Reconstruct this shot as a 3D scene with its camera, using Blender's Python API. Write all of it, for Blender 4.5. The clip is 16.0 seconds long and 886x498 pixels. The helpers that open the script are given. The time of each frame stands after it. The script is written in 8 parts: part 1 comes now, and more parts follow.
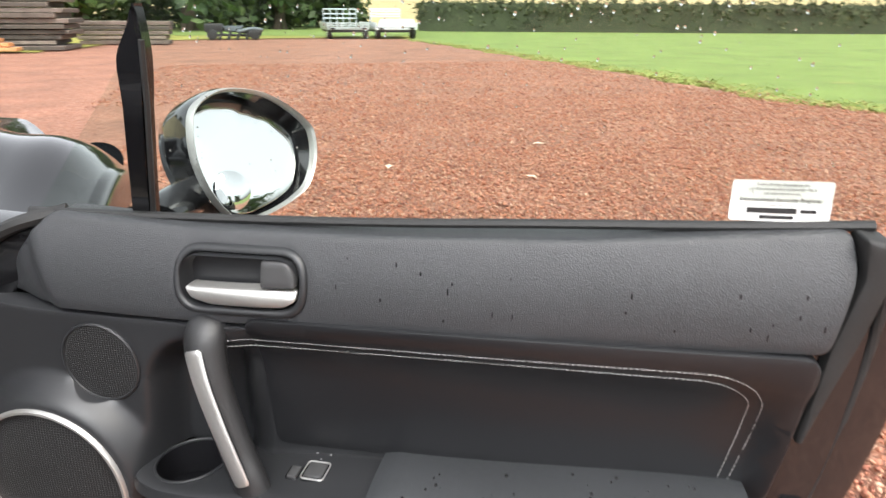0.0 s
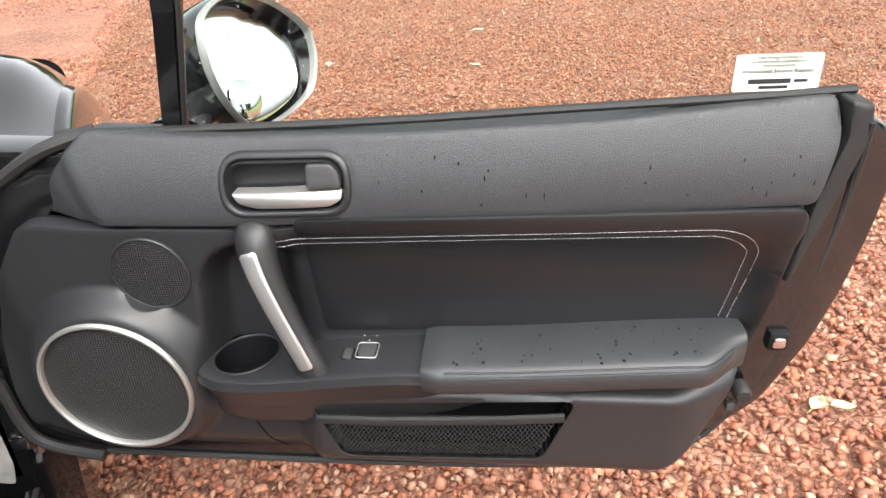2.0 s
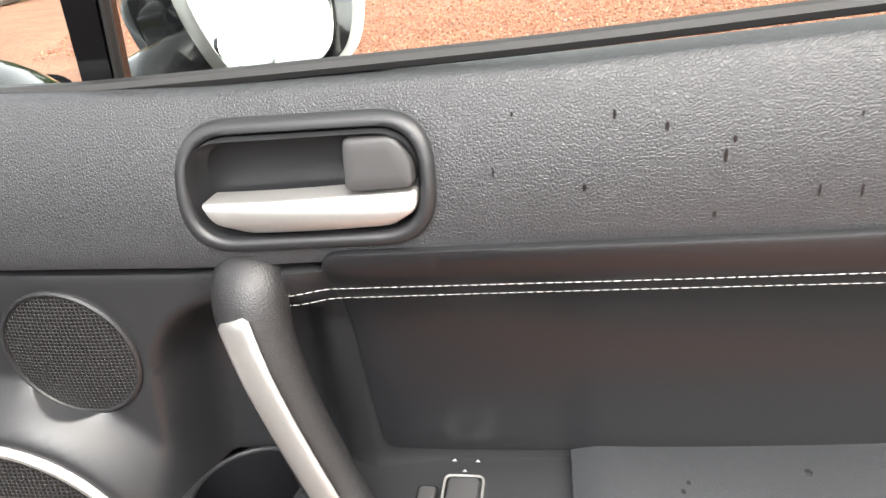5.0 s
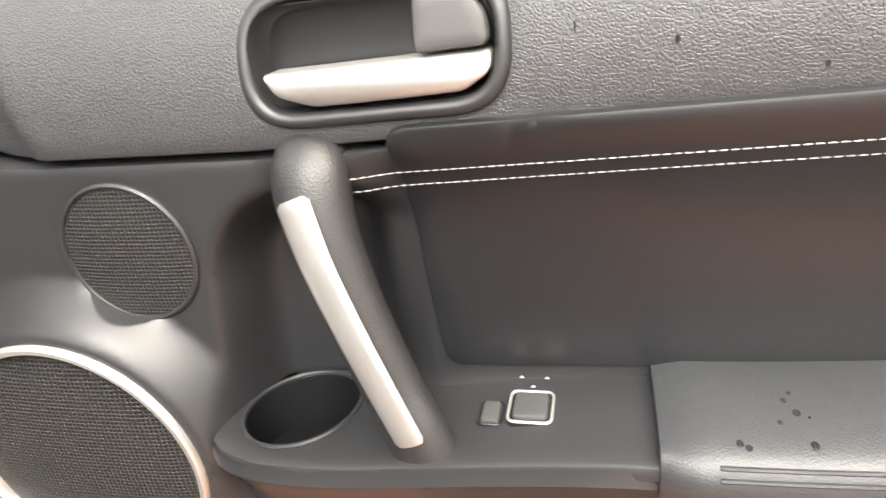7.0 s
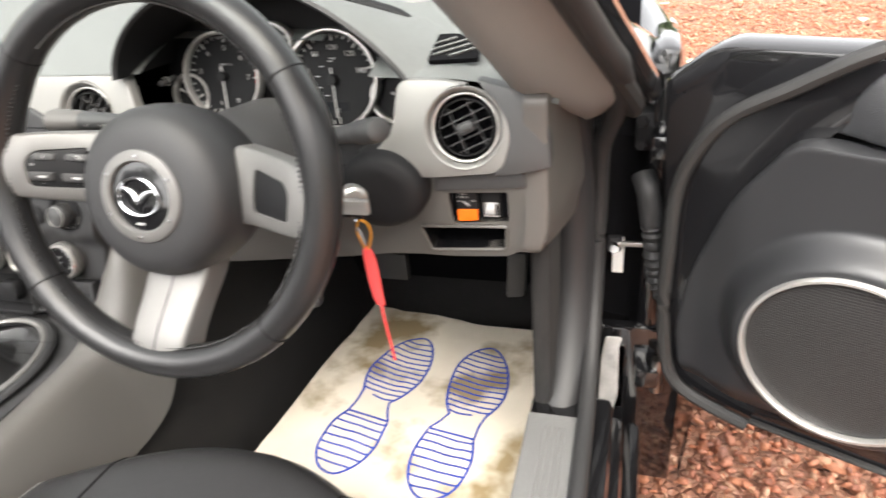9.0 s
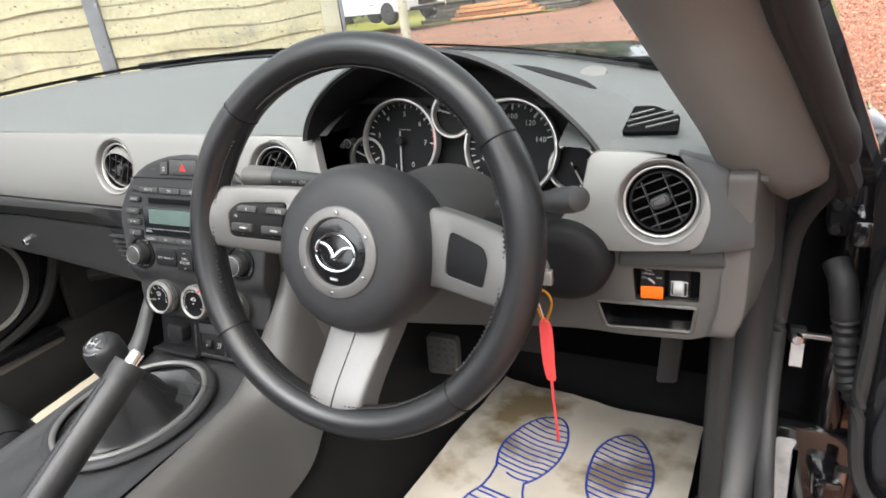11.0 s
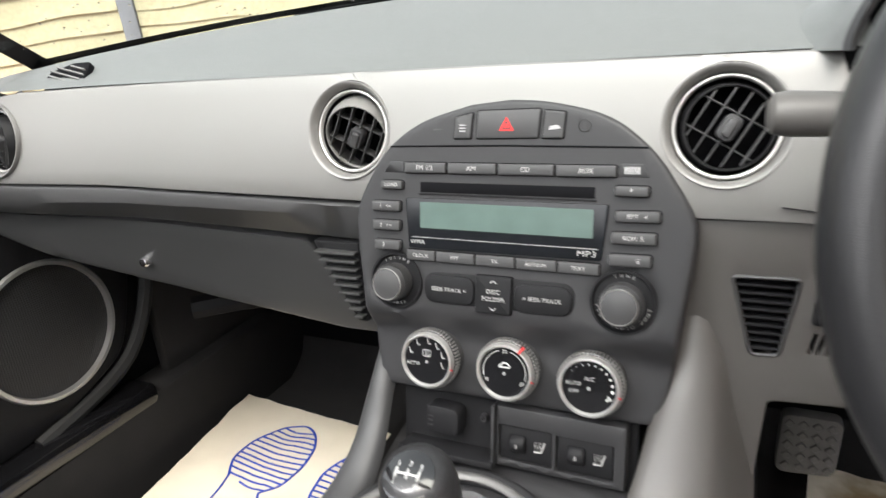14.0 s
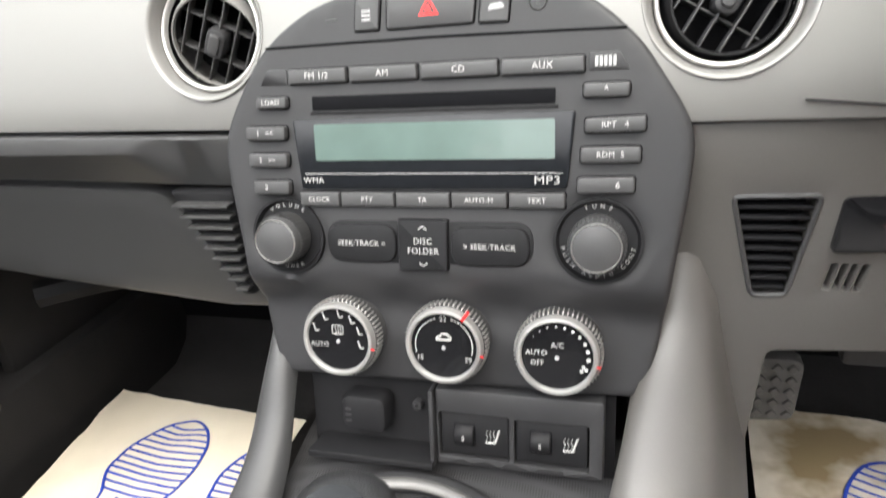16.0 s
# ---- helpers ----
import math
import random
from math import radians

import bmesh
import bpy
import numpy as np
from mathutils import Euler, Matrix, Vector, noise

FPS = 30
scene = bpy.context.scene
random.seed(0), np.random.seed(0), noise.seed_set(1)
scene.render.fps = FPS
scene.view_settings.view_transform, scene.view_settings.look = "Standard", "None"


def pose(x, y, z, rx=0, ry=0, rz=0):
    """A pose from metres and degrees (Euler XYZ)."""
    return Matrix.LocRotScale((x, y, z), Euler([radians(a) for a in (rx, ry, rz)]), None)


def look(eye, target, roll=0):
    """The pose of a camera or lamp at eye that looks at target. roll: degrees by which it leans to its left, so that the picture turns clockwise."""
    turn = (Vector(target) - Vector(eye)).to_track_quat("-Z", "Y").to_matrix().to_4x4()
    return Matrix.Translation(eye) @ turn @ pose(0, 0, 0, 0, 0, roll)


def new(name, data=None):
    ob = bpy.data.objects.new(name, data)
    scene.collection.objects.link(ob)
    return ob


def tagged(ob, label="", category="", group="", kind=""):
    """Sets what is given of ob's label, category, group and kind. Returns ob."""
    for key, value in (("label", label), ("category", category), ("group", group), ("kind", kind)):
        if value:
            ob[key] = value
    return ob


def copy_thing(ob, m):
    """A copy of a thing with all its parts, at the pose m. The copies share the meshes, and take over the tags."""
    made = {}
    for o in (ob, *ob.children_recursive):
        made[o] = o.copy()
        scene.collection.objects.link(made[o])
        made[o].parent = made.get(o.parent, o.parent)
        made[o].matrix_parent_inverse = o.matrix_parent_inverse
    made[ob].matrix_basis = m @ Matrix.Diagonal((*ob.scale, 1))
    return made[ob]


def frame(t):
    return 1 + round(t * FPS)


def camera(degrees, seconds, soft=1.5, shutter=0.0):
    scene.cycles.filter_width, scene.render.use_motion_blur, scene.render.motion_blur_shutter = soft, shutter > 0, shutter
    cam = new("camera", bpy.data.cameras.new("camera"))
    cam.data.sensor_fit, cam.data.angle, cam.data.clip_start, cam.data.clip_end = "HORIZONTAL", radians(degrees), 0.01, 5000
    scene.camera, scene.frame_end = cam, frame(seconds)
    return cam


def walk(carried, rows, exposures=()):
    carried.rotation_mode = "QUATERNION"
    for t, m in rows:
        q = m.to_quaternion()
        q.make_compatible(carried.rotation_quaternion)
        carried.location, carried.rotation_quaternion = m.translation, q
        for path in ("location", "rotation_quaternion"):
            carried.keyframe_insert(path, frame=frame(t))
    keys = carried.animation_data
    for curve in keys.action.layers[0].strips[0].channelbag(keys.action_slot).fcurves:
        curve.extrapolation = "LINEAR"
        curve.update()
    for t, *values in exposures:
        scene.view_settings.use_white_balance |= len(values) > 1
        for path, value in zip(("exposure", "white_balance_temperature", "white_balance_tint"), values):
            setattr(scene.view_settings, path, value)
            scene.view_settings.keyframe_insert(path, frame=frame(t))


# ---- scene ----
cam = camera(68.7, 16.0, shutter=0.4)
PATH = [
    (0, (1.285, 0.025, 1.07), (1.733, 1.85, 0.384), 0.39),
    (0.5, (1.213, -0.009, 1.067), (1.827, 1.73, 0.293), -0.13),
    (1, (1.181, -0.006, 1.084), (1.771, 1.634, 0.102), -0.69),
    (1.5, (1.171, -0.0, 1.088), (1.755, 1.638, 0.102), -1.48),
    (2, (1.172, -0.003, 1.089), (1.752, 1.642, 0.11), -2.18),
    (2.5, (1.167, -0.003, 1.088), (1.751, 1.647, 0.119), -2.58),
    (3, (1.168, -0.006, 1.083), (1.758, 1.649, 0.129), -2.98),
    (3.5, (1.181, 0.044, 1.055), (1.768, 1.701, 0.098), -3.38),
    (3.7, (1.195, 0.109, 1.029), (1.782, 1.765, 0.072), -3.48),
    (5.8, (1.214, 0.338, 0.887), (1.594, 2.109, 0.037), -5.97),
    (6, (1.21, 0.334, 0.872), (1.582, 2.107, 0.025), -5.96),
    (6.5, (1.202, 0.322, 0.847), (1.561, 2.102, 0.009), -6.14),
    (7, (1.193, 0.322, 0.853), (1.518, 2.112, 0.019), -6.50),
    (7.5, (1.127, 0.325, 0.877), (1.329, 2.065, -0.088), -7.17),
    (8, (1.018, 0.284, 0.926), (0.945, 2.003, -0.092), -8.3),
    (8.5, (0.883, 0.229, 0.98), (0.514, 1.918, -0.026), -8.7),
    (9, (0.79, 0.149, 1.02), (0.203, 1.796, 0.051), -8.6),
    (9.5, (0.75, 0.127, 1.027), (0.012, 1.725, 0.078), -8.3),
    (9.7, (0.747, 0.126, 1.026), (-0.024, 1.712, 0.081), -8.3),
    (11.8, (0.651, 0.159, 1.016), (-0.245, 1.827, 0.371), -7.9),
    (12, (0.632, 0.167, 1.006), (-0.268, 1.832, 0.359), -7.9),
    (12.2, (0.601, 0.177, 0.993), (-0.299, 1.84, 0.341), -7.8),
    (12.5, (0.536, 0.205, 0.976), (-0.372, 1.862, 0.32), -7.9),
    (13, (0.423, 0.237, 0.938), (-0.488, 1.891, 0.277), -8.0),
    (13.5, (0.281, 0.259, 0.923), (-0.617, 1.92, 0.264), -7.9),
    (14, (0.173, 0.301, 0.924), (-0.699, 1.977, 0.266), -7.8),
    (14.5, (0.112, 0.361, 0.897), (-0.67, 2.082, 0.243), -7.8),
    (15, (0.117, 0.411, 0.884), (-0.531, 2.179, 0.212), -8.1),
    (15.5, (0.114, 0.411, 0.885), (-0.468, 2.195, 0.193), -8.1),
    (16, (0.109, 0.402, 0.869), (-0.464, 2.138, 0.059), -8.3),
]
walk(cam, [(t, look(eye, target, roll)) for t, eye, target, roll in PATH], [(0, 1.45, 6350, 10), (1.0, 1.6, 6450, 10), (3.5, 1.7, 6450, 10), (6.0, 2.5, 6850, 10), (7.0, 2.55, 7000, 10), (8.0, 2.6, 7000, 10), (8.5, 2.5, 6900, 10), (9.0, 2.25, 6700, 10), (9.7, 2.05, 6500, 10), (12.0, 1.65, 6300, 10), (13.5, 1.85, 6400, 10), (15.6, 1.85, 6450, 10), (16, 2.15, 6450, 10)])

# ---- light ----
world = bpy.data.worlds.new("overcast_sky")
scene.world = world
world.use_nodes = True
wt = world.node_tree
sky = wt.nodes.new("ShaderNodeTexSky")
sky.sky_type = "NISHITA"
sky.sun_disc = False
sky.sun_elevation, sky.sun_rotation = radians(52), radians(200)
sky.air_density, sky.dust_density, sky.ozone_density = 1.0, 4.0, 0.6
dull = wt.nodes.new("ShaderNodeHueSaturation")
dull.inputs["Saturation"].default_value = 0.12
wt.links.new(sky.outputs[0], dull.inputs["Color"])
wt.links.new(dull.outputs[0], wt.nodes["Background"].inputs[0])
wt.nodes["Background"].inputs[1].default_value = 0.15
sun = new("sun", bpy.data.lights.new("sun", "SUN"))
sun.data.energy, sun.data.angle, sun.data.color = 1.2, radians(40), (1.0, 0.93, 0.83)
sun.matrix_world = look((4.0, -5.0, 9.0), (0, 0, 0))

# ---- materials ----


def material(name, colour, rough=0.5, metal=0.0, vary=0.15, scale=6.0, grain=None, relief=0.0, coat=0.0, spec=0.5, blotch=0.0,
             speck=None, island=None, rvary=0.08, fine=None):
    """A surface with two scales of colour variation, roughness wear and a bump. grain: size in metres of leather or stone cells."""
    m = bpy.data.materials.new(name)
    m.use_nodes = True
    t = m.node_tree
    n, link = t.nodes, t.links.new
    b = n["Principled BSDF"]
    co = n.new("ShaderNodeTexCoord").outputs["Object"]
    big = n.new("ShaderNodeTexNoise")
    big.inputs["Scale"].default_value, big.inputs["Detail"].default_value = scale, 5
    link(co, big.inputs["Vector"])
    small = n.new("ShaderNodeTexNoise")
    small.inputs["Scale"].default_value, small.inputs["Detail"].default_value = fine or scale * 30, 3
    link(co, small.inputs["Vector"])
    add = n.new("ShaderNodeMath")
    add.operation = "ADD"
    link(big.outputs[0], add.inputs[0]), link(small.outputs[0], add.inputs[1])
    ramp = n.new("ShaderNodeMapRange")
    ramp.inputs["From Min"].default_value, ramp.inputs["From Max"].default_value = 0.6, 1.4
    ramp.inputs["To Min"].default_value, ramp.inputs["To Max"].default_value = 1 - vary, 1 + vary
    link(add.outputs[0], ramp.inputs["Value"])
    tint = n.new("ShaderNodeVectorMath")
    tint.operation = "SCALE"
    if island:
        geo = n.new("ShaderNodeNewGeometry")
        cr = n.new("ShaderNodeValToRGB")
        cr.color_ramp.interpolation = "CONSTANT"
        while len(cr.color_ramp.elements) < len(island):
            cr.color_ramp.elements.new(0.5)
        for i, c in enumerate(island):
            cr.color_ramp.elements[i].position = i / len(island)
            cr.color_ramp.elements[i].color = (*c, 1)
        each = n.new("ShaderNodeObjectInfo")
        total = n.new("ShaderNodeMath")
        total.operation = "ADD"
        link(geo.outputs["Random Per Island"], total.inputs[0])
        link(each.outputs["Random"], total.inputs[1])
        wrap = n.new("ShaderNodeMath")
        wrap.operation = "FRACT"
        link(total.outputs[0], wrap.inputs[0])
        link(wrap.outputs[0], cr.inputs[0])
        link(cr.outputs[0], tint.inputs[0])
    else:
        tint.inputs[0].default_value = colour
    link(ramp.outputs[0], tint.inputs["Scale"])
    out = tint.outputs[0]
    if speck:
        mix = n.new("ShaderNodeMix")
        mix.data_type = "RGBA"
        pick = n.new("ShaderNodeTexNoise")
        pick.inputs["Scale"].default_value, pick.inputs["Detail"].default_value = speck[1], 4
        link(co, pick.inputs["Vector"])
        cut = n.new("ShaderNodeMapRange")
        cut.inputs["From Min"].default_value, cut.inputs["From Max"].default_value = speck[2], speck[2] + 0.12
        link(pick.outputs[0], cut.inputs["Value"])
        link(cut.outputs[0], mix.inputs["Factor"])
        link(out, mix.inputs["A"])
        mix.inputs["B"].default_value = (*speck[0], 1)
        out = mix.outputs["Result"]
    link(out, b.inputs["Base Color"])
    rr = n.new("ShaderNodeMapRange")
    rr.inputs["To Min"].default_value, rr.inputs["To Max"].default_value = max(0.02, rough - rvary), min(1, rough + rvary)
    link(big.outputs[0], rr.inputs["Value"])
    link(rr.outputs[0], b.inputs["Roughness"])
    b.inputs["Metallic"].default_value = metal
    b.inputs["Coat Weight"].default_value = coat
    b.inputs["Coat Roughness"].default_value = 0.04
    b.inputs["Specular IOR Level"].default_value = spec
    if relief:
        bump = n.new("ShaderNodeBump")
        bump.inputs["Strength"].default_value = 1.0
        bump.inputs["Distance"].default_value = relief
        if grain:
            v = n.new("ShaderNodeTexVoronoi")
            v.feature = "DISTANCE_TO_EDGE"
            v.inputs["Scale"].default_value = 1 / grain
            link(co, v.inputs["Vector"])
            sm = n.new("ShaderNodeMapRange")
            sm.inputs["From Max"].default_value = 0.25
            link(v.outputs[0], sm.inputs["Value"])
            link(sm.outputs[0], bump.inputs["Height"])
        else:
            link(small.outputs[0], bump.inputs["Height"])
        link(bump.outputs[0], b.inputs["Normal"])
    return m


def dotted(name, colour, hole, pitch, rough=0.5, size=0.33, relief=0.0006):
    """A pressed grille: a lattice of small holes in a plate."""
    m = bpy.data.materials.new(name)
    m.use_nodes = True
    t = m.node_tree
    n, link = t.nodes, t.links.new
    b = n["Principled BSDF"]
    co = n.new("ShaderNodeTexCoord").outputs["Object"]
    mp = n.new("ShaderNodeMapping")
    mp.inputs["Scale"].default_value = (1 / pitch, 0, 1.12 / pitch)
    link(co, mp.inputs["Vector"])
    v = n.new("ShaderNodeTexVoronoi")
    v.inputs["Randomness"].default_value = 0.0
    v.inputs["Scale"].default_value = 1.0
    link(mp.outputs[0], v.inputs["Vector"])
    cut = n.new("ShaderNodeMapRange")
    cut.inputs["From Min"].default_value, cut.inputs["From Max"].default_value = size, size + 0.12
    link(v.outputs["Distance"], cut.inputs["Value"])
    mix = n.new("ShaderNodeMix")
    mix.data_type = "RGBA"
    mix.inputs["A"].default_value, mix.inputs["B"].default_value = (*hole, 1), (*colour, 1)
    link(cut.outputs[0], mix.inputs["Factor"])
    link(mix.outputs["Result"], b.inputs["Base Color"])
    bump = n.new("ShaderNodeBump")
    bump.inputs["Distance"].default_value = relief
    link(cut.outputs[0], bump.inputs["Height"])
    link(bump.outputs[0], b.inputs["Normal"])
    b.inputs["Roughness"].default_value = rough
    return m


def glass(name, tint, rough=0.0, drops=False, clear=0.9):
    """A thin pane: mostly clear, with a mirror sheen that grows at grazing angles."""
    m = bpy.data.materials.new(name)
    m.use_nodes = True
    t = m.node_tree
    n, link = t.nodes, t.links.new
    n.remove(n["Principled BSDF"])
    tr, gl, mix = n.new("ShaderNodeBsdfTransparent"), n.new("ShaderNodeBsdfGlossy"), n.new("ShaderNodeMixShader")
    tr.inputs[0].default_value = (*tint, 1)
    gl.inputs["Roughness"].default_value = 0.02
    fr = n.new("ShaderNodeFresnel")
    fr.inputs[0].default_value = 1.5
    link(fr.outputs[0], mix.inputs[0])
    link(tr.outputs[0], mix.inputs[1])
    link(gl.outputs[0], mix.inputs[2])
    link(mix.outputs[0], n["Material Output"].inputs[0])
    return m


LEATHER = material("black_grained_vinyl", (0.035, 0.0365, 0.0395), 0.38, vary=0.12, scale=4, grain=0.0020, relief=0.00020)
HIDE = material("black_leather", (0.021, 0.021, 0.022), 0.38, vary=0.15, scale=5, grain=0.0022, relief=0.00010)
TRIM = material("black_door_plastic", (0.021, 0.0217, 0.0235), 0.36, vary=0.15, scale=5, relief=0.00006, fine=1400)
PLASTIC = material("charcoal_plastic", (0.023, 0.023, 0.0245), 0.55, vary=0.1, scale=5, relief=0.00006, fine=1400)
ARMHIDE = material("armrest_leather", (0.034, 0.036, 0.039), 0.38, vary=0.15, scale=5, grain=0.0020, relief=0.00008)
INSERT = material("smooth_black_vinyl", (0.012, 0.0125, 0.014), 0.33, vary=0.15, scale=3, relief=0.00005, fine=900, speck=((0.04, 0.04, 0.042), 5, 0.66))
DARK = material("matt_black_plastic", (0.008, 0.008, 0.009), 0.6, vary=0.15, scale=8, spec=0.25)
# near-black that puts the shade of recesses, slots and gaps into the colour
CAVITY = material("cavity_shade", (0.004, 0.004, 0.005), 0.8, spec=0.1)
PIANO = material("gloss_black_plastic", (0.008, 0.008, 0.009), 0.12, coat=0.6, rvary=0.04)
PAD = material("dash_pad_grey", (0.122, 0.128, 0.126), 0.5, vary=0.08, scale=4, grain=0.0018, relief=0.00015)
THREAD = material("grey_thread", (0.035, 0.035, 0.036), 0.8, vary=0.1)
RIMHIDE = material("smooth_rim_leather", (0.016, 0.016, 0.017), 0.30, vary=0.12, scale=7, grain=0.0011, relief=0.00003)
PILLAR = material("grey_pillar_plastic", (0.205, 0.207, 0.202), 0.55, vary=0.08, scale=4, relief=0.00005, fine=1300)
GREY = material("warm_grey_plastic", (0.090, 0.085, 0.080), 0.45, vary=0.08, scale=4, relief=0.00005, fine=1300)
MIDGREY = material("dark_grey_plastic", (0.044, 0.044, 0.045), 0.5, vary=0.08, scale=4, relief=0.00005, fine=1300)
SILVER = material("satin_silver_trim", (0.230, 0.225, 0.217), 0.52, metal=0.45, vary=0.04, scale=3, relief=0.00002, fine=2500, rvary=0.04)
SATIN = material("satin_aluminium", (0.60, 0.59, 0.57), 0.34, metal=0.8, vary=0.04, scale=9, rvary=0.06)
CHROME = material("chrome", (0.75, 0.75, 0.76), 0.08, metal=1.0, vary=0.03, rvary=0.03)
STEEL = material("bare_steel", (0.5, 0.49, 0.47), 0.35, metal=1.0, vary=0.2, scale=30)
PAINT = material("black_car_paint", (0.008, 0.008, 0.009), 0.14, coat=1.0, vary=0.1, rvary=0.03, speck=((0.03, 0.03, 0.03), 60, 0.7))
RUBBER = material("black_rubber", (0.018, 0.018, 0.018), 0.62, vary=0.2, scale=14)
FILM = material("worn_pale_film", (0.42, 0.42, 0.41), 0.4, vary=0.5, scale=40)
SPOKE = material("satin_grey_spoke", (0.155, 0.152, 0.148), 0.50, metal=0.4, vary=0.04, scale=9, rvary=0.06)
SEAL = material("grey_rubber_seal", (0.024, 0.024, 0.025), 0.6, vary=0.15, scale=14)
CARPET = material("black_carpet", (0.014, 0.013, 0.013), 0.95, vary=0.5, scale=25, relief=0.0012, fine=700, speck=((0.03, 0.029, 0.027), 260, 0.72))
LIGHT = material("white_print", (0.40, 0.40, 0.39), 0.5, vary=0.03)
DIM = material("grey_print", (0.35, 0.35, 0.35), 0.5, vary=0.05)
RED = material("red_print", (0.65, 0.02, 0.02), 0.4, vary=0.05)
ORANGE = material("orange_plastic", (0.95, 0.16, 0.01), 0.4, vary=0.04)
YELLOW = material("anodised_gold", (0.75, 0.33, 0.04), 0.3, metal=0.7, vary=0.06)
STRAP = material("red_woven_strap", (0.75, 0.07, 0.07), 0.7, vary=0.1, scale=60, relief=0.0003, fine=1500)
LCD = material("green_grey_display", (0.088, 0.128, 0.116), 0.25, vary=0.12, scale=9, coat=0.5, fine=40)
SCREEN = material("smoked_display_lens", (0.010, 0.011, 0.013), 0.22, coat=0.0, spec=0.3, rvary=0.02)
PAPER = material("dirty_paper", (0.66, 0.60, 0.50), 0.8, vary=0.10, scale=7, relief=0.0012, fine=16, speck=((0.27, 0.205, 0.11), 7.5, 0.505))
CLEANPAPER = material("cream_paper", (0.70, 0.63, 0.50), 0.8, vary=0.05, scale=5, relief=0.0006, fine=18)
BLUE = material("blue_ink", (0.015, 0.05, 0.36), 0.7, vary=0.15, scale=20)
SCUFF = material("scuff_plate_plastic", (0.15, 0.15, 0.15), 0.38, vary=0.12, scale=12, speck=((0.3, 0.3, 0.3), 90, 0.72))
STICKER = material("white_sticker", (0.85, 0.85, 0.83), 0.4, vary=0.03)
INK = material("black_ink", (0.02, 0.02, 0.02), 0.6)
GRILLE = dotted("speaker_grille", (0.030, 0.030, 0.031), (0.002, 0.002, 0.002), 0.0035)
FINEGRILLE = dotted("tweeter_grille", (0.026, 0.026, 0.027), (0.002, 0.002, 0.002), 0.0030)
RIBBED = dotted("textured_console_insert", (0.040, 0.040, 0.042), (0.026, 0.026, 0.027), 0.0018, 0.45, 0.25, 0.00012)
WINDOW = glass("door_glass", (0.84, 0.90, 0.86))
SCREENGLASS = glass("windscreen_glass", (0.84, 0.88, 0.86))
WATER = material("water_drop", (0.9, 0.9, 0.9), 0.02, vary=0.0, rvary=0.0)
WATER.node_tree.nodes["Principled BSDF"].inputs["Transmission Weight"].default_value = 1.0
WATER.node_tree.nodes["Principled BSDF"].inputs["IOR"].default_value = 1.33
WETMARK = material("damp_spot", (0.015, 0.015, 0.016), 0.2, vary=0.1)
MIRROR = material("mirror_glass", (0.92, 0.93, 0.92), 0.01, metal=1.0, vary=0.0, rvary=0.0)

# ---- shapes ----


def part(name, bm, material, parent, label="", sharp=40, at=None):
    """Links a bmesh as one mesh object under a thing or under a part."""
    me = bpy.data.meshes.new(name)
    bm.to_mesh(me)
    bm.free()
    return finish(name, me, material, parent, label, sharp, at)


def finish(name, me, material, parent, label="", sharp=40, at=None):
    me.materials.append(material)
    me.polygons.foreach_set("use_smooth", [True] * len(me.polygons))
    me.set_sharp_from_angle(angle=radians(sharp))
    ob = new(name, me)
    if parent:
        ob.parent = parent
    if at is not None:
        ob.matrix_local = at
    return tagged(ob, label)


def thing(name, label, category, at=None, group="", kind=""):
    ob = new(name)
    ob.empty_display_size = 0.05
    if at is not None:
        ob.matrix_world = at
    return tagged(ob, label, category, group, kind)


def circle(cx, cz, r, n=32, rz=None, turn=0.0):
    """A ring of points; rz: the other half axis; turn: degrees."""
    rz = rz or r
    c, s = math.cos(radians(turn)), math.sin(radians(turn))
    out = []
    for i in range(n):
        a = 2 * math.pi * i / n
        x, z = r * math.cos(a), rz * math.sin(a)
        out.append((cx + x * c - z * s, cz + x * s + z * c))
    return out


def rounded(poly, r, n=5):
    """A polygon with its corners filleted."""
    out = []
    k = len(poly)
    for i in range(k):
        p, a, b = Vector(poly[i]), Vector(poly[i - 1]), Vector(poly[(i + 1) % k])
        ua, ub = (a - p), (b - p)
        la, lb = ua.length, ub.length
        d = min(r, la * 0.45, lb * 0.45)
        s, e = p + ua / la * d, p + ub / lb * d
        for j in range(n + 1):
            t = j / n
            q = s * (1 - t) ** 2 + p * 2 * t * (1 - t) + e * t ** 2
            out.append((q.x, q.y))
    return out


def box2(x0, z0, x1, z1, r=0.0, n=4):
    p = [(x0, z0), (x1, z0), (x1, z1), (x0, z1)]
    return rounded(p, r, n) if r else p


def curve(points, n=8, closed=True):
    """A smooth line through points, of two or three numbers each."""
    pts = [Vector(p) for p in points]
    k = len(pts)
    out = []
    for i in range(k if closed else k - 1):
        if closed:
            a, b, c, d = pts[i - 1], pts[i], pts[(i + 1) % k], pts[(i + 2) % k]
        else:
            a, b, c, d = pts[max(i - 1, 0)], pts[i], pts[i + 1], pts[min(i + 2, k - 1)]
        for j in range(n):
            t = j / n
            out.append(0.5 * (2 * b + (c - a) * t + (2 * a - 5 * b + 4 * c - d) * t * t + (3 * b - a - 3 * c + d) * t ** 3))
    if not closed:
        out.append(pts[-1])
    return [tuple(p) for p in out]


def resample(poly, step):
    out = []
    for i, p in enumerate(poly):
        q = poly[(i + 1) % len(poly)]
        d = math.dist(p, q)
        k = max(1, math.ceil(d / step))
        if d < 1e-6:
            continue
        out += [(p[0] + (q[0] - p[0]) * j / k, p[1] + (q[1] - p[1]) * j / k) for j in range(k)]
    return out


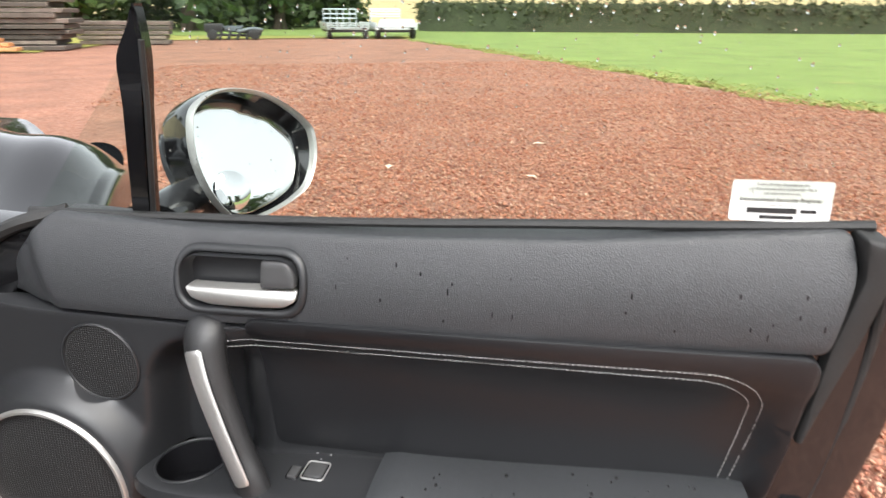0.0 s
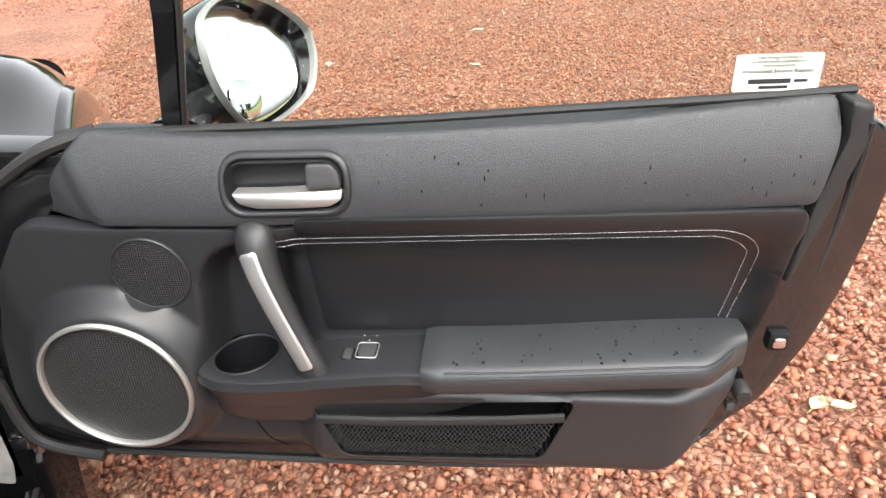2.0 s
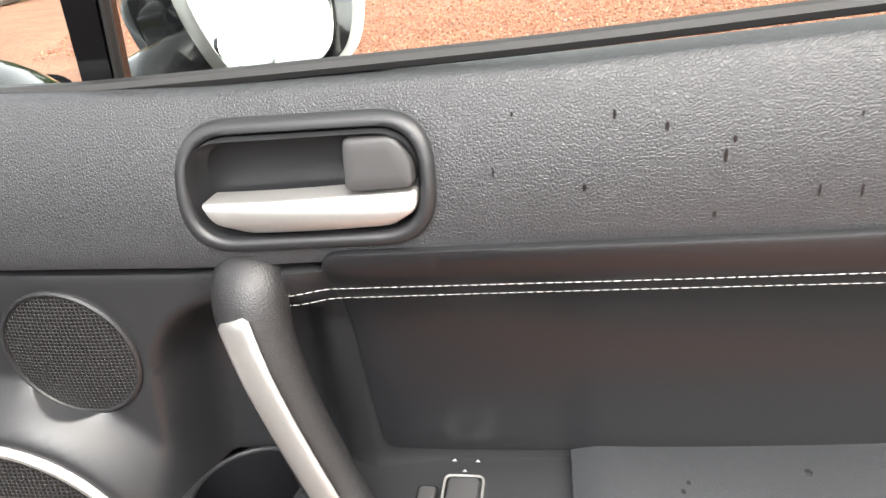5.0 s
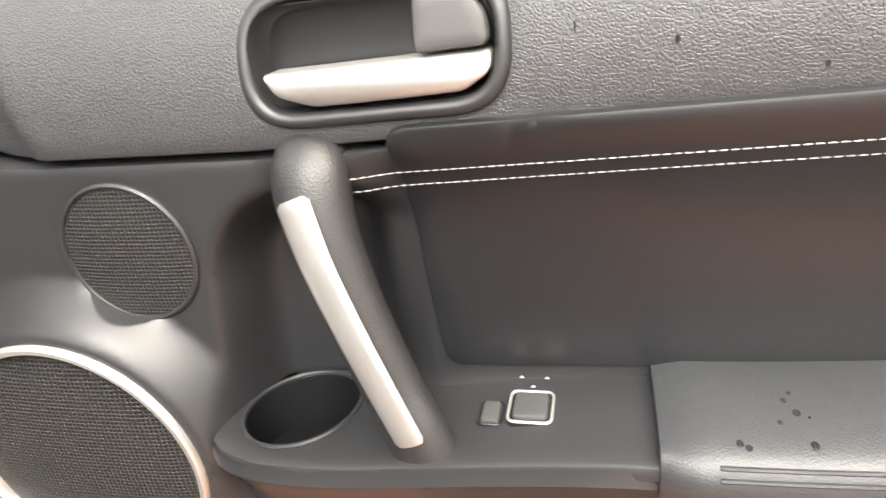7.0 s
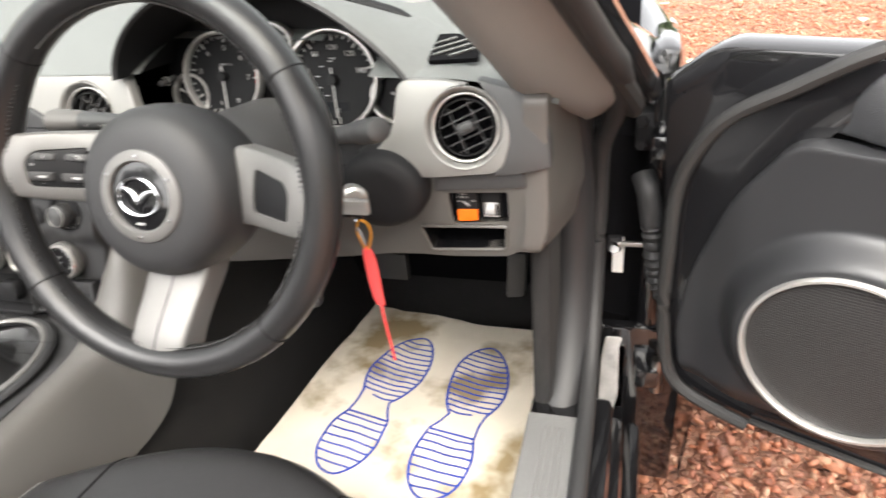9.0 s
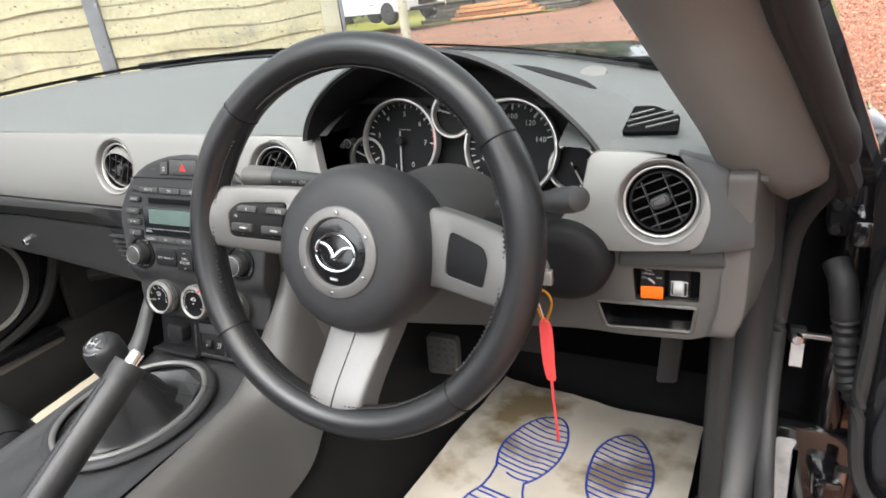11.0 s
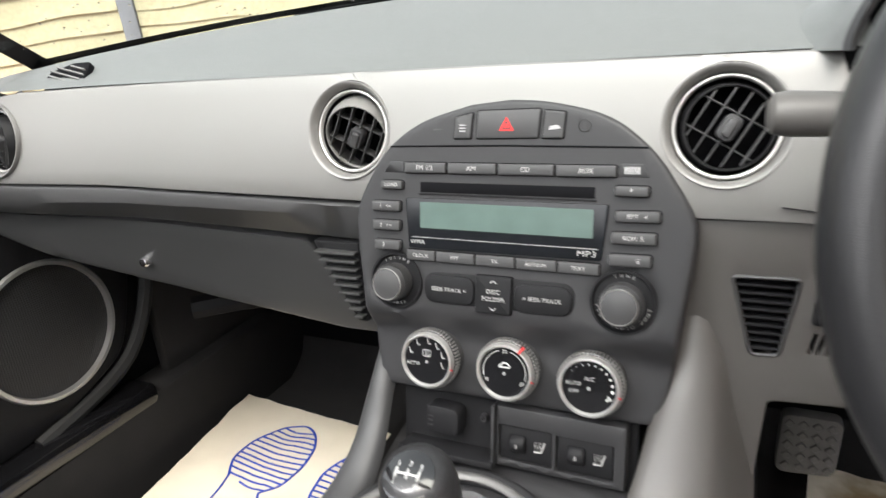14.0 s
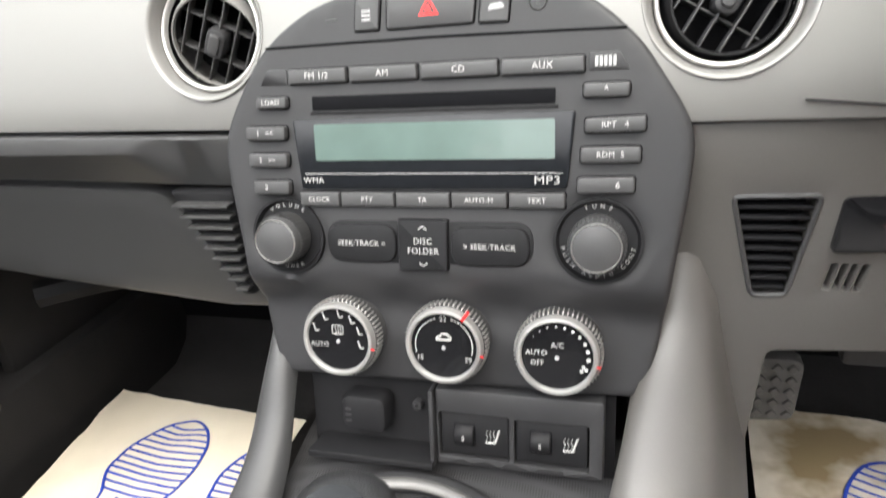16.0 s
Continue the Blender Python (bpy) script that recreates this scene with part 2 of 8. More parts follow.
def inside(x, z, poly):
    px, pz = poly[:, 0], poly[:, 1]
    qx, qz = np.roll(px, -1), np.roll(pz, -1)
    hit = np.zeros(len(x), bool)
    for a, b, c, d in zip(px, pz, qx, qz):
        if b == d:
            continue
        cross = ((b > z) != (d > z)) & (x < (c - a) * (z - b) / (d - b) + a)
        hit ^= cross
    return hit


def edge_distance(x, z, poly):
    best = np.full(len(x), 1e9)
    for (a, b), (c, d) in zip(poly, np.roll(poly, -1, axis=0)):
        l2 = (c - a) ** 2 + (d - b) ** 2
        t = np.clip(((x - a) * (c - a) + (z - b) * (d - b)) / max(l2, 1e-12), 0, 1)
        best = np.minimum(best, np.hypot(x - a - t * (c - a), z - b - t * (d - b)))
    return best


def sheet(outline, height=None, holes=(), step=0.02, thick=0.004, lip=0.0015, hole_lip=None, into=None, at=None):
    """A panel in the x-z plane that faces -y. height(x, z): how far it stands proud. Its rim is rounded by lip and goes back by thick."""
    from mathutils.geometry import delaunay_2d_cdt
    loops = [resample(list(outline), step)] + [resample(list(h), step) for h in holes]
    rims = [np.array(l) for l in loops]
    pts, edges = [], []
    for l in loops:
        k = len(pts)
        pts += l
        edges += [(k + i, k + (i + 1) % len(l)) for i in range(len(l))]
    rim_count = len(pts)
    extra = []
    hl = lip if hole_lip is None else hole_lip
    for j, r in enumerate(rims):
        w = lip if j == 0 else hl
        if w > 0:
            tan = np.roll(r, -1, axis=0) - np.roll(r, 1, axis=0)
            tan /= np.maximum(np.linalg.norm(tan, axis=1), 1e-9)[:, None]
            nrm = np.stack([-tan[:, 1], tan[:, 0]], 1)
            area = np.sum(r[:, 0] * np.roll(r[:, 1], -1) - np.roll(r[:, 0], -1) * r[:, 1])
            side = 1 if (area > 0) == (j == 0) else -1
            for f in (0.35, 1.0):
                extra.append(r + nrm * side * w * f)
    x0, z0 = rims[0].min(0)
    x1, z1 = rims[0].max(0)
    gx, gz = np.meshgrid(np.arange(x0 + step / 2, x1, step), np.arange(z0 + step / 2, z1, step))
    gx = gx + (np.arange(gz.shape[0]) % 2 * 0.5 * step)[:, None]
    cand = [np.stack([gx.ravel(), gz.ravel()], 1)] if gx.size else []
    if cand:
        g = cand[0]
        far = np.full(len(g), 1e9)
        for r in rims:
            far = np.minimum(far, edge_distance(g[:, 0], g[:, 1], r))
        cand = [g[far > max(0.55 * step, 1.4 * lip)]]
    more = np.concatenate([e for e in extra + cand if len(e)] or [np.zeros((0, 2))])
    if len(more):
        keep = inside(more[:, 0], more[:, 1], rims[0])
        for r in rims[1:]:
            keep &= ~inside(more[:, 0], more[:, 1], r)
        far = np.full(len(more), 1e9)
        for r in rims:
            far = np.minimum(far, edge_distance(more[:, 0], more[:, 1], r))
        keep &= far > 0.2 * max(min(lip, 0.001), 0.0002)
        pts = pts + [tuple(p) for p in more[keep]]
    v, _, f, *_ = delaunay_2d_cdt([Vector(p) for p in pts], edges, [], 0, 1e-7)
    v = np.array([tuple(p) for p in v])
    tri = np.array([t for t in f if len(t) == 3])
    c = v[tri].mean(1)
    ok = inside(c[:, 0], c[:, 1], rims[0])
    for r in rims[1:]:
        ok &= ~inside(c[:, 0], c[:, 1], r)
    tri = tri[ok]
    drop = np.zeros(len(v))
    for j, r in enumerate(rims):
        w = lip if j == 0 else hl
        if w > 0:
            d = np.clip(edge_distance(v[:, 0], v[:, 1], r) / w, 0, 1)
            drop = np.maximum(drop, w * (1 - np.sqrt(np.clip(1 - (1 - d) ** 2, 0, 1))))
    bm = into or bmesh.new()
    used = np.unique(tri)
    top = {}
    for i in used:
        h = height(v[i, 0], v[i, 1]) if height else 0.0
        top[i] = bm.verts.new((v[i, 0], drop[i] - h, v[i, 1]))
    count = {}
    for a, b, c3 in tri:
        if np.cross(v[b] - v[a], v[c3] - v[a]) < 0:
            b, c3 = c3, b
        bm.faces.new((top[a], top[b], top[c3]))
        for e in ((a, b), (b, c3), (c3, a)):
            count[e] = count.get(e, 0) + 1
    if thick:
        back = {}
        for (a, b) in list(count):
            if (b, a) not in count:
                for i in (a, b):
                    if i not in back:
                        q = top[i].co
                        back[i] = bm.verts.new((q.x, q.y + thick, q.z))
                bm.faces.new((top[b], top[a], back[a], back[b]))
    if at is not None:
        bmesh.ops.transform(bm, matrix=at, verts=bm.verts)
    return bm


def block(outline, proud, thick, lip=0.0012, into=None, at=None, step=1.0):
    """A flat-faced piece with a rounded rim, standing proud of y = 0."""
    return sheet(outline, lambda x, z: proud, (), step, thick, lip, into=into, at=at)


def loft(rings, closed=True, caps=True, into=None):
    """Joins rings of points, each of the same count; closed: each ring is a loop."""
    bm = into or bmesh.new()
    vs = [[bm.verts.new(p) for p in r] for r in rings]
    n = len(vs[0])
    for a, b in zip(vs, vs[1:]):
        for i in range(n if closed else n - 1):
            bm.faces.new((a[i], a[(i + 1) % n], b[(i + 1) % n], b[i]))
    if caps and closed:
        bm.faces.new(vs[0][::-1])
        bm.faces.new(vs[-1])
    bmesh.ops.recalc_face_normals(bm, faces=bm.faces)
    return bm


def lathe(profile, n=40, at=None, into=None, arc=360.0, start=0.0):
    """Turns (radius, y) pairs round the y axis."""
    bm = into or bmesh.new()
    rows = []
    full = arc >= 360
    k = n if full else n + 1
    for r, y in profile:
        if r < 1e-6:
            rows.append([bm.verts.new((0, y, 0))])
        else:
            rows.append([bm.verts.new((r * math.cos(radians(start + arc * i / n)), y, r * math.sin(radians(start + arc * i / n)))) for i in range(k)])
    for a, b in zip(rows, rows[1:]):
        for i in range(n if full else n):
            j = (i + 1) % len(a) if full else i + 1
            j2 = (i + 1) % len(b) if full else i + 1
            if len(a) == 1 and len(b) == 1:
                continue
            if len(a) == 1:
                bm.faces.new((a[0], b[i], b[j2]))
            elif len(b) == 1:
                bm.faces.new((a[i], a[j], b[0]))
            else:
                bm.faces.new((a[i], a[j], b[j2], b[i]))
    bmesh.ops.recalc_face_normals(bm, faces=bm.faces)
    if at is not None:
        bmesh.ops.transform(bm, matrix=at, verts=bm.verts)
    return bm


def tube(path, r, n=8, closed=False, into=None, flat=1.0, up=(0, 0, 1)):
    """A rod along a path; r: one radius or one a point; flat: the section's height over its width."""
    bm = into or bmesh.new()
    pts = [Vector(p) for p in path]
    k = len(pts)
    rs = [r] * k if isinstance(r, (int, float)) else list(r)
    rings = []
    side = None
    for i, p in enumerate(pts):
        if closed:
            d = pts[(i + 1) % k] - pts[i - 1]
        else:
            d = pts[min(i + 1, k - 1)] - pts[max(i - 1, 0)]
        d = d.normalized()
        s = d.cross(Vector(up))
        if s.length < 1e-3:
            s = side if side else d.cross(Vector((1, 0.2, 0)))
        s.normalize()
        side = s
        u = s.cross(d)
        rings.append([bm.verts.new(p + rs[i] * (math.cos(2 * math.pi * j / n) * s + flat * math.sin(2 * math.pi * j / n) * u)) for j in range(n)])
    pairs = list(zip(rings, rings[1:])) + ([(rings[-1], rings[0])] if closed else [])
    for a, b in pairs:
        for j in range(n):
            bm.faces.new((a[j], a[(j + 1) % n], b[(j + 1) % n], b[j]))
    if not closed:
        bm.faces.new(rings[0][::-1])
        bm.faces.new(rings[-1])
    return bm


def brick(x0, y0, z0, x1, y1, z1, bevel=0.0, into=None, at=None, segments=2):
    bm = bmesh.new()
    bmesh.ops.create_cube(bm, size=1)
    bmesh.ops.transform(bm, matrix=Matrix.Translation(((x0 + x1) / 2, (y0 + y1) / 2, (z0 + z1) / 2)) @ Matrix.Diagonal((x1 - x0, y1 - y0, z1 - z0, 1)), verts=bm.verts)
    if bevel:
        bmesh.ops.bevel(bm, geom=bm.edges[:], offset=bevel, segments=segments, affect="EDGES", profile=0.5)
    if at is not None:
        bmesh.ops.transform(bm, matrix=at, verts=bm.verts)
    if into is None:
        return bm
    me = bpy.data.meshes.new("scratch")
    bm.to_mesh(me)
    bm.free()
    into.from_mesh(me)
    bpy.data.meshes.remove(me)
    return into


def grid(nu, nv, f, into=None, flip=False):
    """A surface f(s, t) over the unit square."""
    bm = into or bmesh.new()
    vs = [[bm.verts.new(f(i / nu, j / nv)) for j in range(nv + 1)] for i in range(nu + 1)]
    for i in range(nu):
        for j in range(nv):
            q = (vs[i][j], vs[i + 1][j], vs[i + 1][j + 1], vs[i][j + 1])
            bm.faces.new(q[::-1] if flip else q)
    return bm


def words(body, size, at, parent, material=None, name="lettering", align="CENTER", stretch=1.0):
    """Raised print. at: its place and turn; the text lies in the x-y plane of that pose."""
    cu = bpy.data.curves.new(name, "FONT")
    cu.body, cu.size, cu.align_x, cu.align_y, cu.extrude, cu.resolution_u = body, size, align, "CENTER", 0.0001, 2
    cu.space_character = 1.05
    ob = bpy.data.objects.new(name, cu)
    me = bpy.data.meshes.new_from_object(ob)
    bpy.data.objects.remove(ob)
    bpy.data.curves.remove(cu)
    me.transform(at @ Matrix.Diagonal((stretch, 1, 1, 1)))
    return finish(name, me, material or LIGHT, parent, sharp=30)


UPRIGHT = Matrix.Rotation(radians(90), 4, "X")


def printed(body, size, x, z, y, parent, material=None, align="CENTER", turn=0.0, stretch=1.0, name="lettering"):
    """Print on a face that looks to -y, at x, z."""
    return words(body, size, Matrix.Translation((x, y, z)) @ Matrix.Rotation(radians(-turn), 4, "Y") @ UPRIGHT, parent, material, name, align, stretch)


def smooth(a, b, x):
    t = min(1.0, max(0.0, (x - a) / (b - a)))
    return t * t * (3 - 2 * t)


def join(bm, other):
    me = bpy.data.meshes.new("scratch")
    other.to_mesh(me)
    other.free()
    bm.from_mesh(me)
    bpy.data.meshes.remove(me)
    return bm


CAR = Matrix.Translation((0, 0, 0.8)) @ Matrix.Rotation(radians(2.5), 4, "Y") @ Matrix.Translation((0, 0, -0.8))


# ---- the yard ----
GRAVEL = material("wet_red_gravel", (0.36, 0.155, 0.105), 0.75, vary=0.45, scale=1.2, fine=55, relief=0.007, grain=0.019, speck=((0.46, 0.27, 0.20), 38, 0.60))
GRASS = material("mown_grass", (0.17, 0.235, 0.055), 0.9, vary=0.35, scale=0.8, fine=40, relief=0.02, speck=((0.30, 0.27, 0.08), 1.1, 0.66))
VERGE = material("rough_yellow_grass", (0.26, 0.25, 0.05), 0.9, vary=0.4, scale=2, fine=30)
LEAF = material("tree_leaves", (0.05, 0.085, 0.022), 0.6, vary=0.5, scale=0.6, fine=8, island=[(0.03, 0.06, 0.015), (0.05, 0.09, 0.02), (0.07, 0.10, 0.03), (0.04, 0.06, 0.02)])
HEDGELEAF = material("hedge_leaves", (0.06, 0.07, 0.025), 0.7, vary=0.5, scale=0.6, fine=8, island=[(0.045, 0.055, 0.02), (0.06, 0.075, 0.025), (0.08, 0.085, 0.035), (0.035, 0.045, 0.018)])
BARK = material("bark", (0.09, 0.07, 0.05), 0.9, vary=0.4, scale=6, relief=0.01)
BOARD = material("weathered_fence_board", (0.43, 0.40, 0.26), 0.85, vary=0.22, scale=2.2, fine=45, relief=0.002, speck=((0.27, 0.25, 0.20), 3.0, 0.60))
POST = material("grey_concrete_post", (0.17, 0.18, 0.20), 0.85, vary=0.15, scale=5)
PALEPOST = material("pale_timber_post", (0.45, 0.43, 0.33), 0.8, vary=0.15, scale=5)
LOG = material("stacked_grey_timber", (0.17, 0.14, 0.11), 0.9, vary=0.5, scale=3, fine=20, island=[(0.10, 0.08, 0.065), (0.2, 0.165, 0.13), (0.15, 0.12, 0.10), (0.07, 0.06, 0.05)])
PLANK = material("orange_planks", (0.50, 0.24, 0.10), 0.8, vary=0.3, scale=3)
WHITECAR = material("silver_car_paint", (0.62, 0.64, 0.66), 0.2, coat=1.0, vary=0.03)
STONE = material("red_gravel_stones", (0.4, 0.15, 0.1), 0.66, vary=0.3, scale=20, fine=160, rvary=0.2,
                 island=[(0.378, 0.142, 0.077), (0.318, 0.116, 0.065), (0.421, 0.185, 0.112), (0.258, 0.096, 0.058), (0.439, 0.241, 0.15), (0.353, 0.15, 0.095), (0.482, 0.292, 0.198), (0.241, 0.105, 0.072), (0.396, 0.163, 0.09)])

t_ = GRAVEL.node_tree
cells = t_.nodes.new("ShaderNodeTexVoronoi")
cells.inputs["Scale"].default_value = 52
t_.links.new(t_.nodes["Texture Coordinate"].outputs["Object"], cells.inputs["Vector"])
shade = t_.nodes.new("ShaderNodeValToRGB")
shade.color_ramp.elements[0].color, shade.color_ramp.elements[1].color = (0.17, 0.075, 0.046, 1), (0.47, 0.27, 0.185, 1)
mid_ = shade.color_ramp.elements.new(0.5)
mid_.color = (0.33, 0.145, 0.088, 1)
t_.links.new(cells.outputs["Color"], shade.inputs[0])
t_.links.new(shade.outputs[0], t_.nodes["Vector Math"].inputs[0])
ground = part("ground", grid(60, 60, lambda s, t: (((s - 0.5) * 2) ** 3 * 400 + (s - 0.5) * 12, ((t - 0.5) * 2) ** 3 * 400 + (t - 0.5) * 12, -0.012)), GRAVEL, None, "wet red gravel yard reaching to the verge")
tagged(ground, category="gravel", kind="structure")


def flat(outline, z, step, mat, name, label, category, wobble=0.0):
    bm = bmesh.new()
    sheet(outline, None, (), step, 0.0, 0.0, into=bm)
    for v in bm.verts:
        x, y = v.co.x, v.co.z
        w = wobble * noise.noise(Vector((x * 0.9, y * 0.9, 0)))
        v.co = (x + w, y + w, z + 0.012 * wobble * noise.noise(Vector((x * 2, y * 2, 3))))
    bmesh.ops.reverse_faces(bm, faces=bm.faces)
    bmesh.ops.recalc_face_normals(bm, faces=bm.faces)
    if bm.faces[0].normal.z < 0:
        bmesh.ops.reverse_faces(bm, faces=bm.faces)
    return tagged(part(name, bm, mat, None, label), category=category, kind="structure")


flat([(6.3, 44), (6.9, 25.3), (7.2, 23), (7.8, 14.6), (8.05, 10.4), (7.9, 8), (8.3, 6.2), (9.0, -12), (40, -60), (140, 30), (90, 110), (10, 120)], 0.004, 0.9, GRASS, "grass_field", "bright green mown grass beside the gravel", "grass", 0.7)
flat([(-34, 24), (-12, 19.5), (-5.0, 19.8), (-3.2, 27.5), (2, 29.5), (7, 28.5), (8, 40), (-30, 60)], 0.015, 1.2, VERGE, "grass_verge", "rough yellowing grass verge along the yard", "grass", 0.5)
flat([(-4, 33), (6, 31), (9, 33), (12, 60), (-12, 60)], 0.03, 1.5, GRASS, "far_grass", "green grass behind the parked trailers", "grass", 0.5)
FIELD = material("stubble_field", (0.42, 0.33, 0.16), 0.95, vary=0.15, scale=0.05, fine=2)
rise = part("far_field", grid(20, 4, lambda s, t: (-60 + 260 * s, 62 + 80 * t, 0.05 + 5.0 * t)), FIELD, None, "pale stubble field rising behind the hedge")
tagged(rise, category="field", kind="structure")


def leaves(rng, centre, size, count, leaf):
    """Many small leaf blades in a lumpy cloud."""
    p = rng.normal(size=(count, 3))
    p /= np.linalg.norm(p, axis=1)[:, None]
    p *= (rng.random(count) ** 0.35)[:, None]
    lump = 0.75 + 0.35 * np.sin(p[:, 0] * 5 + centre[0]) * np.cos(p[:, 1] * 4 + centre[1]) + 0.2 * np.sin(p[:, 2] * 7)
    p = p * lump[:, None] * np.array(size) + np.array(centre)
    a, b = rng.normal(size=(2, count, 3))
    a /= np.linalg.norm(a, axis=1)[:, None]
    b = np.cross(a, b)
    b /= np.linalg.norm(b, axis=1)[:, None]
    s = (leaf * (0.6 + 0.8 * rng.random(count)))[:, None]
    v = np.stack([p - a * s, p + b * s * 0.5, p + a * s, p - b * s * 0.5], 1).reshape(-1, 3)
    return v


def foliage(name, chunks, leaf_mat, parent):
    v = np.concatenate(chunks)
    me = bpy.data.meshes.new(name)
    me.from_pydata(v.tolist(), [], np.arange(len(v)).reshape(-1, 4).tolist())
    return finish(name, me, leaf_mat, parent)


def tree(x, y, h, w, seed, count=900):
    rng = np.random.default_rng(seed)
    t = thing("tree", "tall leafy green tree at the edge of the yard", "tree", Matrix.Translation((x, y, 0)), "trees round the yard")
    trunk = tube([(0, 0, -0.1), (0.05, 0.02, h * 0.2), (-0.05, 0.1, h * 0.45), (0.1, 0, h * 0.75)], [w * 0.075, w * 0.06, w * 0.045, w * 0.02], 8)
    for k in range(6):
        a = rng.random() * 6.28
        tube([(0, 0, h * (0.25 + 0.07 * k)), (math.cos(a) * w * 0.2, math.sin(a) * w * 0.2, h * (0.36 + 0.07 * k)), (math.cos(a) * w * 0.4, math.sin(a) * w * 0.4, h * (0.42 + 0.08 * k))], [w * 0.03, w * 0.02, w * 0.008], 6, into=trunk)
    part("trunk", trunk, BARK, t)
    chunks = []
    for k in range(13):
        a, r, z = rng.random() * 6.28, w * 0.33 * rng.random() ** 0.5, h * (0.15 + 0.75 * (k + 0.5) / 13)
        s = w * (0.34 - 0.14 * abs(z / h - 0.45))
        chunks.append(leaves(rng, (math.cos(a) * r, math.sin(a) * r, z), (s, s, s * 0.75), count // 6, 0.16 * w / 5 + 0.1))
    foliage("crown", chunks, LEAF, t)
    return t


# ragged edge of the grass
TUFT = material("grass_tufts", (0.28, 0.28, 0.08), 0.9, vary=0.2, scale=2, island=[(0.24, 0.29, 0.07), (0.30, 0.31, 0.09), (0.38, 0.33, 0.12), (0.21, 0.27, 0.06)])
rng = np.random.default_rng(17)
line = np.array([(8.7, 2.0), (8.3, 6.2), (7.9, 8.0), (8.05, 10.4), (7.8, 14.6), (7.2, 23.0), (6.9, 25.3), (6.5, 34.0)])
seg = rng.choice(len(line) - 1, 9000, p=np.array([0.10, 0.10, 0.14, 0.22, 0.28, 0.06, 0.10]))
f = rng.random(9000)[:, None]
base = line[seg] * (1 - f) + line[seg + 1] * f
base[:, 0] += np.abs(rng.normal(0, 0.45, 9000)) - 0.30 + 0.25 * np.sin(base[:, 1] * 2.3) * rng.random(9000)
tall = rng.uniform(0.004, 0.026, 9000)
turn = rng.random(9000) * 6.283
half = rng.uniform(0.012, 0.035, 9000)
dx, dy = np.cos(turn) * half, np.sin(turn) * half
lean = rng.normal(0, 0.05, (9000, 2))
z0 = np.full(9000, -0.012)
v = np.stack([np.stack([base[:, 0] - dx, base[:, 1] - dy, z0], 1), np.stack([base[:, 0] + dx, base[:, 1] + dy, z0], 1), np.stack([base[:, 0] + dx * 0.3 + lean[:, 0], base[:, 1] + dy * 0.3 + lean[:, 1], tall], 1), np.stack([base[:, 0] - dx * 0.3 + lean[:, 0], base[:, 1] - dy * 0.3 + lean[:, 1], tall], 1)], 1).reshape(-1, 3)
me = bpy.data.meshes.new("grass_tufts")
me.from_pydata(v.tolist(), [], np.arange(len(v)).reshape(-1, 4).tolist())
me.materials.append(TUFT)
tagged(new("grass_tufts", me), "short ragged grass tufts along the gravel edge", "grass", kind="stuff")

# the hedge beyond the grass
rng = np.random.default_rng(5)
hedge = thing("hedge", "long clipped brown-green hedge beyond the grass", "hedge", Matrix.Translation((10, 40, 0)))
part("stems", brick(-0.5, -0.4, 0, 60, 0.4, 1.6, at=Matrix.Rotation(radians(-13), 4, "Z")), HEDGELEAF, hedge)
chunks = []
for k in range(60):
    q = Matrix.Rotation(radians(-13), 3, "Z") @ Vector((k * 1.0, 0, 0))
    chunks.append(leaves(rng, (q.x, q.y, 1.15), (1.0, 0.9, 1.05), 420, 0.13))
foliage("leafage", chunks, HEDGELEAF, hedge)
thicket = thing("thicket", "dense dark green bushes behind the timber and trailers", "bushes", Matrix.Translation((-26, 37, 0)))
chunks = []
for k in range(30):
    x, y, s = k * 1.13, k * 0.5 + rng.normal() * 0.5, rng.uniform(0.8, 1.25)
    part("stem", tube([(x, y, -0.1), (x + 0.1, y, 0.9), (x - 0.1, y + 0.1, 2.2 * s)], [0.06, 0.045, 0.015], 6), BARK, thicket)
    chunks.append(leaves(rng, (x, y, 1.5 * s), (1.5 * s, 1.2, 1.7 * s), 520, 0.2))
    chunks.append(leaves(rng, (x + 0.5, y - 0.4, 0.6), (1.2, 0.9, 0.9), 200, 0.17))
foliage("leafage", chunks, LEAF, thicket)

for i, (x, y, h, w) in enumerate([(-13, 34, 9, 7), (-8, 37, 8, 7), (-3.5, 41, 9, 8), (1.5, 43, 7, 7), (5.5, 47, 7, 6), (-19, 30, 10, 8), (-25, 24, 10, 9), (-30, 14, 11, 9),
                                  (26, -17, 9, 8), (20, -22, 8, 8), (12, -27, 10, 9), (2, -30, 10, 10), (-9, -29, 9, 9), (-19, -24, 11, 9), (-27, -14, 10, 9), (-31, 0, 10, 9), (33, -10, 8, 8)]):
    tree(x, y, h, w, 20 + i)

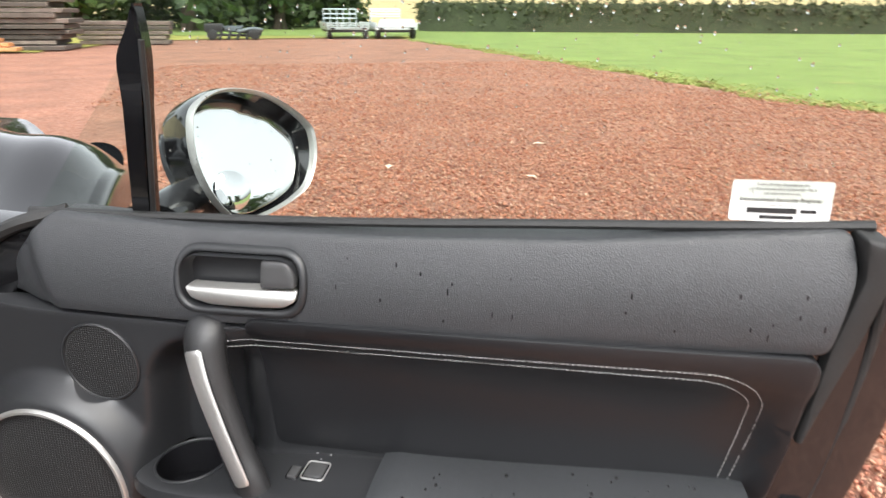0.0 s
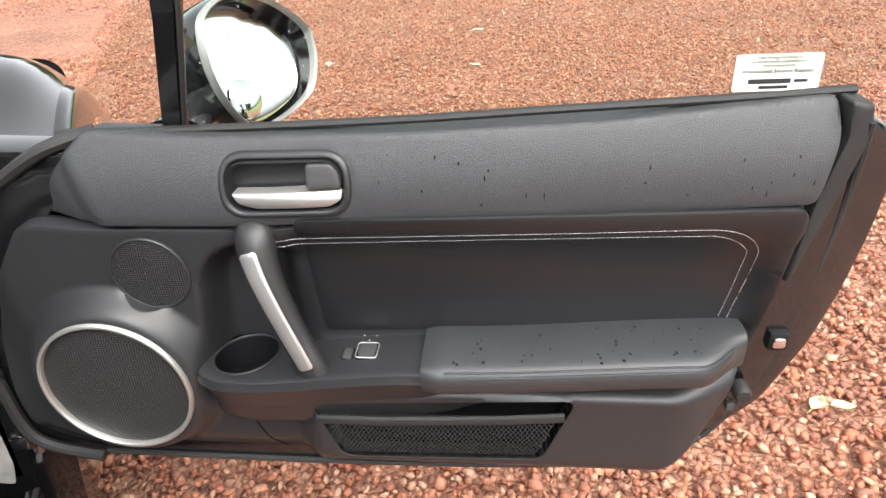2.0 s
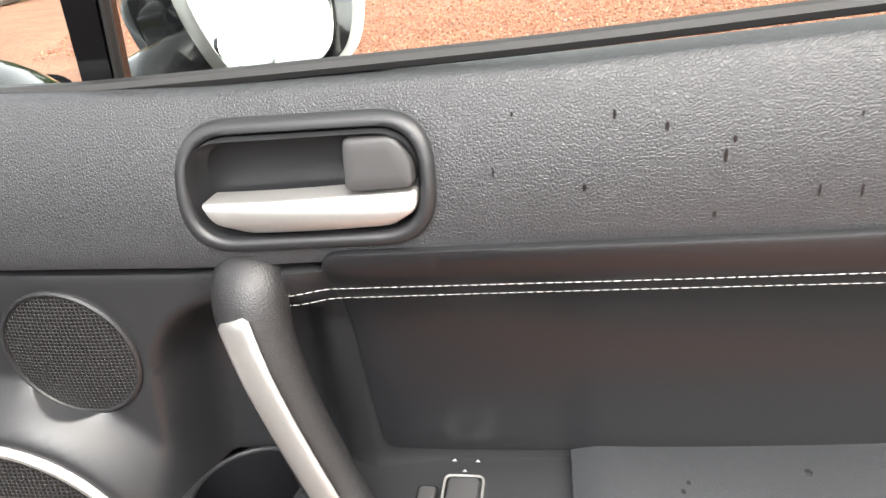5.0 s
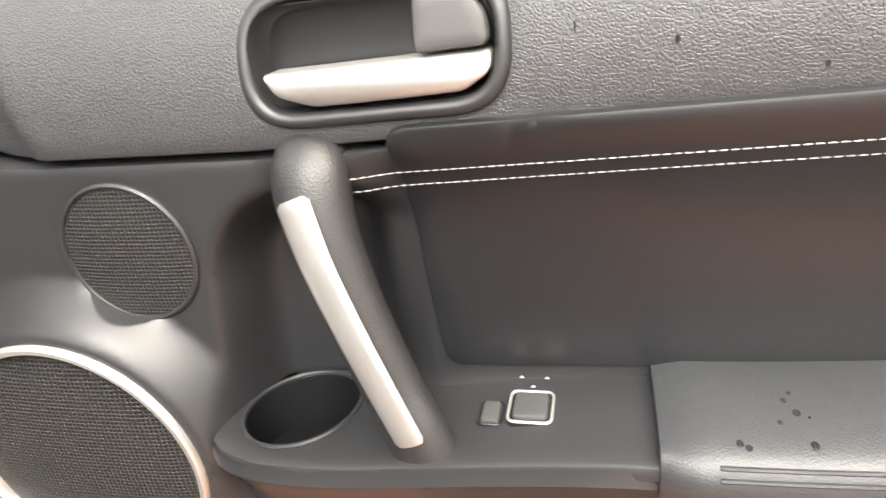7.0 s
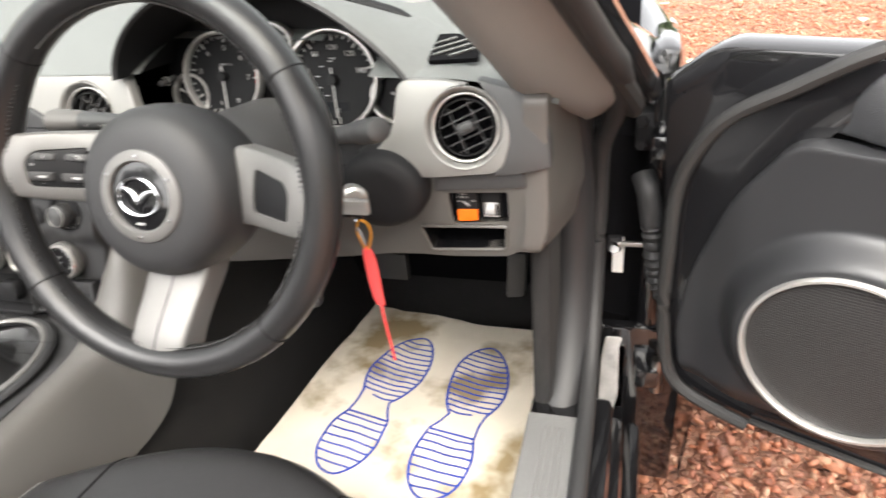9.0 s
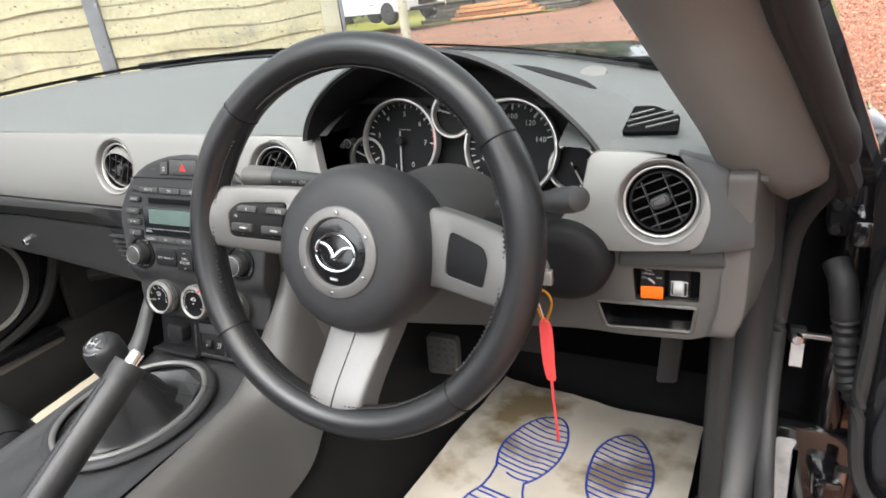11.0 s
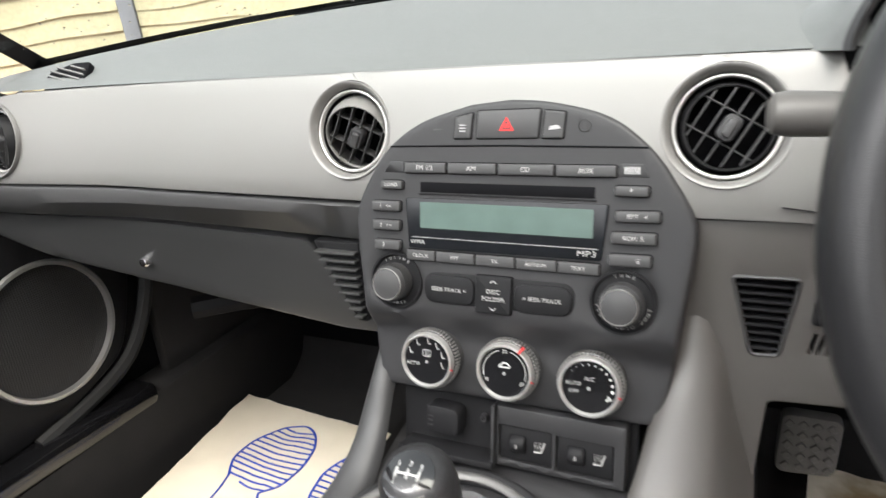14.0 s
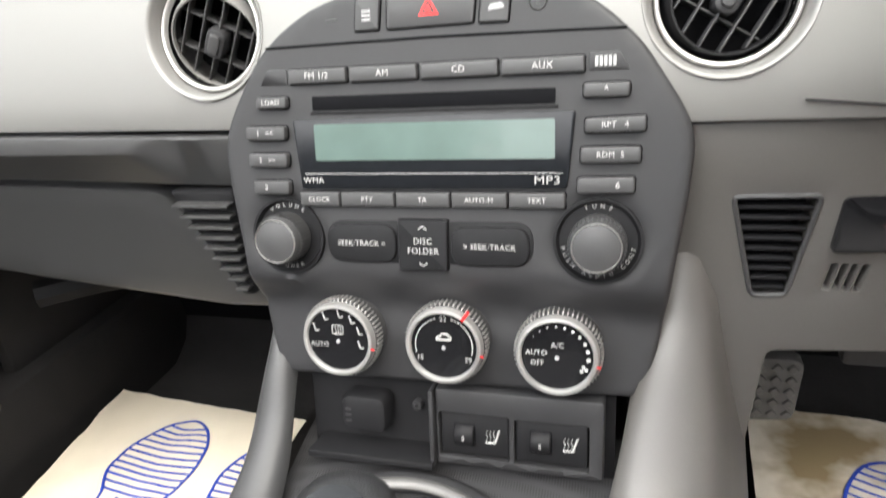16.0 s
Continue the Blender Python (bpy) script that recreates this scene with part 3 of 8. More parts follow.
# stacked timber
stack = thing("log_pile", "tall stack of weathered grey timber boards", "log pile", Matrix.Translation((-7.2, 21.5, 0)))
rng = np.random.default_rng(3)
for k in range(17):
    for j in range(3):
        x0 = -2.6 + j * 1.75 + 0.3 * rng.random()
        bm = brick(x0, -0.9 + 0.3 * rng.random(), 0.02 + k * 0.14, x0 + 1.5 + 0.4 * rng.random(), 0.9, 0.02 + k * 0.14 + 0.10 + 0.03 * rng.random(), 0.012, segments=1)
        part("board", bm, LOG, stack)
low = thing("low_timber_stack", "low stack of grey timber along the verge", "log pile", Matrix.Translation((-3.7, 24.5, 0)))
for k in range(5):
    bm = brick(-1.4 + 0.2 * rng.random(), -0.4, 0.02 + k * 0.15, 1.3 + 0.3 * rng.random(), 0.4, 0.14 + k * 0.15, 0.012, segments=1)
    part("board", bm, LOG, low)
pile = thing("plank_pile", "small pile of fresh orange planks", "planks", Matrix.Translation((-6.6, 19.9, 0)))
for k in range(4):
    part("plank", brick(-1.6 + 0.1 * k, -0.25 + 0.1 * (k % 2), 0.05 + 0.11 * k, 1.3 - 0.2 * k, 0.25, 0.14 + 0.11 * k, 0.01), PLANK, pile)

# trailers and scrap
ZINC = material("galvanised_steel", (0.50, 0.56, 0.55), 0.45, metal=0.6, vary=0.15, scale=5)
SLATE = material("blue_grey_paint", (0.10, 0.12, 0.13), 0.5, vary=0.3, scale=6)


def trailer(x, y, mat, label, slatted):
    t = thing("trailer", label, "trailer", Matrix.Translation((x, y, 0)) @ Matrix.Rotation(radians(3), 4, "Z"), "trailers on the yard")
    part("chassis", brick(-0.80, -1.15, 0.26, 0.80, 1.2, 0.36, 0.02), RUBBER, t)
    part("bed", brick(-0.88, -1.2, 0.36, 0.88, 1.2, 0.44, 0.02), mat, t)
    for sx in (-1, 1):
        w = part("wheel", lathe([(0.15, -0.09), (0.2, -0.1), (0.24, -0.09), (0.26, -0.05), (0.26, 0.05), (0.24, 0.09), (0.15, 0.09)], 20, Matrix.Translation((sx * 0.76, -0.85, 0.26)) @ Matrix.Rotation(radians(90), 4, "Z")), RUBBER, t)
        part("rim", lathe([(0, -0.05), (0.10, -0.07), (0.155, -0.09), (0.155, 0.09), (0, 0.07)], 16, Matrix.Translation((sx * 0.76, -0.85, 0.26)) @ Matrix.Rotation(radians(90), 4, "Z")), ZINC, w)
        part("side_board", brick(sx * 0.88 - 0.02, -1.2, 0.44, sx * 0.88 + 0.02, 1.2, 0.66, 0.01), mat, t)
        part("tail_lamp", brick(sx * 0.66 - 0.09, -1.27, 0.38, sx * 0.66 + 0.09, -1.20, 0.45, 0.015), RUBBER, t)
    if slatted:
        part("tailboard", block(rounded([(-0.86, 0.46), (0.86, 0.46), (0.70, 0.80), (-0.70, 0.80)], 0.05), 0.02, 0.04, 0.008, at=Matrix.Translation((0, -1.22, 0))), mat, t)
        lines, w = (0.88, 0.99, 1.10, 1.20), 0.68
        posts = (-0.68, 0.68)
    else:
        for z in (0.47, 0.55, 0.63):
            part("tailboard_rail", brick(-0.88, -1.25, z - 0.022, 0.88, -1.21, z + 0.022, 0.006), mat, t)
        for q in (-0.86, -0.3, 0.3, 0.86):
            part("tailboard_post", brick(q - 0.025, -1.21, 0.42, q + 0.025, -1.18, 0.66, 0.006), mat, t)
        lines, w = (0.80, 0.98, 1.18), 0.72
        posts = (-0.72, -0.43, -0.14, 0.14, 0.43, 0.72)
    for z in lines:
        part("rail", brick(-w, 1.1, z - 0.028, w, 1.14, z + 0.028, 0.006), mat, t)
    for q in posts:
        part("upright", brick(q - 0.022, 1.14, 0.44, q + 0.022, 1.18, lines[-1] + 0.028, 0.006), mat, t)
    return t


trailer(6.15, 29.7, WHITECAR, "white flatbed trailer with a slatted headboard", True)
trailer(4.12, 29.7, ZINC, "galvanised trailer with an open mesh frame", False)
scrap = thing("harrow", "low dark rusting farm implement on the grass verge", "farm machine", Matrix.Translation((-0.42, 28.5, 0)))
part("frame", tube([(-0.95, 0, 0.30), (-0.5, 0.2, 0.42), (0.3, 0.1, 0.34), (1.1, 0, 0.24)], 0.10, 8), RUBBER, scrap)
part("drawbar", tube([(0.2, -0.3, 0.30), (0.8, -0.3, 0.42), (1.15, -0.2, 0.36)], 0.07, 8), SLATE, scrap)
part("axle", tube([(-0.9, -0.2, 0.18), (1.0, -0.2, 0.16)], 0.05, 8), RUBBER, scrap)
for k in range(6):
    part("tine", tube([(-0.85 + 0.34 * k, 0, 0.36), (-0.75 + 0.34 * k, -0.3, 0.26), (-0.85 + 0.34 * k, -0.35, 0.0)], 0.06, 6), RUBBER, scrap)
part("seat_box", brick(-1.05, -0.3, 0.28, -0.35, 0.4, 0.60, 0.05), RUBBER, scrap)
part("hopper", block(rounded([(-0.25, 0.30), (0.25, 0.30), (0.42, 0.52), (-0.38, 0.50)], 0.04), 0.0, 0.5, 0.02), SLATE, scrap)
for q in (-0.75, 0.85):
    part("wheel", lathe([(0, -0.06), (0.14, -0.07), (0.2, -0.05), (0.2, 0.05), (0.14, 0.07), (0, 0.06)], 16, Matrix.Translation((q, -0.42, 0.2))), RUBBER, scrap)

# the timber fence in front of the car
A, B = Vector((-3.26, 3.27, 0)), Vector((-2.06, 4.17, 0))
along = (B - A).normalized()
square = Matrix((( along.x, -along.y, 0, 0), (along.y, along.x, 0, 0), (0, 0, 1, 0), (0, 0, 0, 1)))


def fence_panel(start, length, seed):
    rng = np.random.default_rng(seed)
    t = thing("fence", "weathered lapped timber fence panel with wavy boards", "fence panel", Matrix.Translation(start) @ square, "fence panels")
    z = 0.05
    for k in range(15):
        h = 0.135
        ph, am = rng.random() * 6, 0.012 + 0.012 * rng.random()

        def f(s, t, z=z, h=h, ph=ph, am=am, k=k):
            low = am * math.sin(ph + s * 5) + 0.5 * am * math.sin(ph * 2 + s * 13)
            return (s * length, -0.035 + 0.016 * t - 0.004 * math.sin(s * 3 + k), z + (low if t < 0.5 else 0) + t * h * 1.12)
        bm = grid(24, 1, f)
        back = bmesh.ops.extrude_face_region(bm, geom=bm.faces[:])
        bmesh.ops.translate(bm, vec=(0, 0.012, 0), verts=[v for v in back["geom"] if isinstance(v, bmesh.types.BMVert)])
        bmesh.ops.recalc_face_normals(bm, faces=bm.faces)
        part("board", bm, BOARD, t, sharp=30)
        z += 0.118
    for q in (0.02, length / 2, length - 0.02):
        part("batten", brick(q - 0.02, 0.0, 0.05, q + 0.02, 0.03, 1.8, 0.003), BOARD, t)
    return t


gap = (B - A).length
fence_panel(A + along * 0.05, gap - 0.10, 1)
fence_panel(A - along * (gap + 0.0) + along * 0.05, gap - 0.10, 2)
fence_panel(A - along * (2 * gap) + along * 0.05, gap - 0.10, 3)
fence_panel(A - along * (3 * gap) + along * 0.05, gap - 0.10, 4)
post = thing("fence_post", "grey concrete fence post", "fence post", Matrix.Translation(A) @ square, "fence posts")
part("shaft", brick(-0.045, -0.055, 0, 0.045, 0.05, 1.95, 0.008), POST, post)
for k in (1, 2, 3):
    copy_thing(post, Matrix.Translation(A - along * gap * k) @ square)
endpost = thing("end_post", "pale painted end post of the fence", "fence post", Matrix.Translation(B) @ square)
part("shaft", brick(-0.05, -0.06, 0, 0.07, 0.06, 2.0, 0.01), PALEPOST, endpost)
part("edge_strip", brick(0.075, -0.06, 0, 0.10, 0.06, 2.0, 0.004), POST, endpost)
stake = thing("timber_stake", "round pale timber stake beside the fence", "fence post", Matrix.Translation((-3.32, 7.57, 0)))
part("shaft", tube([(0, 0, 0), (0.01, 0, 1.0), (0, 0, 2.2)], 0.06, 10), PALEPOST, stake)


# a parked silver car beyond the fence
def far_car():
    c = thing("parked_car", "silver hatchback parked beyond the fence", "car", Matrix.Translation((-10.3, 19.1, 0.25)) @ Matrix.Rotation(radians(160), 4, "Z"))
    prof = [(-2.1, 0.35), (-2.12, 0.75), (-1.95, 0.95), (-1.1, 1.02), (-0.3, 1.38), (0.7, 1.42), (1.6, 1.25), (1.95, 0.95), (2.0, 0.4)]
    line = curve(prof, 4, False)
    rings = []
    for y, sx, dz in ((-0.88, 0.93, -0.14), (-0.84, 0.98, -0.03), (-0.6, 1.0, 0.0), (0.6, 1.0, 0.0), (0.84, 0.98, -0.03), (0.88, 0.93, -0.14)):
        rings.append([(p[0] * sx, y, max(0.3, p[1] + dz * (p[1] - 0.3))) for p in line])
    part("body", loft(rings), WHITECAR, c)
    part("windscreen", brick(-0.66, -0.62, -0.005, 0.02, 0.62, 0.012, 0.004, at=Matrix.Translation((-0.42, 0, 1.345)) @ Matrix.Rotation(radians(-24), 4, "Y")), PIANO, c)
    for sy in (-1, 1):
        part("side_window", block(rounded([(-0.75, 1.02), (1.2, 1.05), (0.9, 1.28), (-0.15, 1.28)], 0.06), 0.0, 0.02, 0.004, at=Matrix.Translation((0, sy * 0.885, -0.02)) @ Matrix.Rotation(0 if sy < 0 else math.pi, 4, "Z")), PIANO, c)
    for sx in (-1.3, 1.3):
        for sy in (-0.8, 0.8):
            w = part("wheel", lathe([(0, -0.1), (0.2, -0.1), (0.3, -0.1), (0.32, -0.06), (0.32, 0.06), (0.3, 0.1), (0, 0.1)], 24, Matrix.Translation((sx, sy, 0.32))), RUBBER, c)
            part("rim", lathe([(0, -0.105), (0.19, -0.105), (0.2, -0.09)], 20, Matrix.Translation((sx, sy, 0.32))), SATIN, w)
    part("grille", brick(-2.17, -0.36, 0.45, -2.09, 0.36, 0.80, 0.03), PIANO, c)
    part("number_plate", brick(-2.19, -0.24, 0.58, -2.165, 0.24, 0.69, 0.004), STICKER, c)
    for sy in (-0.66, 0.66):
        part("headlight", brick(-2.10, sy - 0.16, 0.70, -1.90, sy + 0.16, 0.84, 0.05), SCREEN, c)
    part("bumper_intake", brick(-2.15, -0.7, 0.32, -2.0, 0.7, 0.42, 0.02), PIANO, c)
    part("mirror", brick(-0.75, -1.05, 0.98, -0.6, -0.88, 1.12, 0.03), WHITECAR, c)


far_car()


# ---- the open driver's door: x runs from the hinge to the lock, -y faces the cabin ----
TURNED = radians(-25.2)
DOOR = Matrix.Translation((0.90, 0.821, 0)) @ Matrix.Rotation(TURNED, 4, "Z")
door = thing("driver_door", "open black car door with black vinyl trim, wet from rain", "car door", DOOR)


def seam(u):
    return 0.758 + 0.032 * smooth(0.1, 0.95, u) + 0.004 * (u - 0.5)


def upper_height(u, z):
    k = max(0.0, (z - seam(u)) / 0.10)
    w = u + 0.42 * (z - 0.80)
    front = 0.35 * smooth(0.124, 0.108, w) + 0.65 * smooth(0.112, 0.040, w)
    return 0.004 - 0.030 * k ** 2.2 - 0.030 * front


def bezel_line(grow):
    return rounded([(0.2945 - grow, 0.7775 - grow), (0.4315 + grow, 0.7825 - grow), (0.4305 + grow, 0.8415 + grow), (0.2930 - grow, 0.8385 + grow)], 0.031 + grow, 8)


upper_outline = rounded([(0.047, 0.765), (0.085, 0.820), (0.128, 0.862), (0.30, 0.858), (0.50, 0.863), (0.70, 0.874), (0.928, 0.897), (0.932, 0.86), (0.918, 0.791), (0.70, 0.779), (0.48, 0.768), (0.287, 0.760), (0.112, 0.759)], 0.012)
part("upper_trim", sheet(upper_outline, upper_height, [bezel_line(0.0030)], 0.010, 0.03, 0.004, 0.001), LEATHER, door, "grained black vinyl upper trim")



def lower_height(u, z):
    d = math.hypot(u - 0.1105, z - 0.5425)
    hump = 0.032 * smooth(0.136, 0.104, d)
    q = math.hypot(max(0.0, 0.292 - u + 0.12 * (z - 0.655)) / 0.056, max(0.0, z - 0.672) / 0.060)
    pocket = -0.050 * smooth(1.14, 0.60, q) * smooth(0.374, 0.325, u) * smooth(0.49, 0.535, z)
    insert = -0.020 * smooth(0.34, 0.37, u) * smooth(0.775, 0.70, z) * smooth(0.905, 0.868, u) * smooth(0.55, 0.60, z)
    belly = 0.036 * smooth(0.574, 0.545, z) * smooth(0.325, 0.37, u) * smooth(0.90, 0.80, u) * smooth(0.36, 0.45, z)
    tuck = -0.03 * smooth(0.44, 0.375, z)
    edge = -0.012 * smooth(0.0, -0.06, u)
    roll = 0.006 * smooth(0.735, 0.765, z) * smooth(0.28, 0.30, u)
    return hump + pocket + insert + belly + tuck + edge + roll


lower_outline = rounded([(0.032, 0.760), (-0.026, 0.680), (-0.066, 0.580), (-0.082, 0.485), (-0.072, 0.405), (0.0, 0.383), (0.127, 0.384), (0.269, 0.384), (0.534, 0.387), (0.688, 0.395), (0.783, 0.415), (0.835, 0.462), (0.878, 0.542), (0.894, 0.619), (0.906, 0.70), (0.918, 0.787), (0.70, 0.775), (0.48, 0.764), (0.287, 0.756), (0.112, 0.755)], 0.02)
SPEAKER = circle(0.1105, 0.5425, 0.0965, 48)
TWEETER = circle(0.1805, 0.695, 0.0475, 36)
NETHOLE = rounded([(0.362, 0.529), (0.690, 0.546), (0.652, 0.449), (0.398, 0.440)], 0.014)
part("lower_trim", sheet(lower_outline, lower_height, [SPEAKER, TWEETER, NETHOLE, box2(0.228, 0.48, 0.324, 0.568, 0.01)], 0.005, 0.025, 0.004, 0.0012), TRIM, door, "black plastic lower door trim")
stitched = [(0.366, 0.772), (0.62, 0.780), (0.912, 0.790), (0.904, 0.70), (0.893, 0.625), (0.70, 0.615), (0.380, 0.605), (0.374, 0.66)]
part("leather_insert", sheet(rounded(stitched, 0.014), lambda u, z: lower_height(u, z) + 0.0035, (), 0.014, 0.01, 0.003), INSERT, door, "smooth black vinyl insert with pale stitching")

# speaker and tweeter
spk = part("speaker", lathe([(0.0, 0.012), (0.0965, 0.012), (0.097, -0.033)], 48, Matrix.Translation((0.1105, 0, 0.5425))), DARK, door)
part("ring", lathe([(0.0948, -0.028), (0.0948, -0.0350), (0.0960, -0.0370), (0.0990, -0.0370), (0.1006, -0.0350), (0.1010, -0.03)], 64, Matrix.Translation((0.1105, 0, 0.5425))), SATIN, spk, "satin silver speaker ring")
part("grille", lathe([(0.0, -0.035), (0.04, -0.0345), (0.075, -0.0325), (0.0952, -0.029)], 56, Matrix.Translation((0.1105, 0, 0.5425))), GRILLE, spk, "black perforated speaker grille")
twt = part("tweeter", lathe([(0.0458, -0.001), (0.0464, -0.0026), (0.0476, -0.0030), (0.0492, -0.0018), (0.0498, 0.004)], 48, Matrix.Translation((0.1805, 0, 0.695))), TRIM, door)
part("grille", lathe([(0.0, -0.0035), (0.027, -0.0030), (0.0462, -0.0012)], 48, Matrix.Translation((0.1805, 0, 0.695))), FINEGRILLE, twt)

# inner release handle
rings = [[(x, -upper_height(x, z) - h, z) for x, z in bezel_line(g)] for g, h in ((0.0060, -0.008), (0.0058, 0.0005), (0.0050, 0.0028), (0.0034, 0.0042), (0.0010, 0.0046), (-0.0012, 0.0038), (-0.0026, 0.0012), (-0.0030, -0.016))]
rel = part("release_handle", loft(rings, True, False), TRIM, door, "door release with silver lever in a black bezel", 60)
bm = bmesh.new()
ins = bezel_line(-0.003)
loft([[(x, -0.001, z) for x, z in ins], [(x, 0.010, z) for x, z in ins], [(0.365 + (x - 0.365) * 0.94, 0.0165, 0.811 + (z - 0.811) * 0.86) for x, z in ins]], True, False, bm)
bmesh.ops.reverse_faces(bm, faces=bm.faces)
bm.faces.new([v for v in bm.verts[-len(ins):]])
part("recess", bm, TRIM, rel)
lever = rounded([(0.3025, 0.8025), (0.4270, 0.8075), (0.4262, 0.797), (0.412, 0.7880), (0.33, 0.7840), (0.311, 0.7900)], 0.004)
part("lever", sheet(lever, lambda u, z: 0.002 + 0.005 * math.sin(math.pi * min(1, max(0, (z - 0.783) / 0.024))) + 0.004 * math.sin(math.pi * (u - 0.30) / 0.13), (), 0.006, 0.016, 0.002), SATIN, rel, "satin silver lever")
part("lock_tab", sheet(rounded([(0.3885, 0.8075), (0.4265, 0.8095), (0.4255, 0.824), (0.4165, 0.8365), (0.3885, 0.8355)], 0.005), lambda u, z: 0.0010 + 0.22 * (0.838 - z), (), 0.006, 0.016, 0.003), MIDGREY, rel, "grey lock tab")

# grab handle
pull_path = [(0.322, 0.030, 0.7560), (0.3205, 0.010, 0.7545), (0.3205, -0.006, 0.7440), (0.3260, -0.0160, 0.717), (0.3400, -0.0245, 0.673), (0.3590, -0.0325, 0.624), (0.3740, -0.0395, 0.594), (0.3830, -0.0410, 0.570)]
pull_path = curve(pull_path, 6, False)
bm = tube(pull_path, [0.0235 - 0.0045 * smooth(0.25, 0.6, i / len(pull_path)) for i in range(len(pull_path))], 20, flat=0.82, up=(0, 1, 0))
pull = part("grab_handle", bm, HIDE, door, "slanted black grab handle with silver inlay", sharp=60)
inlay = curve([(0.3170, -0.0270, 0.7400), (0.3275, -0.0352, 0.707), (0.3425, -0.0427, 0.670), (0.3580, -0.0494, 0.636), (0.3735, -0.0548, 0.601)], 8, False)
part("inlay", tube(inlay, [0.0090] + [0.0124 - 0.0018 * i / 32 for i in range(len(inlay) - 2)] + [0.009], 14, flat=0.32, up=(0.25, 1, 0)), SATIN, pull, "satin silver inlay")

# armrest pod
LID = Matrix(((1, 0, 0, 0), (0, 0, 1, 0), (0, -1, 0, 0), (0, 0, 0, 1)))


def pod_z(u):
    return 0.572 + 0.030 * smooth(0.22, 0.52, u) + 0.022 * smooth(0.5, 0.9, u)


pod_front = [(0.222, -0.030), (0.236, -0.042), (0.265, -0.052), (0.32, -0.058), (0.40, -0.060), (0.515, -0.061)]
under_rest = [(0.62, -0.061), (0.74, -0.058), (0.82, -0.048), (0.865, -0.030)]
pod_outline = pod_front + [(0.515, 0.022), (0.345, 0.036), (0.31, 0.048), (0.258, 0.048), (0.231, 0.016), (0.222, -0.014)]
bm = sheet(rounded(pod_outline, 0.006), lambda u, b: pod_z(u) - 0.05 * max(0, -b - 0.05) , [circle(0.277, 0.003, 0.0410, 36, 0.0395)], 0.01, 0.004, 0.004, 0.0025)
bmesh.ops.transform(bm, matrix=LID, verts=bm.verts)
pod = part("armrest_pod", bm, TRIM, door, "black plastic pod with cup holder and mirror switch")
side = curve(pod_front + under_rest, 5, False)
bm = bmesh.new()
rows = []
for dz, out in ((-0.003, 0.0), (-0.009, 0.0015), (-0.012, 0.0025), (-0.0132, -0.0008), (-0.017, -0.003), (-0.032, -0.011), (-0.060, -0.026), (-0.085, -0.030), (-0.110, -0.052)):
    rows.append([(u, b - out + 0.012 * smooth(0.50, 0.53, u), pod_z(u) + dz * (1 - 0.25 * smooth(0.5, 0.6, u)) - 0.012 * smooth(0.50, 0.53, u)) for u, b in side])
loft(rows, False, False, bm)
part("pod_fascia", bm, TRIM, pod)
bm = loft([[(x, b, pod_z(x) - 0.0015) for x, b in circle(0.277, 0.003, 0.0412, 36, 0.0397)], [(x, b, pod_z(0.30) - 0.040) for x, b in circle(0.277, 0.002, 0.034, 36, 0.027)], [(x, b, pod_z(0.30) - 0.041) for x, b in circle(0.277, 0.002, 0.002, 36, 0.002)]], True, False)
bmesh.ops.reverse_faces(bm, faces=bm.faces)
# the near-black colour stands for shade inside the cup
part("cup_holder", bm, CAVITY, pod, "cup holder with its inner shade coloured near-black")
bm = bmesh.new()
tube([(x, b, pod_z(x) + 0.0006) for x, b in circle(0.277, 0.003, 0.0422, 40, 0.0407)], 0.0016, 6, True, bm)
part("cup_rim", bm, TRIM, pod)
# mirror switch
sw = part("mirror_switch", block(box2(-0.0135, -0.0150, 0.0135, 0.0150, 0.005), 0.0022, 0.006, 0.0012, at=Matrix.Translation((0.4375, -0.0130, pod_z(0.4375))) @ LID), PIANO, pod, "square mirror switch with rocker beside it")
part("joystick", block(box2(-0.0105, -0.0120, 0.0105, 0.0120, 0.004), 0.0046, 0.006, 0.0022, at=Matrix.Translation((0.4375, -0.0130, pod_z(0.4375))) @ LID), MIDGREY, sw)
part("switch_rim", tube([(0.4375 + x, -0.0130 - z, pod_z(0.4375) + 0.0024) for x, z in box2(-0.0130, -0.0145, 0.0130, 0.0145, 0.005)], 0.0009, 6, True), SATIN, sw, "thin bright rim")
part("rocker", block(box2(-0.0058, -0.0095, 0.0058, 0.0095, 0.003), 0.0040, 0.006, 0.0018, at=Matrix.Translation((0.4135, -0.0160, pod_z(0.4135))) @ LID), MIDGREY, sw)
part("rocker_rim", tube([(0.4135 + x, -0.0160 - z, pod_z(0.4135) + 0.0014) for x, z in box2(-0.0066, -0.0103, 0.0066, 0.0103, 0.003)], 0.0008, 6, True), PIANO, sw)
for du, db in ((0, 0.0092), (0, -0.0092), (0.0080, 0), (-0.0080, 0)):
    part("arrow_mark", block([(0.4375 + du - 0.0016, 0.013 + db - 0.0009), (0.4375 + du + 0.0016, 0.013 + db - 0.0009), (0.4375 + du, 0.013 + db + 0.0012)], pod_z(0.4375) + 0.0049, 0.0004, 0.0, at=LID), DIM, sw)


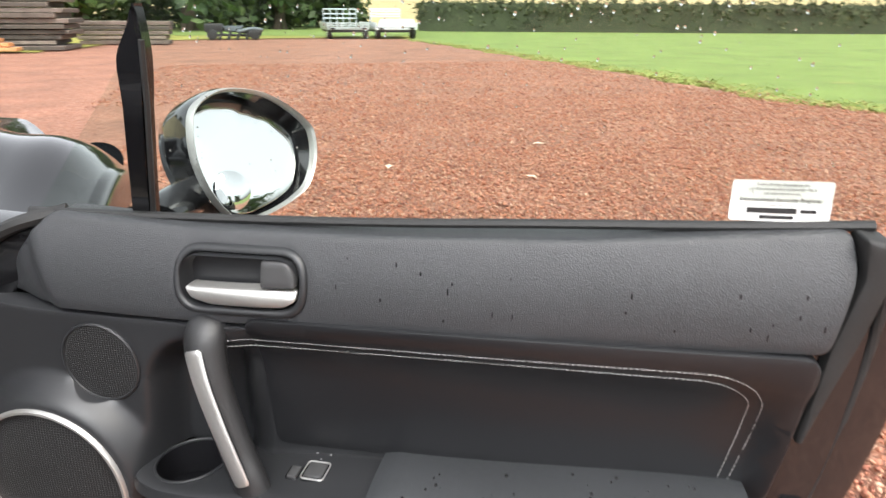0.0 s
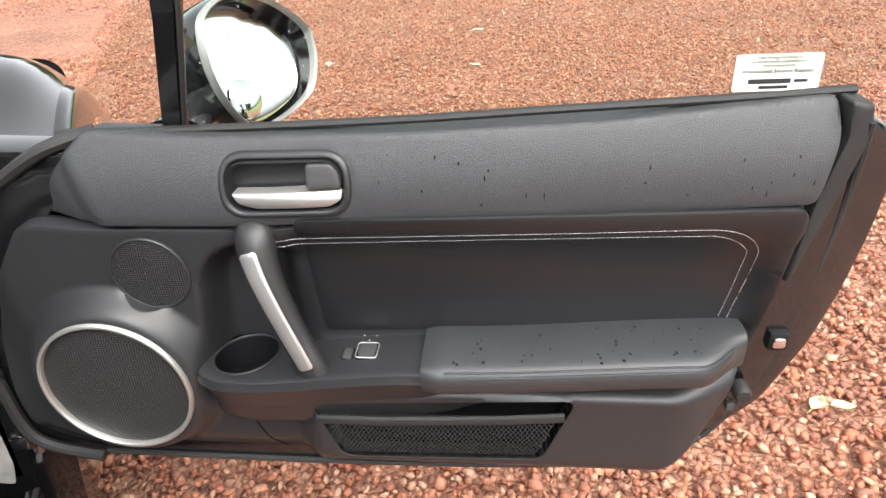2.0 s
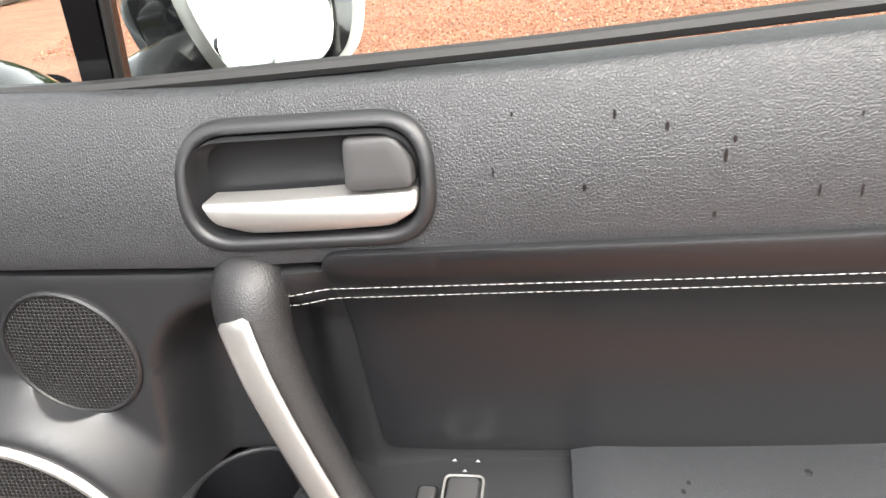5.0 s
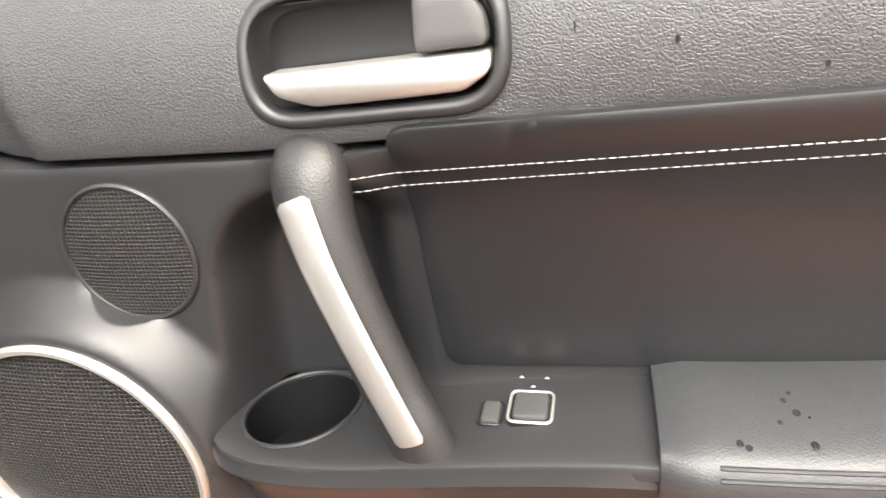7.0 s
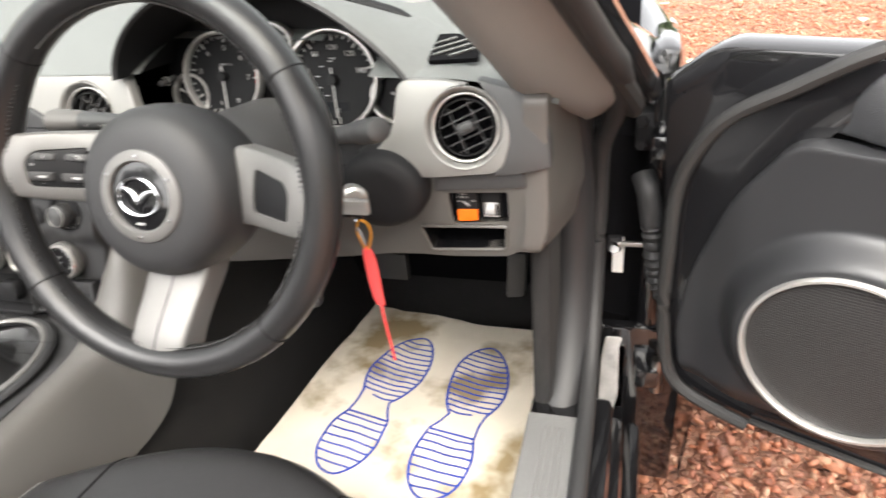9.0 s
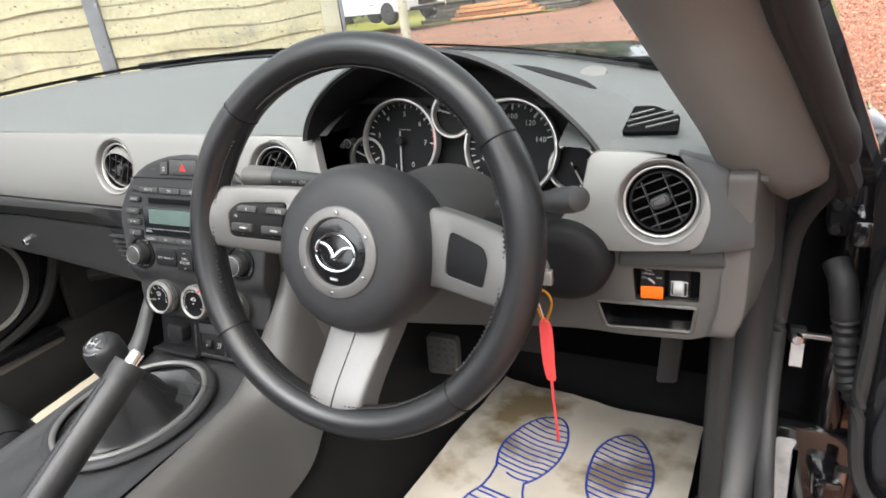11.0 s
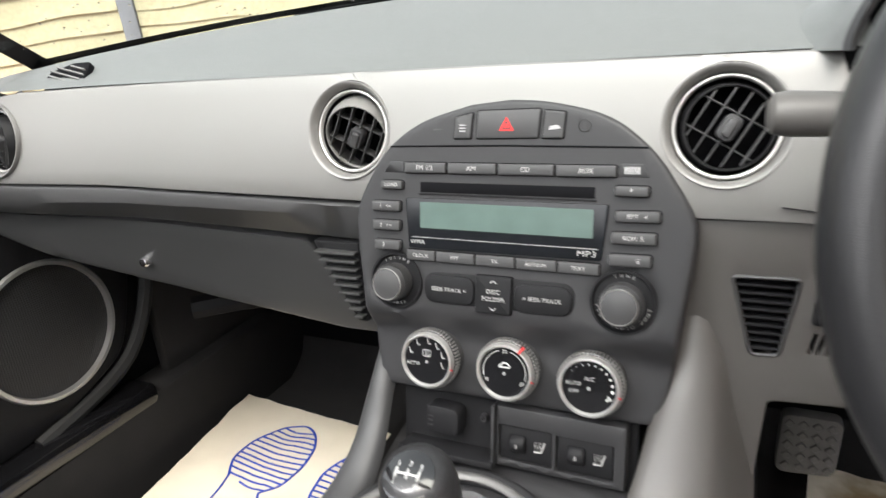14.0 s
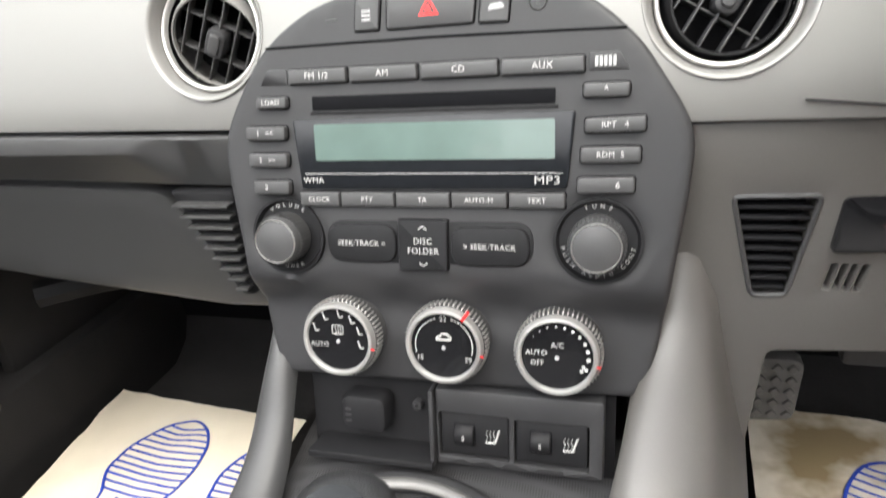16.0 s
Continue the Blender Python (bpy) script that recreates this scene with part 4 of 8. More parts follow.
def pad_section(u):
    e = smooth(0.880, 0.815, u)
    f = smooth(0.508, 0.524, u)
    z = pod_z(u) + 0.004
    d = 0.070 * (0.35 + 0.65 * e) * (0.9 + 0.1 * f)
    k = 0.55 + 0.45 * f
    return [(0.026, z + 0.004), (0.016, z + 0.009 * k), (-d * 0.4, z + 0.012 * k), (-d * 0.78, z + 0.0085 * k), (-d * 0.93, z + 0.003), (-d, z - 0.006), (-d * 0.985, z - 0.016), (-d * 0.93, z - 0.025), (-d * 0.80, z - 0.030), (0.0, z - 0.031), (0.03, z - 0.031)]


rings = []
for k in range(41):
    u = 0.508 + 0.366 * k / 40
    rings.append([(u, y, z) for y, z in curve(pad_section(u), 3)])
pad = part("armrest", loft(rings), ARMHIDE, door, "padded black leather armrest with double seam, spotted with rain", sharp=60)
for off in (4, 4.6):
    bm = bmesh.new()
    line = []
    for k in range(3, 39):
        u = 0.508 + 0.366 * k / 40
        s = pad_section(u)
        i = int(off)
        f = off - i
        y, z = s[i][0] * (1 - f) + s[i + 1][0] * f, s[i][1] * (1 - f) + s[i + 1][1] * f
        line.append((u, y - 0.0008, z + 0.0006))
    part("piping", tube(line, 0.0013, 6, into=bm), ARMHIDE, pad)


def stitches(points, gap, length, r, into, lift=(0, 0, 0)):
    """Short threads along a line."""
    pts = [Vector(p) for p in points]
    run, s = 0.0, []
    for a, b in zip(pts, pts[1:]):
        d = (b - a).length
        while run < d:
            s.append((a + (b - a) * (run / d), (b - a).normalized()))
            run += gap
        run -= d
    for p, d in s:
        q = p + Vector(lift)
        tube([q - d * length / 2, q, q + d * length / 2], [r * 0.6, r, r * 0.6], 4, into=into)
    return into


outer = curve([(0.340, 0.7430), (0.376, 0.7442), (0.50, 0.7500), (0.666, 0.758), (0.80, 0.7645), (0.835, 0.764), (0.858, 0.755), (0.873, 0.738), (0.8765, 0.722), (0.873, 0.69), (0.861, 0.636)], 10, False)
inner = curve([(0.340, 0.7337), (0.376, 0.7349), (0.50, 0.7410), (0.666, 0.749), (0.80, 0.7555), (0.828, 0.755), (0.848, 0.747), (0.862, 0.734), (0.8655, 0.722), (0.862, 0.69), (0.851, 0.636)], 10, False)
bm = bmesh.new()
for line in (outer, inner):
    stitches([(u, -lower_height(u, z) - 0.0042, z) for u, z in line], 0.0052, 0.0040, 0.00038, bm)
tagged(part("stitching", bm, LIGHT, door, "pale grey double stitching"), kind="stuff")
bm = bmesh.new()
line = []
for k in range(3, 39):
    u = 0.508 + 0.366 * k / 40
    s = pad_section(u)
    line.append((u, s[6][0] - 0.0006, s[6][1] + 0.004))
stitches(line, 0.006, 0.0045, 0.0006, bm)
part("armrest_stitching", bm, DARK, pad)

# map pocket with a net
# pocket walls and back are near-black, for the shade behind the net
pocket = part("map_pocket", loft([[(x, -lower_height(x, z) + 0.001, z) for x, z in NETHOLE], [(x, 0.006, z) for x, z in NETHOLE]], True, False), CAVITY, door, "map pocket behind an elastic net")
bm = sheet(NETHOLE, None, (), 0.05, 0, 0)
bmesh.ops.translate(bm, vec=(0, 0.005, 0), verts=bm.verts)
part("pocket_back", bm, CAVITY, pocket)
part("elastic_band", tube([(0.369, -0.034, 0.503), (0.45, -0.039, 0.508), (0.60, -0.039, 0.516), (0.677, -0.036, 0.521)], 0.0048, 8, flat=1.4, up=(0, 0, 1)), RUBBER, pocket)
bm = bmesh.new()
for k in range(-16, 66):
    for s in (-1, 1):
        path = []
        for j in range(13):
            t = j / 12
            z = 0.446 + 0.066 * t
            u = 0.372 + k * 0.0058 + s * 0.046 * (t - 0.5) + 0.0009 * math.sin(t * 25 + k)
            lo, hi = 0.374 + (0.508 - z) * 0.36, 0.676 - (0.52 - z) * 0.42
            zz = z + 0.028 * (u - 0.37)
            if lo < u < hi:
                path.append((u, -0.033 - 0.004 * math.sin(math.pi * t), zz))
        if len(path) > 2:
            tube(path, 0.00065, 4, into=bm)
part("net", bm, RUBBER, pocket, "black elastic net")

part("panel_crease", tube([(u, -lower_height(u, z) - 0.0001, z) for u, z in curve([(0.226, 0.552), (0.246, 0.515), (0.270, 0.462), (0.292, 0.412), (0.300, 0.390)], 5, False)], 0.0011, 6), CAVITY, door)
# painted shell behind the trim
shell = rounded([(0.10, 0.842), (-0.058, 0.846), (-0.112, 0.806), (-0.108, 0.66), (-0.11, 0.45), (-0.075, 0.375), (0.0, 0.366), (0.40, 0.366), (0.70, 0.374), (0.80, 0.398), (0.872, 0.445), (0.928, 0.505), (0.968, 0.60), (0.985, 0.67), (0.997, 0.75), (1.002, 0.83), (0.980, 0.872), (0.935, 0.880), (0.60, 0.854), (0.25, 0.838)], 0.02)
part("inner_shell", sheet(shell, lambda u, z: -0.022, [rounded([(0.10, 0.80), (0.0, 0.70), (-0.03, 0.48), (0.02, 0.41), (0.70, 0.42), (0.82, 0.49), (0.87, 0.62), (0.89, 0.82)], 0.03)], 0.05, 0.040, 0.008), PAINT, door, "gloss black painted door edge")
bm = bmesh.new()
skin = rounded([(0.10, 0.785), (-0.070, 0.785), (-0.120, 0.74), (-0.135, 0.66), (-0.14, 0.44), (-0.10, 0.36), (0.0, 0.35), (0.40, 0.35), (0.72, 0.356), (0.83, 0.385), (0.90, 0.44), (0.962, 0.53), (0.998, 0.62), (1.014, 0.70), (1.020, 0.78), (1.010, 0.828), (0.94, 0.828), (0.60, 0.805), (0.25, 0.790)], 0.02)
sheet(skin, lambda u, z: -0.115 + 0.02 * ((z - 0.6) / 0.25) ** 2, (), 0.03, 0.012, 0.004, into=bm)
part("outer_skin", bm, DARK, door)
lockline = curve([(0.945, 0.0, 0.875), (0.950, 0.012, 0.80), (0.942, 0.016, 0.70), (0.925, 0.016, 0.60), (0.892, 0.016, 0.50), (0.84, 0.014, 0.425), (0.76, 0.012, 0.392), (0.60, 0.010, 0.376), (0.30, 0.010, 0.370), (0.02, 0.010, 0.372)], 6, False)
part("door_seal", tube([(u + 0.010 * smooth(0.5, 0.9, u), y + 0.010, z) for u, y, z in lockline], 0.0045, 8, flat=1.0), RUBBER, door)
hingeline = curve([(0.135, 0.046, 0.858), (0.085, 0.020, 0.845), (0.024, 0.016, 0.810), (-0.036, 0.016, 0.773), (-0.070, 0.016, 0.727), (-0.088, 0.016, 0.677), (-0.094, 0.014, 0.60), (-0.096, 0.012, 0.49), (-0.075, 0.010, 0.40), (0.02, 0.010, 0.372)], 7, False)
part("front_seal", tube(hingeline, 0.0085, 8), RUBBER, door)
part("seal_cap", sheet(rounded([(0.930, 0.897), (0.955, 0.893), (0.960, 0.86), (0.947, 0.80), (0.931, 0.74), (0.919, 0.69), (0.912, 0.69), (0.922, 0.79), (0.936, 0.86)], 0.005), lambda u, z: -0.008, (), 0.01, 0.03, 0.006), RUBBER, door, "moulded black corner seal")
latch = part("latch", brick(0.914, 0.012, 0.592, 0.938, 0.05, 0.618, 0.004), DARK, door)
part("striker_slot", brick(0.918, 0.009, 0.597, 0.934, 0.02, 0.612, 0.004), CHROME, latch, "bright latch jaw")
part("buffer", lathe([(0, -0.012), (0.008, -0.012), (0.011, -0.008), (0.011, 0.01)], 16, Matrix.Translation((0.893, 0.005, 0.536))), RUBBER, door)
part("clip", brick(0.842, -0.001, 0.452, 0.856, 0.012, 0.462, 0.002), MIDGREY, door)
part("clip", brick(0.878, -0.001, 0.507, 0.888, 0.012, 0.520, 0.002), MIDGREY, door)

# waist seal, quarter post and glass
belt = [(0.095, 0.034, 0.8555), (0.25, 0.040, 0.8575), (0.48, 0.040, 0.8665), (0.66, 0.040, 0.8775), (0.83, 0.040, 0.8875), (0.965, 0.038, 0.8965)]
part("waist_seal", tube(curve([(u - 0.018 * smooth(0.83, 0.965, u), y + 0.003, z + 0.0025) for u, y, z in belt], 4, False), 0.0062, 8, flat=0.8), RUBBER, door)
bm = loft([[(a, y, z), (b, y, z), (b, y + 0.018, z), (a, y + 0.018, z)] for a, b, y, z in ((0.205, 0.231, 0.057, 0.836), (0.2300, 0.256, 0.030, 0.910), (0.2555, 0.282, 0.004, 0.985), (0.2600, 0.2890, -0.002, 1.004), (0.2615, 0.2925, -0.004, 1.022), (0.2650, 0.2940, -0.005, 1.034), (0.2800, 0.2945, -0.007, 1.055), (0.2905, 0.2935, -0.009, 1.076))])
bmesh.ops.bevel(bm, geom=bm.edges[:], offset=0.003, segments=2, affect="EDGES")
qp = part("quarter_post", bm, PIANO, door, "black post between quarter light and window")
part("groove", tube([(0.2335, 0.056, 0.840), (0.2855, 0.003, 0.985), (0.2955, -0.006, 1.045)], 0.0030, 6), RUBBER, qp)


def pane(name, outline, y, lean, label):
    bm = sheet(outline, None, (), 0.06, 0.0, 0.0)
    for v in bm.verts:
        h = v.co.z - 0.84
        v.co.y = y - lean * h
    ob = part(name, bm, WINDOW, door, label)
    ob.visible_shadow = False
    return ob


win = pane("window_glass", [(0.222, 0.83), (0.95, 0.86), (0.965, 0.95), (0.93, 1.10), (0.80, 1.20), (0.60, 1.24), (0.40, 1.22), (0.300, 1.08), (0.285, 0.995)], 0.068, 0.36, "raised side window with rain spots")
pane("quarter_glass", [(0.070, 0.845), (0.212, 0.840), (0.262, 0.990), (0.264, 1.026)], 0.072, 0.36, "small triangular quarter glass")

# security sticker on the glass
SX = Matrix.Translation((0.8690, 0.0410, 0.9160)) @ Matrix.Rotation(radians(-1.2), 4, "Y")
stk = part("window_sticker", block(box2(-0.0415, -0.0185, 0.0415, 0.0185, 0.003), 0.0, 0.0004, 0.0, at=SX), STICKER, win, "white security register sticker on the glass")
for body, size, z in (("International Security Register", 0.0052, 0.0015), ("If after 28 days of purchasing this", 0.0030, 0.0150), ("you have not received confirmation that it", 0.0030, 0.0110), ("has been posted to the", 0.0030, 0.0070), ("please telephone", 0.0028, -0.0035)):
    words(body, size, SX @ Matrix.Translation((0, -0.0006, z)) @ UPRIGHT, stk, INK)
for x0, x1, z, h in ((-0.027, 0.014, -0.0085, 0.0048), (0.017, 0.030, -0.0085, 0.003), (-0.016, 0.012, -0.0145, 0.003)):
    part("print_bar", block(box2(x0, z - h / 2, x1, z + h / 2, 0.0006), 0.0006, 0.0003, 0.0, at=SX), INK, stk)

# wing mirror
MN = Vector((0.895, -0.446, 0.20)).normalized()
MX = Vector((0.446, 0.895, 0)).normalized()
MZ = MN.cross(MX).normalized()
MX = (-MN).cross(MZ)
MIR = Matrix(((MX.x, -MN.x, MZ.x, 0.283), (MX.y, -MN.y, MZ.y, 0.222), (MX.z, -MN.z, MZ.z, 0.896), (0, 0, 0, 1)))
egg = [(-0.103, 0.002), (-0.099, 0.046), (-0.086, 0.072), (-0.052, 0.088), (-0.016, 0.089), (0.029, 0.078), (0.069, 0.054), (0.096, 0.028), (0.102, 0.009), (0.096, -0.025), (0.073, -0.060), (0.038, -0.077), (-0.007, -0.087), (-0.043, -0.089), (-0.070, -0.077), (-0.092, -0.042)]
egg = curve([(x * 0.95, z * 0.96) for x, z in egg], 6)


def scaled(line, kx, kz=0, dx=0.0, dz=0.0):
    return [(x * kx + dx, z * (kz or kx) + dz) for x, z in line]


rings = [[(x, y, z) for x, z in scaled(egg, k, 0, dx)] for k, y, dx in ((0.985, 0.004, 0), (1.0, 0.014, 0), (0.995, 0.027, 0), (0.95, 0.052, -0.004), (0.82, 0.080, -0.012), (0.6, 0.102, -0.02), (0.3, 0.115, -0.03))]
mir = part("wing_mirror", loft([[MIR @ Vector(p) for p in r] for r in rings], True, False), PAINT, door, "gloss black wing mirror with round blind-spot mirror")
rings = [[MIR @ Vector((x, y, z)) for x, z in scaled(egg, kx, kz, dx)] for kx, kz, y, dx in ((0.985, 0.985, 0.005, 0), (0.978, 0.978, -0.004, 0), (0.955, 0.96, -0.008, 0), (0.925, 0.94, -0.006, -0.001), (0.905, 0.925, 0.002, -0.002))]
# gloss rim made of satin metal, to imitate the sky reflected in it
part("mirror_rim", loft(rings, True, False), SATIN, mir, "mirror housing rim, satin metal in place of its sky reflection")
bm = loft([[MIR @ Vector((x, 0.001, z)) for x, z in scaled(egg, 0.906, 0.926, -0.002)], [MIR @ Vector((x, 0.030, z)) for x, z in scaled(egg, 0.80, 0.87, -0.010)], [MIR @ Vector((x, 0.032, z)) for x, z in scaled(egg, 0.02, 0.02, -0.010)]], True, False)
bmesh.ops.reverse_faces(bm, faces=bm.faces)
part("mirror_well", bm, PIANO, mir)
part("mirror_glass", sheet(scaled(egg, 0.80, 0.85, -0.0080, -0.002), lambda x, z: 0.0, (), 0.02, 0.003, 0.001, at=MIR @ Matrix.Translation((0, 0.015, 0)) @ Matrix.Rotation(radians(-9), 4, "X")), MIRROR, mir, "mirror reflecting the pale sky")
spot = Matrix.Translation((0, 0.0145, 0)) @ Matrix.Rotation(radians(-9), 4, "X") @ Matrix.Translation((-0.047, -0.002, -0.042))
part("spot_mirror", lathe([(0, -0.0055), (0.010, -0.0050), (0.020, -0.0035), (0.025, -0.0015), (0.0265, 0.003)], 32, MIR @ spot), MIRROR, mir, "round stick-on blind-spot mirror")
rings = []
for t in range(7):
    s = t / 6
    c = Vector((0.200, 0.095, 0.838)).lerp(Vector((0.225, 0.245, 0.858)), s)
    rings.append([c + Vector((0.034 * math.cos(a) * (1 - 0.3 * s), 0.03 * math.cos(a) * 0.3, (0.018 + 0.012 * s) * math.sin(a))) for a in [2 * math.pi * j / 16 for j in range(16)]])
part("mirror_foot", loft(rings), PAINT, mir)

# rain marks on the trim
rng = np.random.default_rng(11)
bm = bmesh.new()
for k in range(26):
    u, z = rng.uniform(0.40, 0.92), 0
    z = seam(u) + rng.uniform(0.012, 0.075)
    if abs(u - 0.365) < 0.09:
        continue
    y = -upper_height(u, z) - 0.0006
    tall = rng.uniform(0.0012, 0.0045)
    sheet(circle(u, z, rng.uniform(0.0005, 0.0011), 7, tall), lambda a, b, y=y: -y, (), 0.01, 0.0003, 0.0, into=bm)
tagged(part("rain_streaks", bm, WETMARK, door), kind="stuff")
bm = bmesh.new()
for k in range(38):
    u = rng.uniform(0.53, 0.85)
    s = pad_section(u)
    f = rng.uniform(1.2, 3.4)
    i = int(f)
    y, z = s[i][0] + (s[i + 1][0] - s[i][0]) * (f - i), s[i][1] + (s[i + 1][1] - s[i][1]) * (f - i)
    r = rng.uniform(0.0008, 0.0026)
    bmesh.ops.create_icosphere(bm, subdivisions=1, radius=1, matrix=Matrix.Translation((u, y, z + 0.0004)) @ Matrix.Diagonal((r, r * 1.5, 0.0007, 1)))
tagged(part("rain_drops", bm, WETMARK, pad), kind="stuff")
bm = bmesh.new()
for k in range(260):
    u, z = rng.uniform(0.25, 0.93), rng.uniform(0.86, 1.12)
    r = rng.uniform(0.0004, 0.0013)
    y = 0.068 - 0.36 * (z - 0.84)
    if z > 1.10 - 0.3 * abs(u - 0.6):
        continue
    bmesh.ops.create_icosphere(bm, subdivisions=1, radius=1, matrix=Matrix.Translation((u, y + 0.002, z)) @ Matrix.Diagonal((r, 0.0006, r * 1.2, 1)))
for k in range(420):
    u, z = rng.uniform(0.33, 0.93), 1.16 - 0.13 * rng.random() ** 1.8
    r = rng.uniform(0.0005, 0.0017)
    bmesh.ops.create_icosphere(bm, subdivisions=1, radius=1, matrix=Matrix.Translation((u, 0.070 - 0.36 * (z - 0.84), z)) @ Matrix.Diagonal((r, 0.0007, r * 1.2, 1)))
tagged(part("rain_on_glass", bm, WATER, win), kind="stuff")


# ---- dashboard ----
dash = thing("dashboard", "grey dashboard with satin silver band and round vents", "dashboard", CAR)


def band_y(x, z):
    return 0.752 + 0.25 * (z - 0.836) + 1.6 * (z - 0.836) ** 2 - 0.022 * smooth(0.40, 0.60, x) - 0.022 * smooth(-0.40, -0.62, x)


def seam_z(x):
    return 0.888 - 0.004 * smooth(0.3, 0.6, x) - 0.03 * smooth(0.60, 0.74, abs(x))


def glass_y(x):
    return 1.12 - 0.20 * (x / 0.7) ** 2


def glass_z(x):
    return 0.951 - 0.045 * (abs(x) / 0.7) ** 2.2


def pad_point(x, t):
    y0, z0 = band_y(x, 0.888) + 0.004, seam_z(x)
    y1, z1 = glass_y(x), glass_z(x)
    k = math.sin(t * math.pi / 2) ** 0.85
    return Vector((x, y0 + (y1 - y0) * t, z0 + (z1 - z0) * k))


HOODX = 0.3700


def pad_z(x, y):
    y0 = band_y(x, 0.888) + 0.004
    t = min(1.0, max(0.0, (y - y0) / (glass_y(x) - y0)))
    return pad_point(x, t).z


def hood_point(a, t, grow=0.0):
    """a: 0 to 180 degrees over the arch; t: from the lip to where the hood sinks into the pad. The arch is steep towards the middle of the car and slopes away towards the door."""
    c, up = math.cos(radians(a)), max(0.0, math.sin(radians(a)))
    w = (0.160 if c > 0 else 0.192) + grow + (0.035 if c > 0 else 0.050) * t
    x = HOODX - w * c
    y = 0.750 + 0.010 * up + (0.06 + 0.15 * up) * t
    h = (0.100 + grow) * up ** (1.15 if c > 0 else 1.85)
    return Vector((x, y, pad_z(x, y) + h * (1 - smooth(-0.25, 1.0, t)) / (1 - smooth(-0.25, 1.0, 0)) - 0.004 * t))


bm = bmesh.new()
NX, NT = 90, 18
rows = [[bm.verts.new(pad_point(-0.735 + 1.445 * i / NX, j / NT)) for j in range(NT + 1)] for i in range(NX + 1)]
for i in range(NX):
    for j in range(NT):
        q = (rows[i][j], rows[i + 1][j], rows[i + 1][j + 1], rows[i][j + 1])
        c = sum((v.co for v in q), Vector()) / 4
        if 0.235 < c.x < 0.515 and c.y < 0.84:
            continue
        bm.faces.new(q)
part("upper_pad", bm, PAD, dash, "grained grey upper dash pad")
bm = grid(40, 10, lambda s, t: hood_point(180 * s, t))
part("cluster_hood", bm, PAD, dash, "arched hood over the instruments")
bm = grid(40, 2, lambda s, t: hood_point(180 * s, 0, -0.007 * t) + Vector((0, -0.004 * math.sin(math.pi * t), 0)))
part("hood_lip", bm, PLASTIC, dash)
bm = grid(40, 6, lambda s, t: hood_point(180 * s, 0, -0.007).lerp(Vector((HOODX - (0.150 if s < 0.5 else 0.178) * math.cos(math.pi * s), 0.86, 0.882 + 0.066 * math.sin(math.pi * s) ** (0.9 if s < 0.5 else 1.3))), t), flip=True)
part("hood_lining", bm, DARK, dash)
# slot under the windscreen
bm = bmesh.new()
for x0, x1 in ((-0.33, 0.16),):
    line = [pad_point(x0 + (x1 - x0) * k / 20, 0.90) for k in range(21)]
    rows_ = [[p + Vector((0, dy, dz)) for p in line] for dy, dz in ((-0.016, 0.0022), (0.0, 0.0032), (0.016, 0.0022))]
    loft(rows_, False, False, bm)
part("demister_slot", bm, DARK, dash)
dome = pad_point(0.51, 0.75)
part("light_sensor", lathe([(0, -0.004), (0.012, -0.0032), (0.0165, -0.001), (0.0175, 0.002)], 24, Matrix.Translation(dome) @ Matrix.Rotation(radians(-70), 4, "X")), SILVER, dash, "small round sun sensor")

# silver band in two runs
VENTS = [(-0.5855, 0.8385), (-0.1380, 0.8430), (0.1510, 0.8440), (0.6205, 0.8405)]


def band_height(x, z):
    return -band_y(x, z)


holes = [circle(x, z, 0.0394, 56) for x, z in VENTS]
left = [(-0.655, 0.868), (-0.62, 0.880), (-0.55, 0.886), (-0.30, 0.8875), (0.0, 0.888), (0.212, 0.887), (0.224, 0.850), (0.236, 0.815), (0.245, 0.784), (0.0, 0.784), (-0.35, 0.788), (-0.60, 0.793), (-0.650, 0.797), (-0.672, 0.83)]
part("silver_band", sheet(left, band_height, holes[:3], 0.014, 0.012, 0.0015, 0.0), SILVER, dash, "satin silver dash band")
right = rounded([(0.552, 0.884), (0.600, 0.884), (0.638, 0.877), (0.662, 0.852), (0.667, 0.830), (0.660, 0.805), (0.650, 0.797), (0.585, 0.791), (0.520, 0.789), (0.508, 0.800), (0.545, 0.835)], 0.012)
part("silver_band", sheet(right, band_height, holes[3:], 0.014, 0.012, 0.0015, 0.0), SILVER, dash, "satin silver surround of the outer vent")
part("end_trim", sheet(rounded([(0.632, 0.884), (0.70, 0.868), (0.705, 0.80), (0.648, 0.793), (0.654, 0.806), (0.661, 0.83), (0.655, 0.855)], 0.004), lambda x, z: -band_y(x, z) - 0.002 - 0.25 * max(0, x - 0.675), (), 0.012, 0.02, 0.002), MIDGREY, dash)


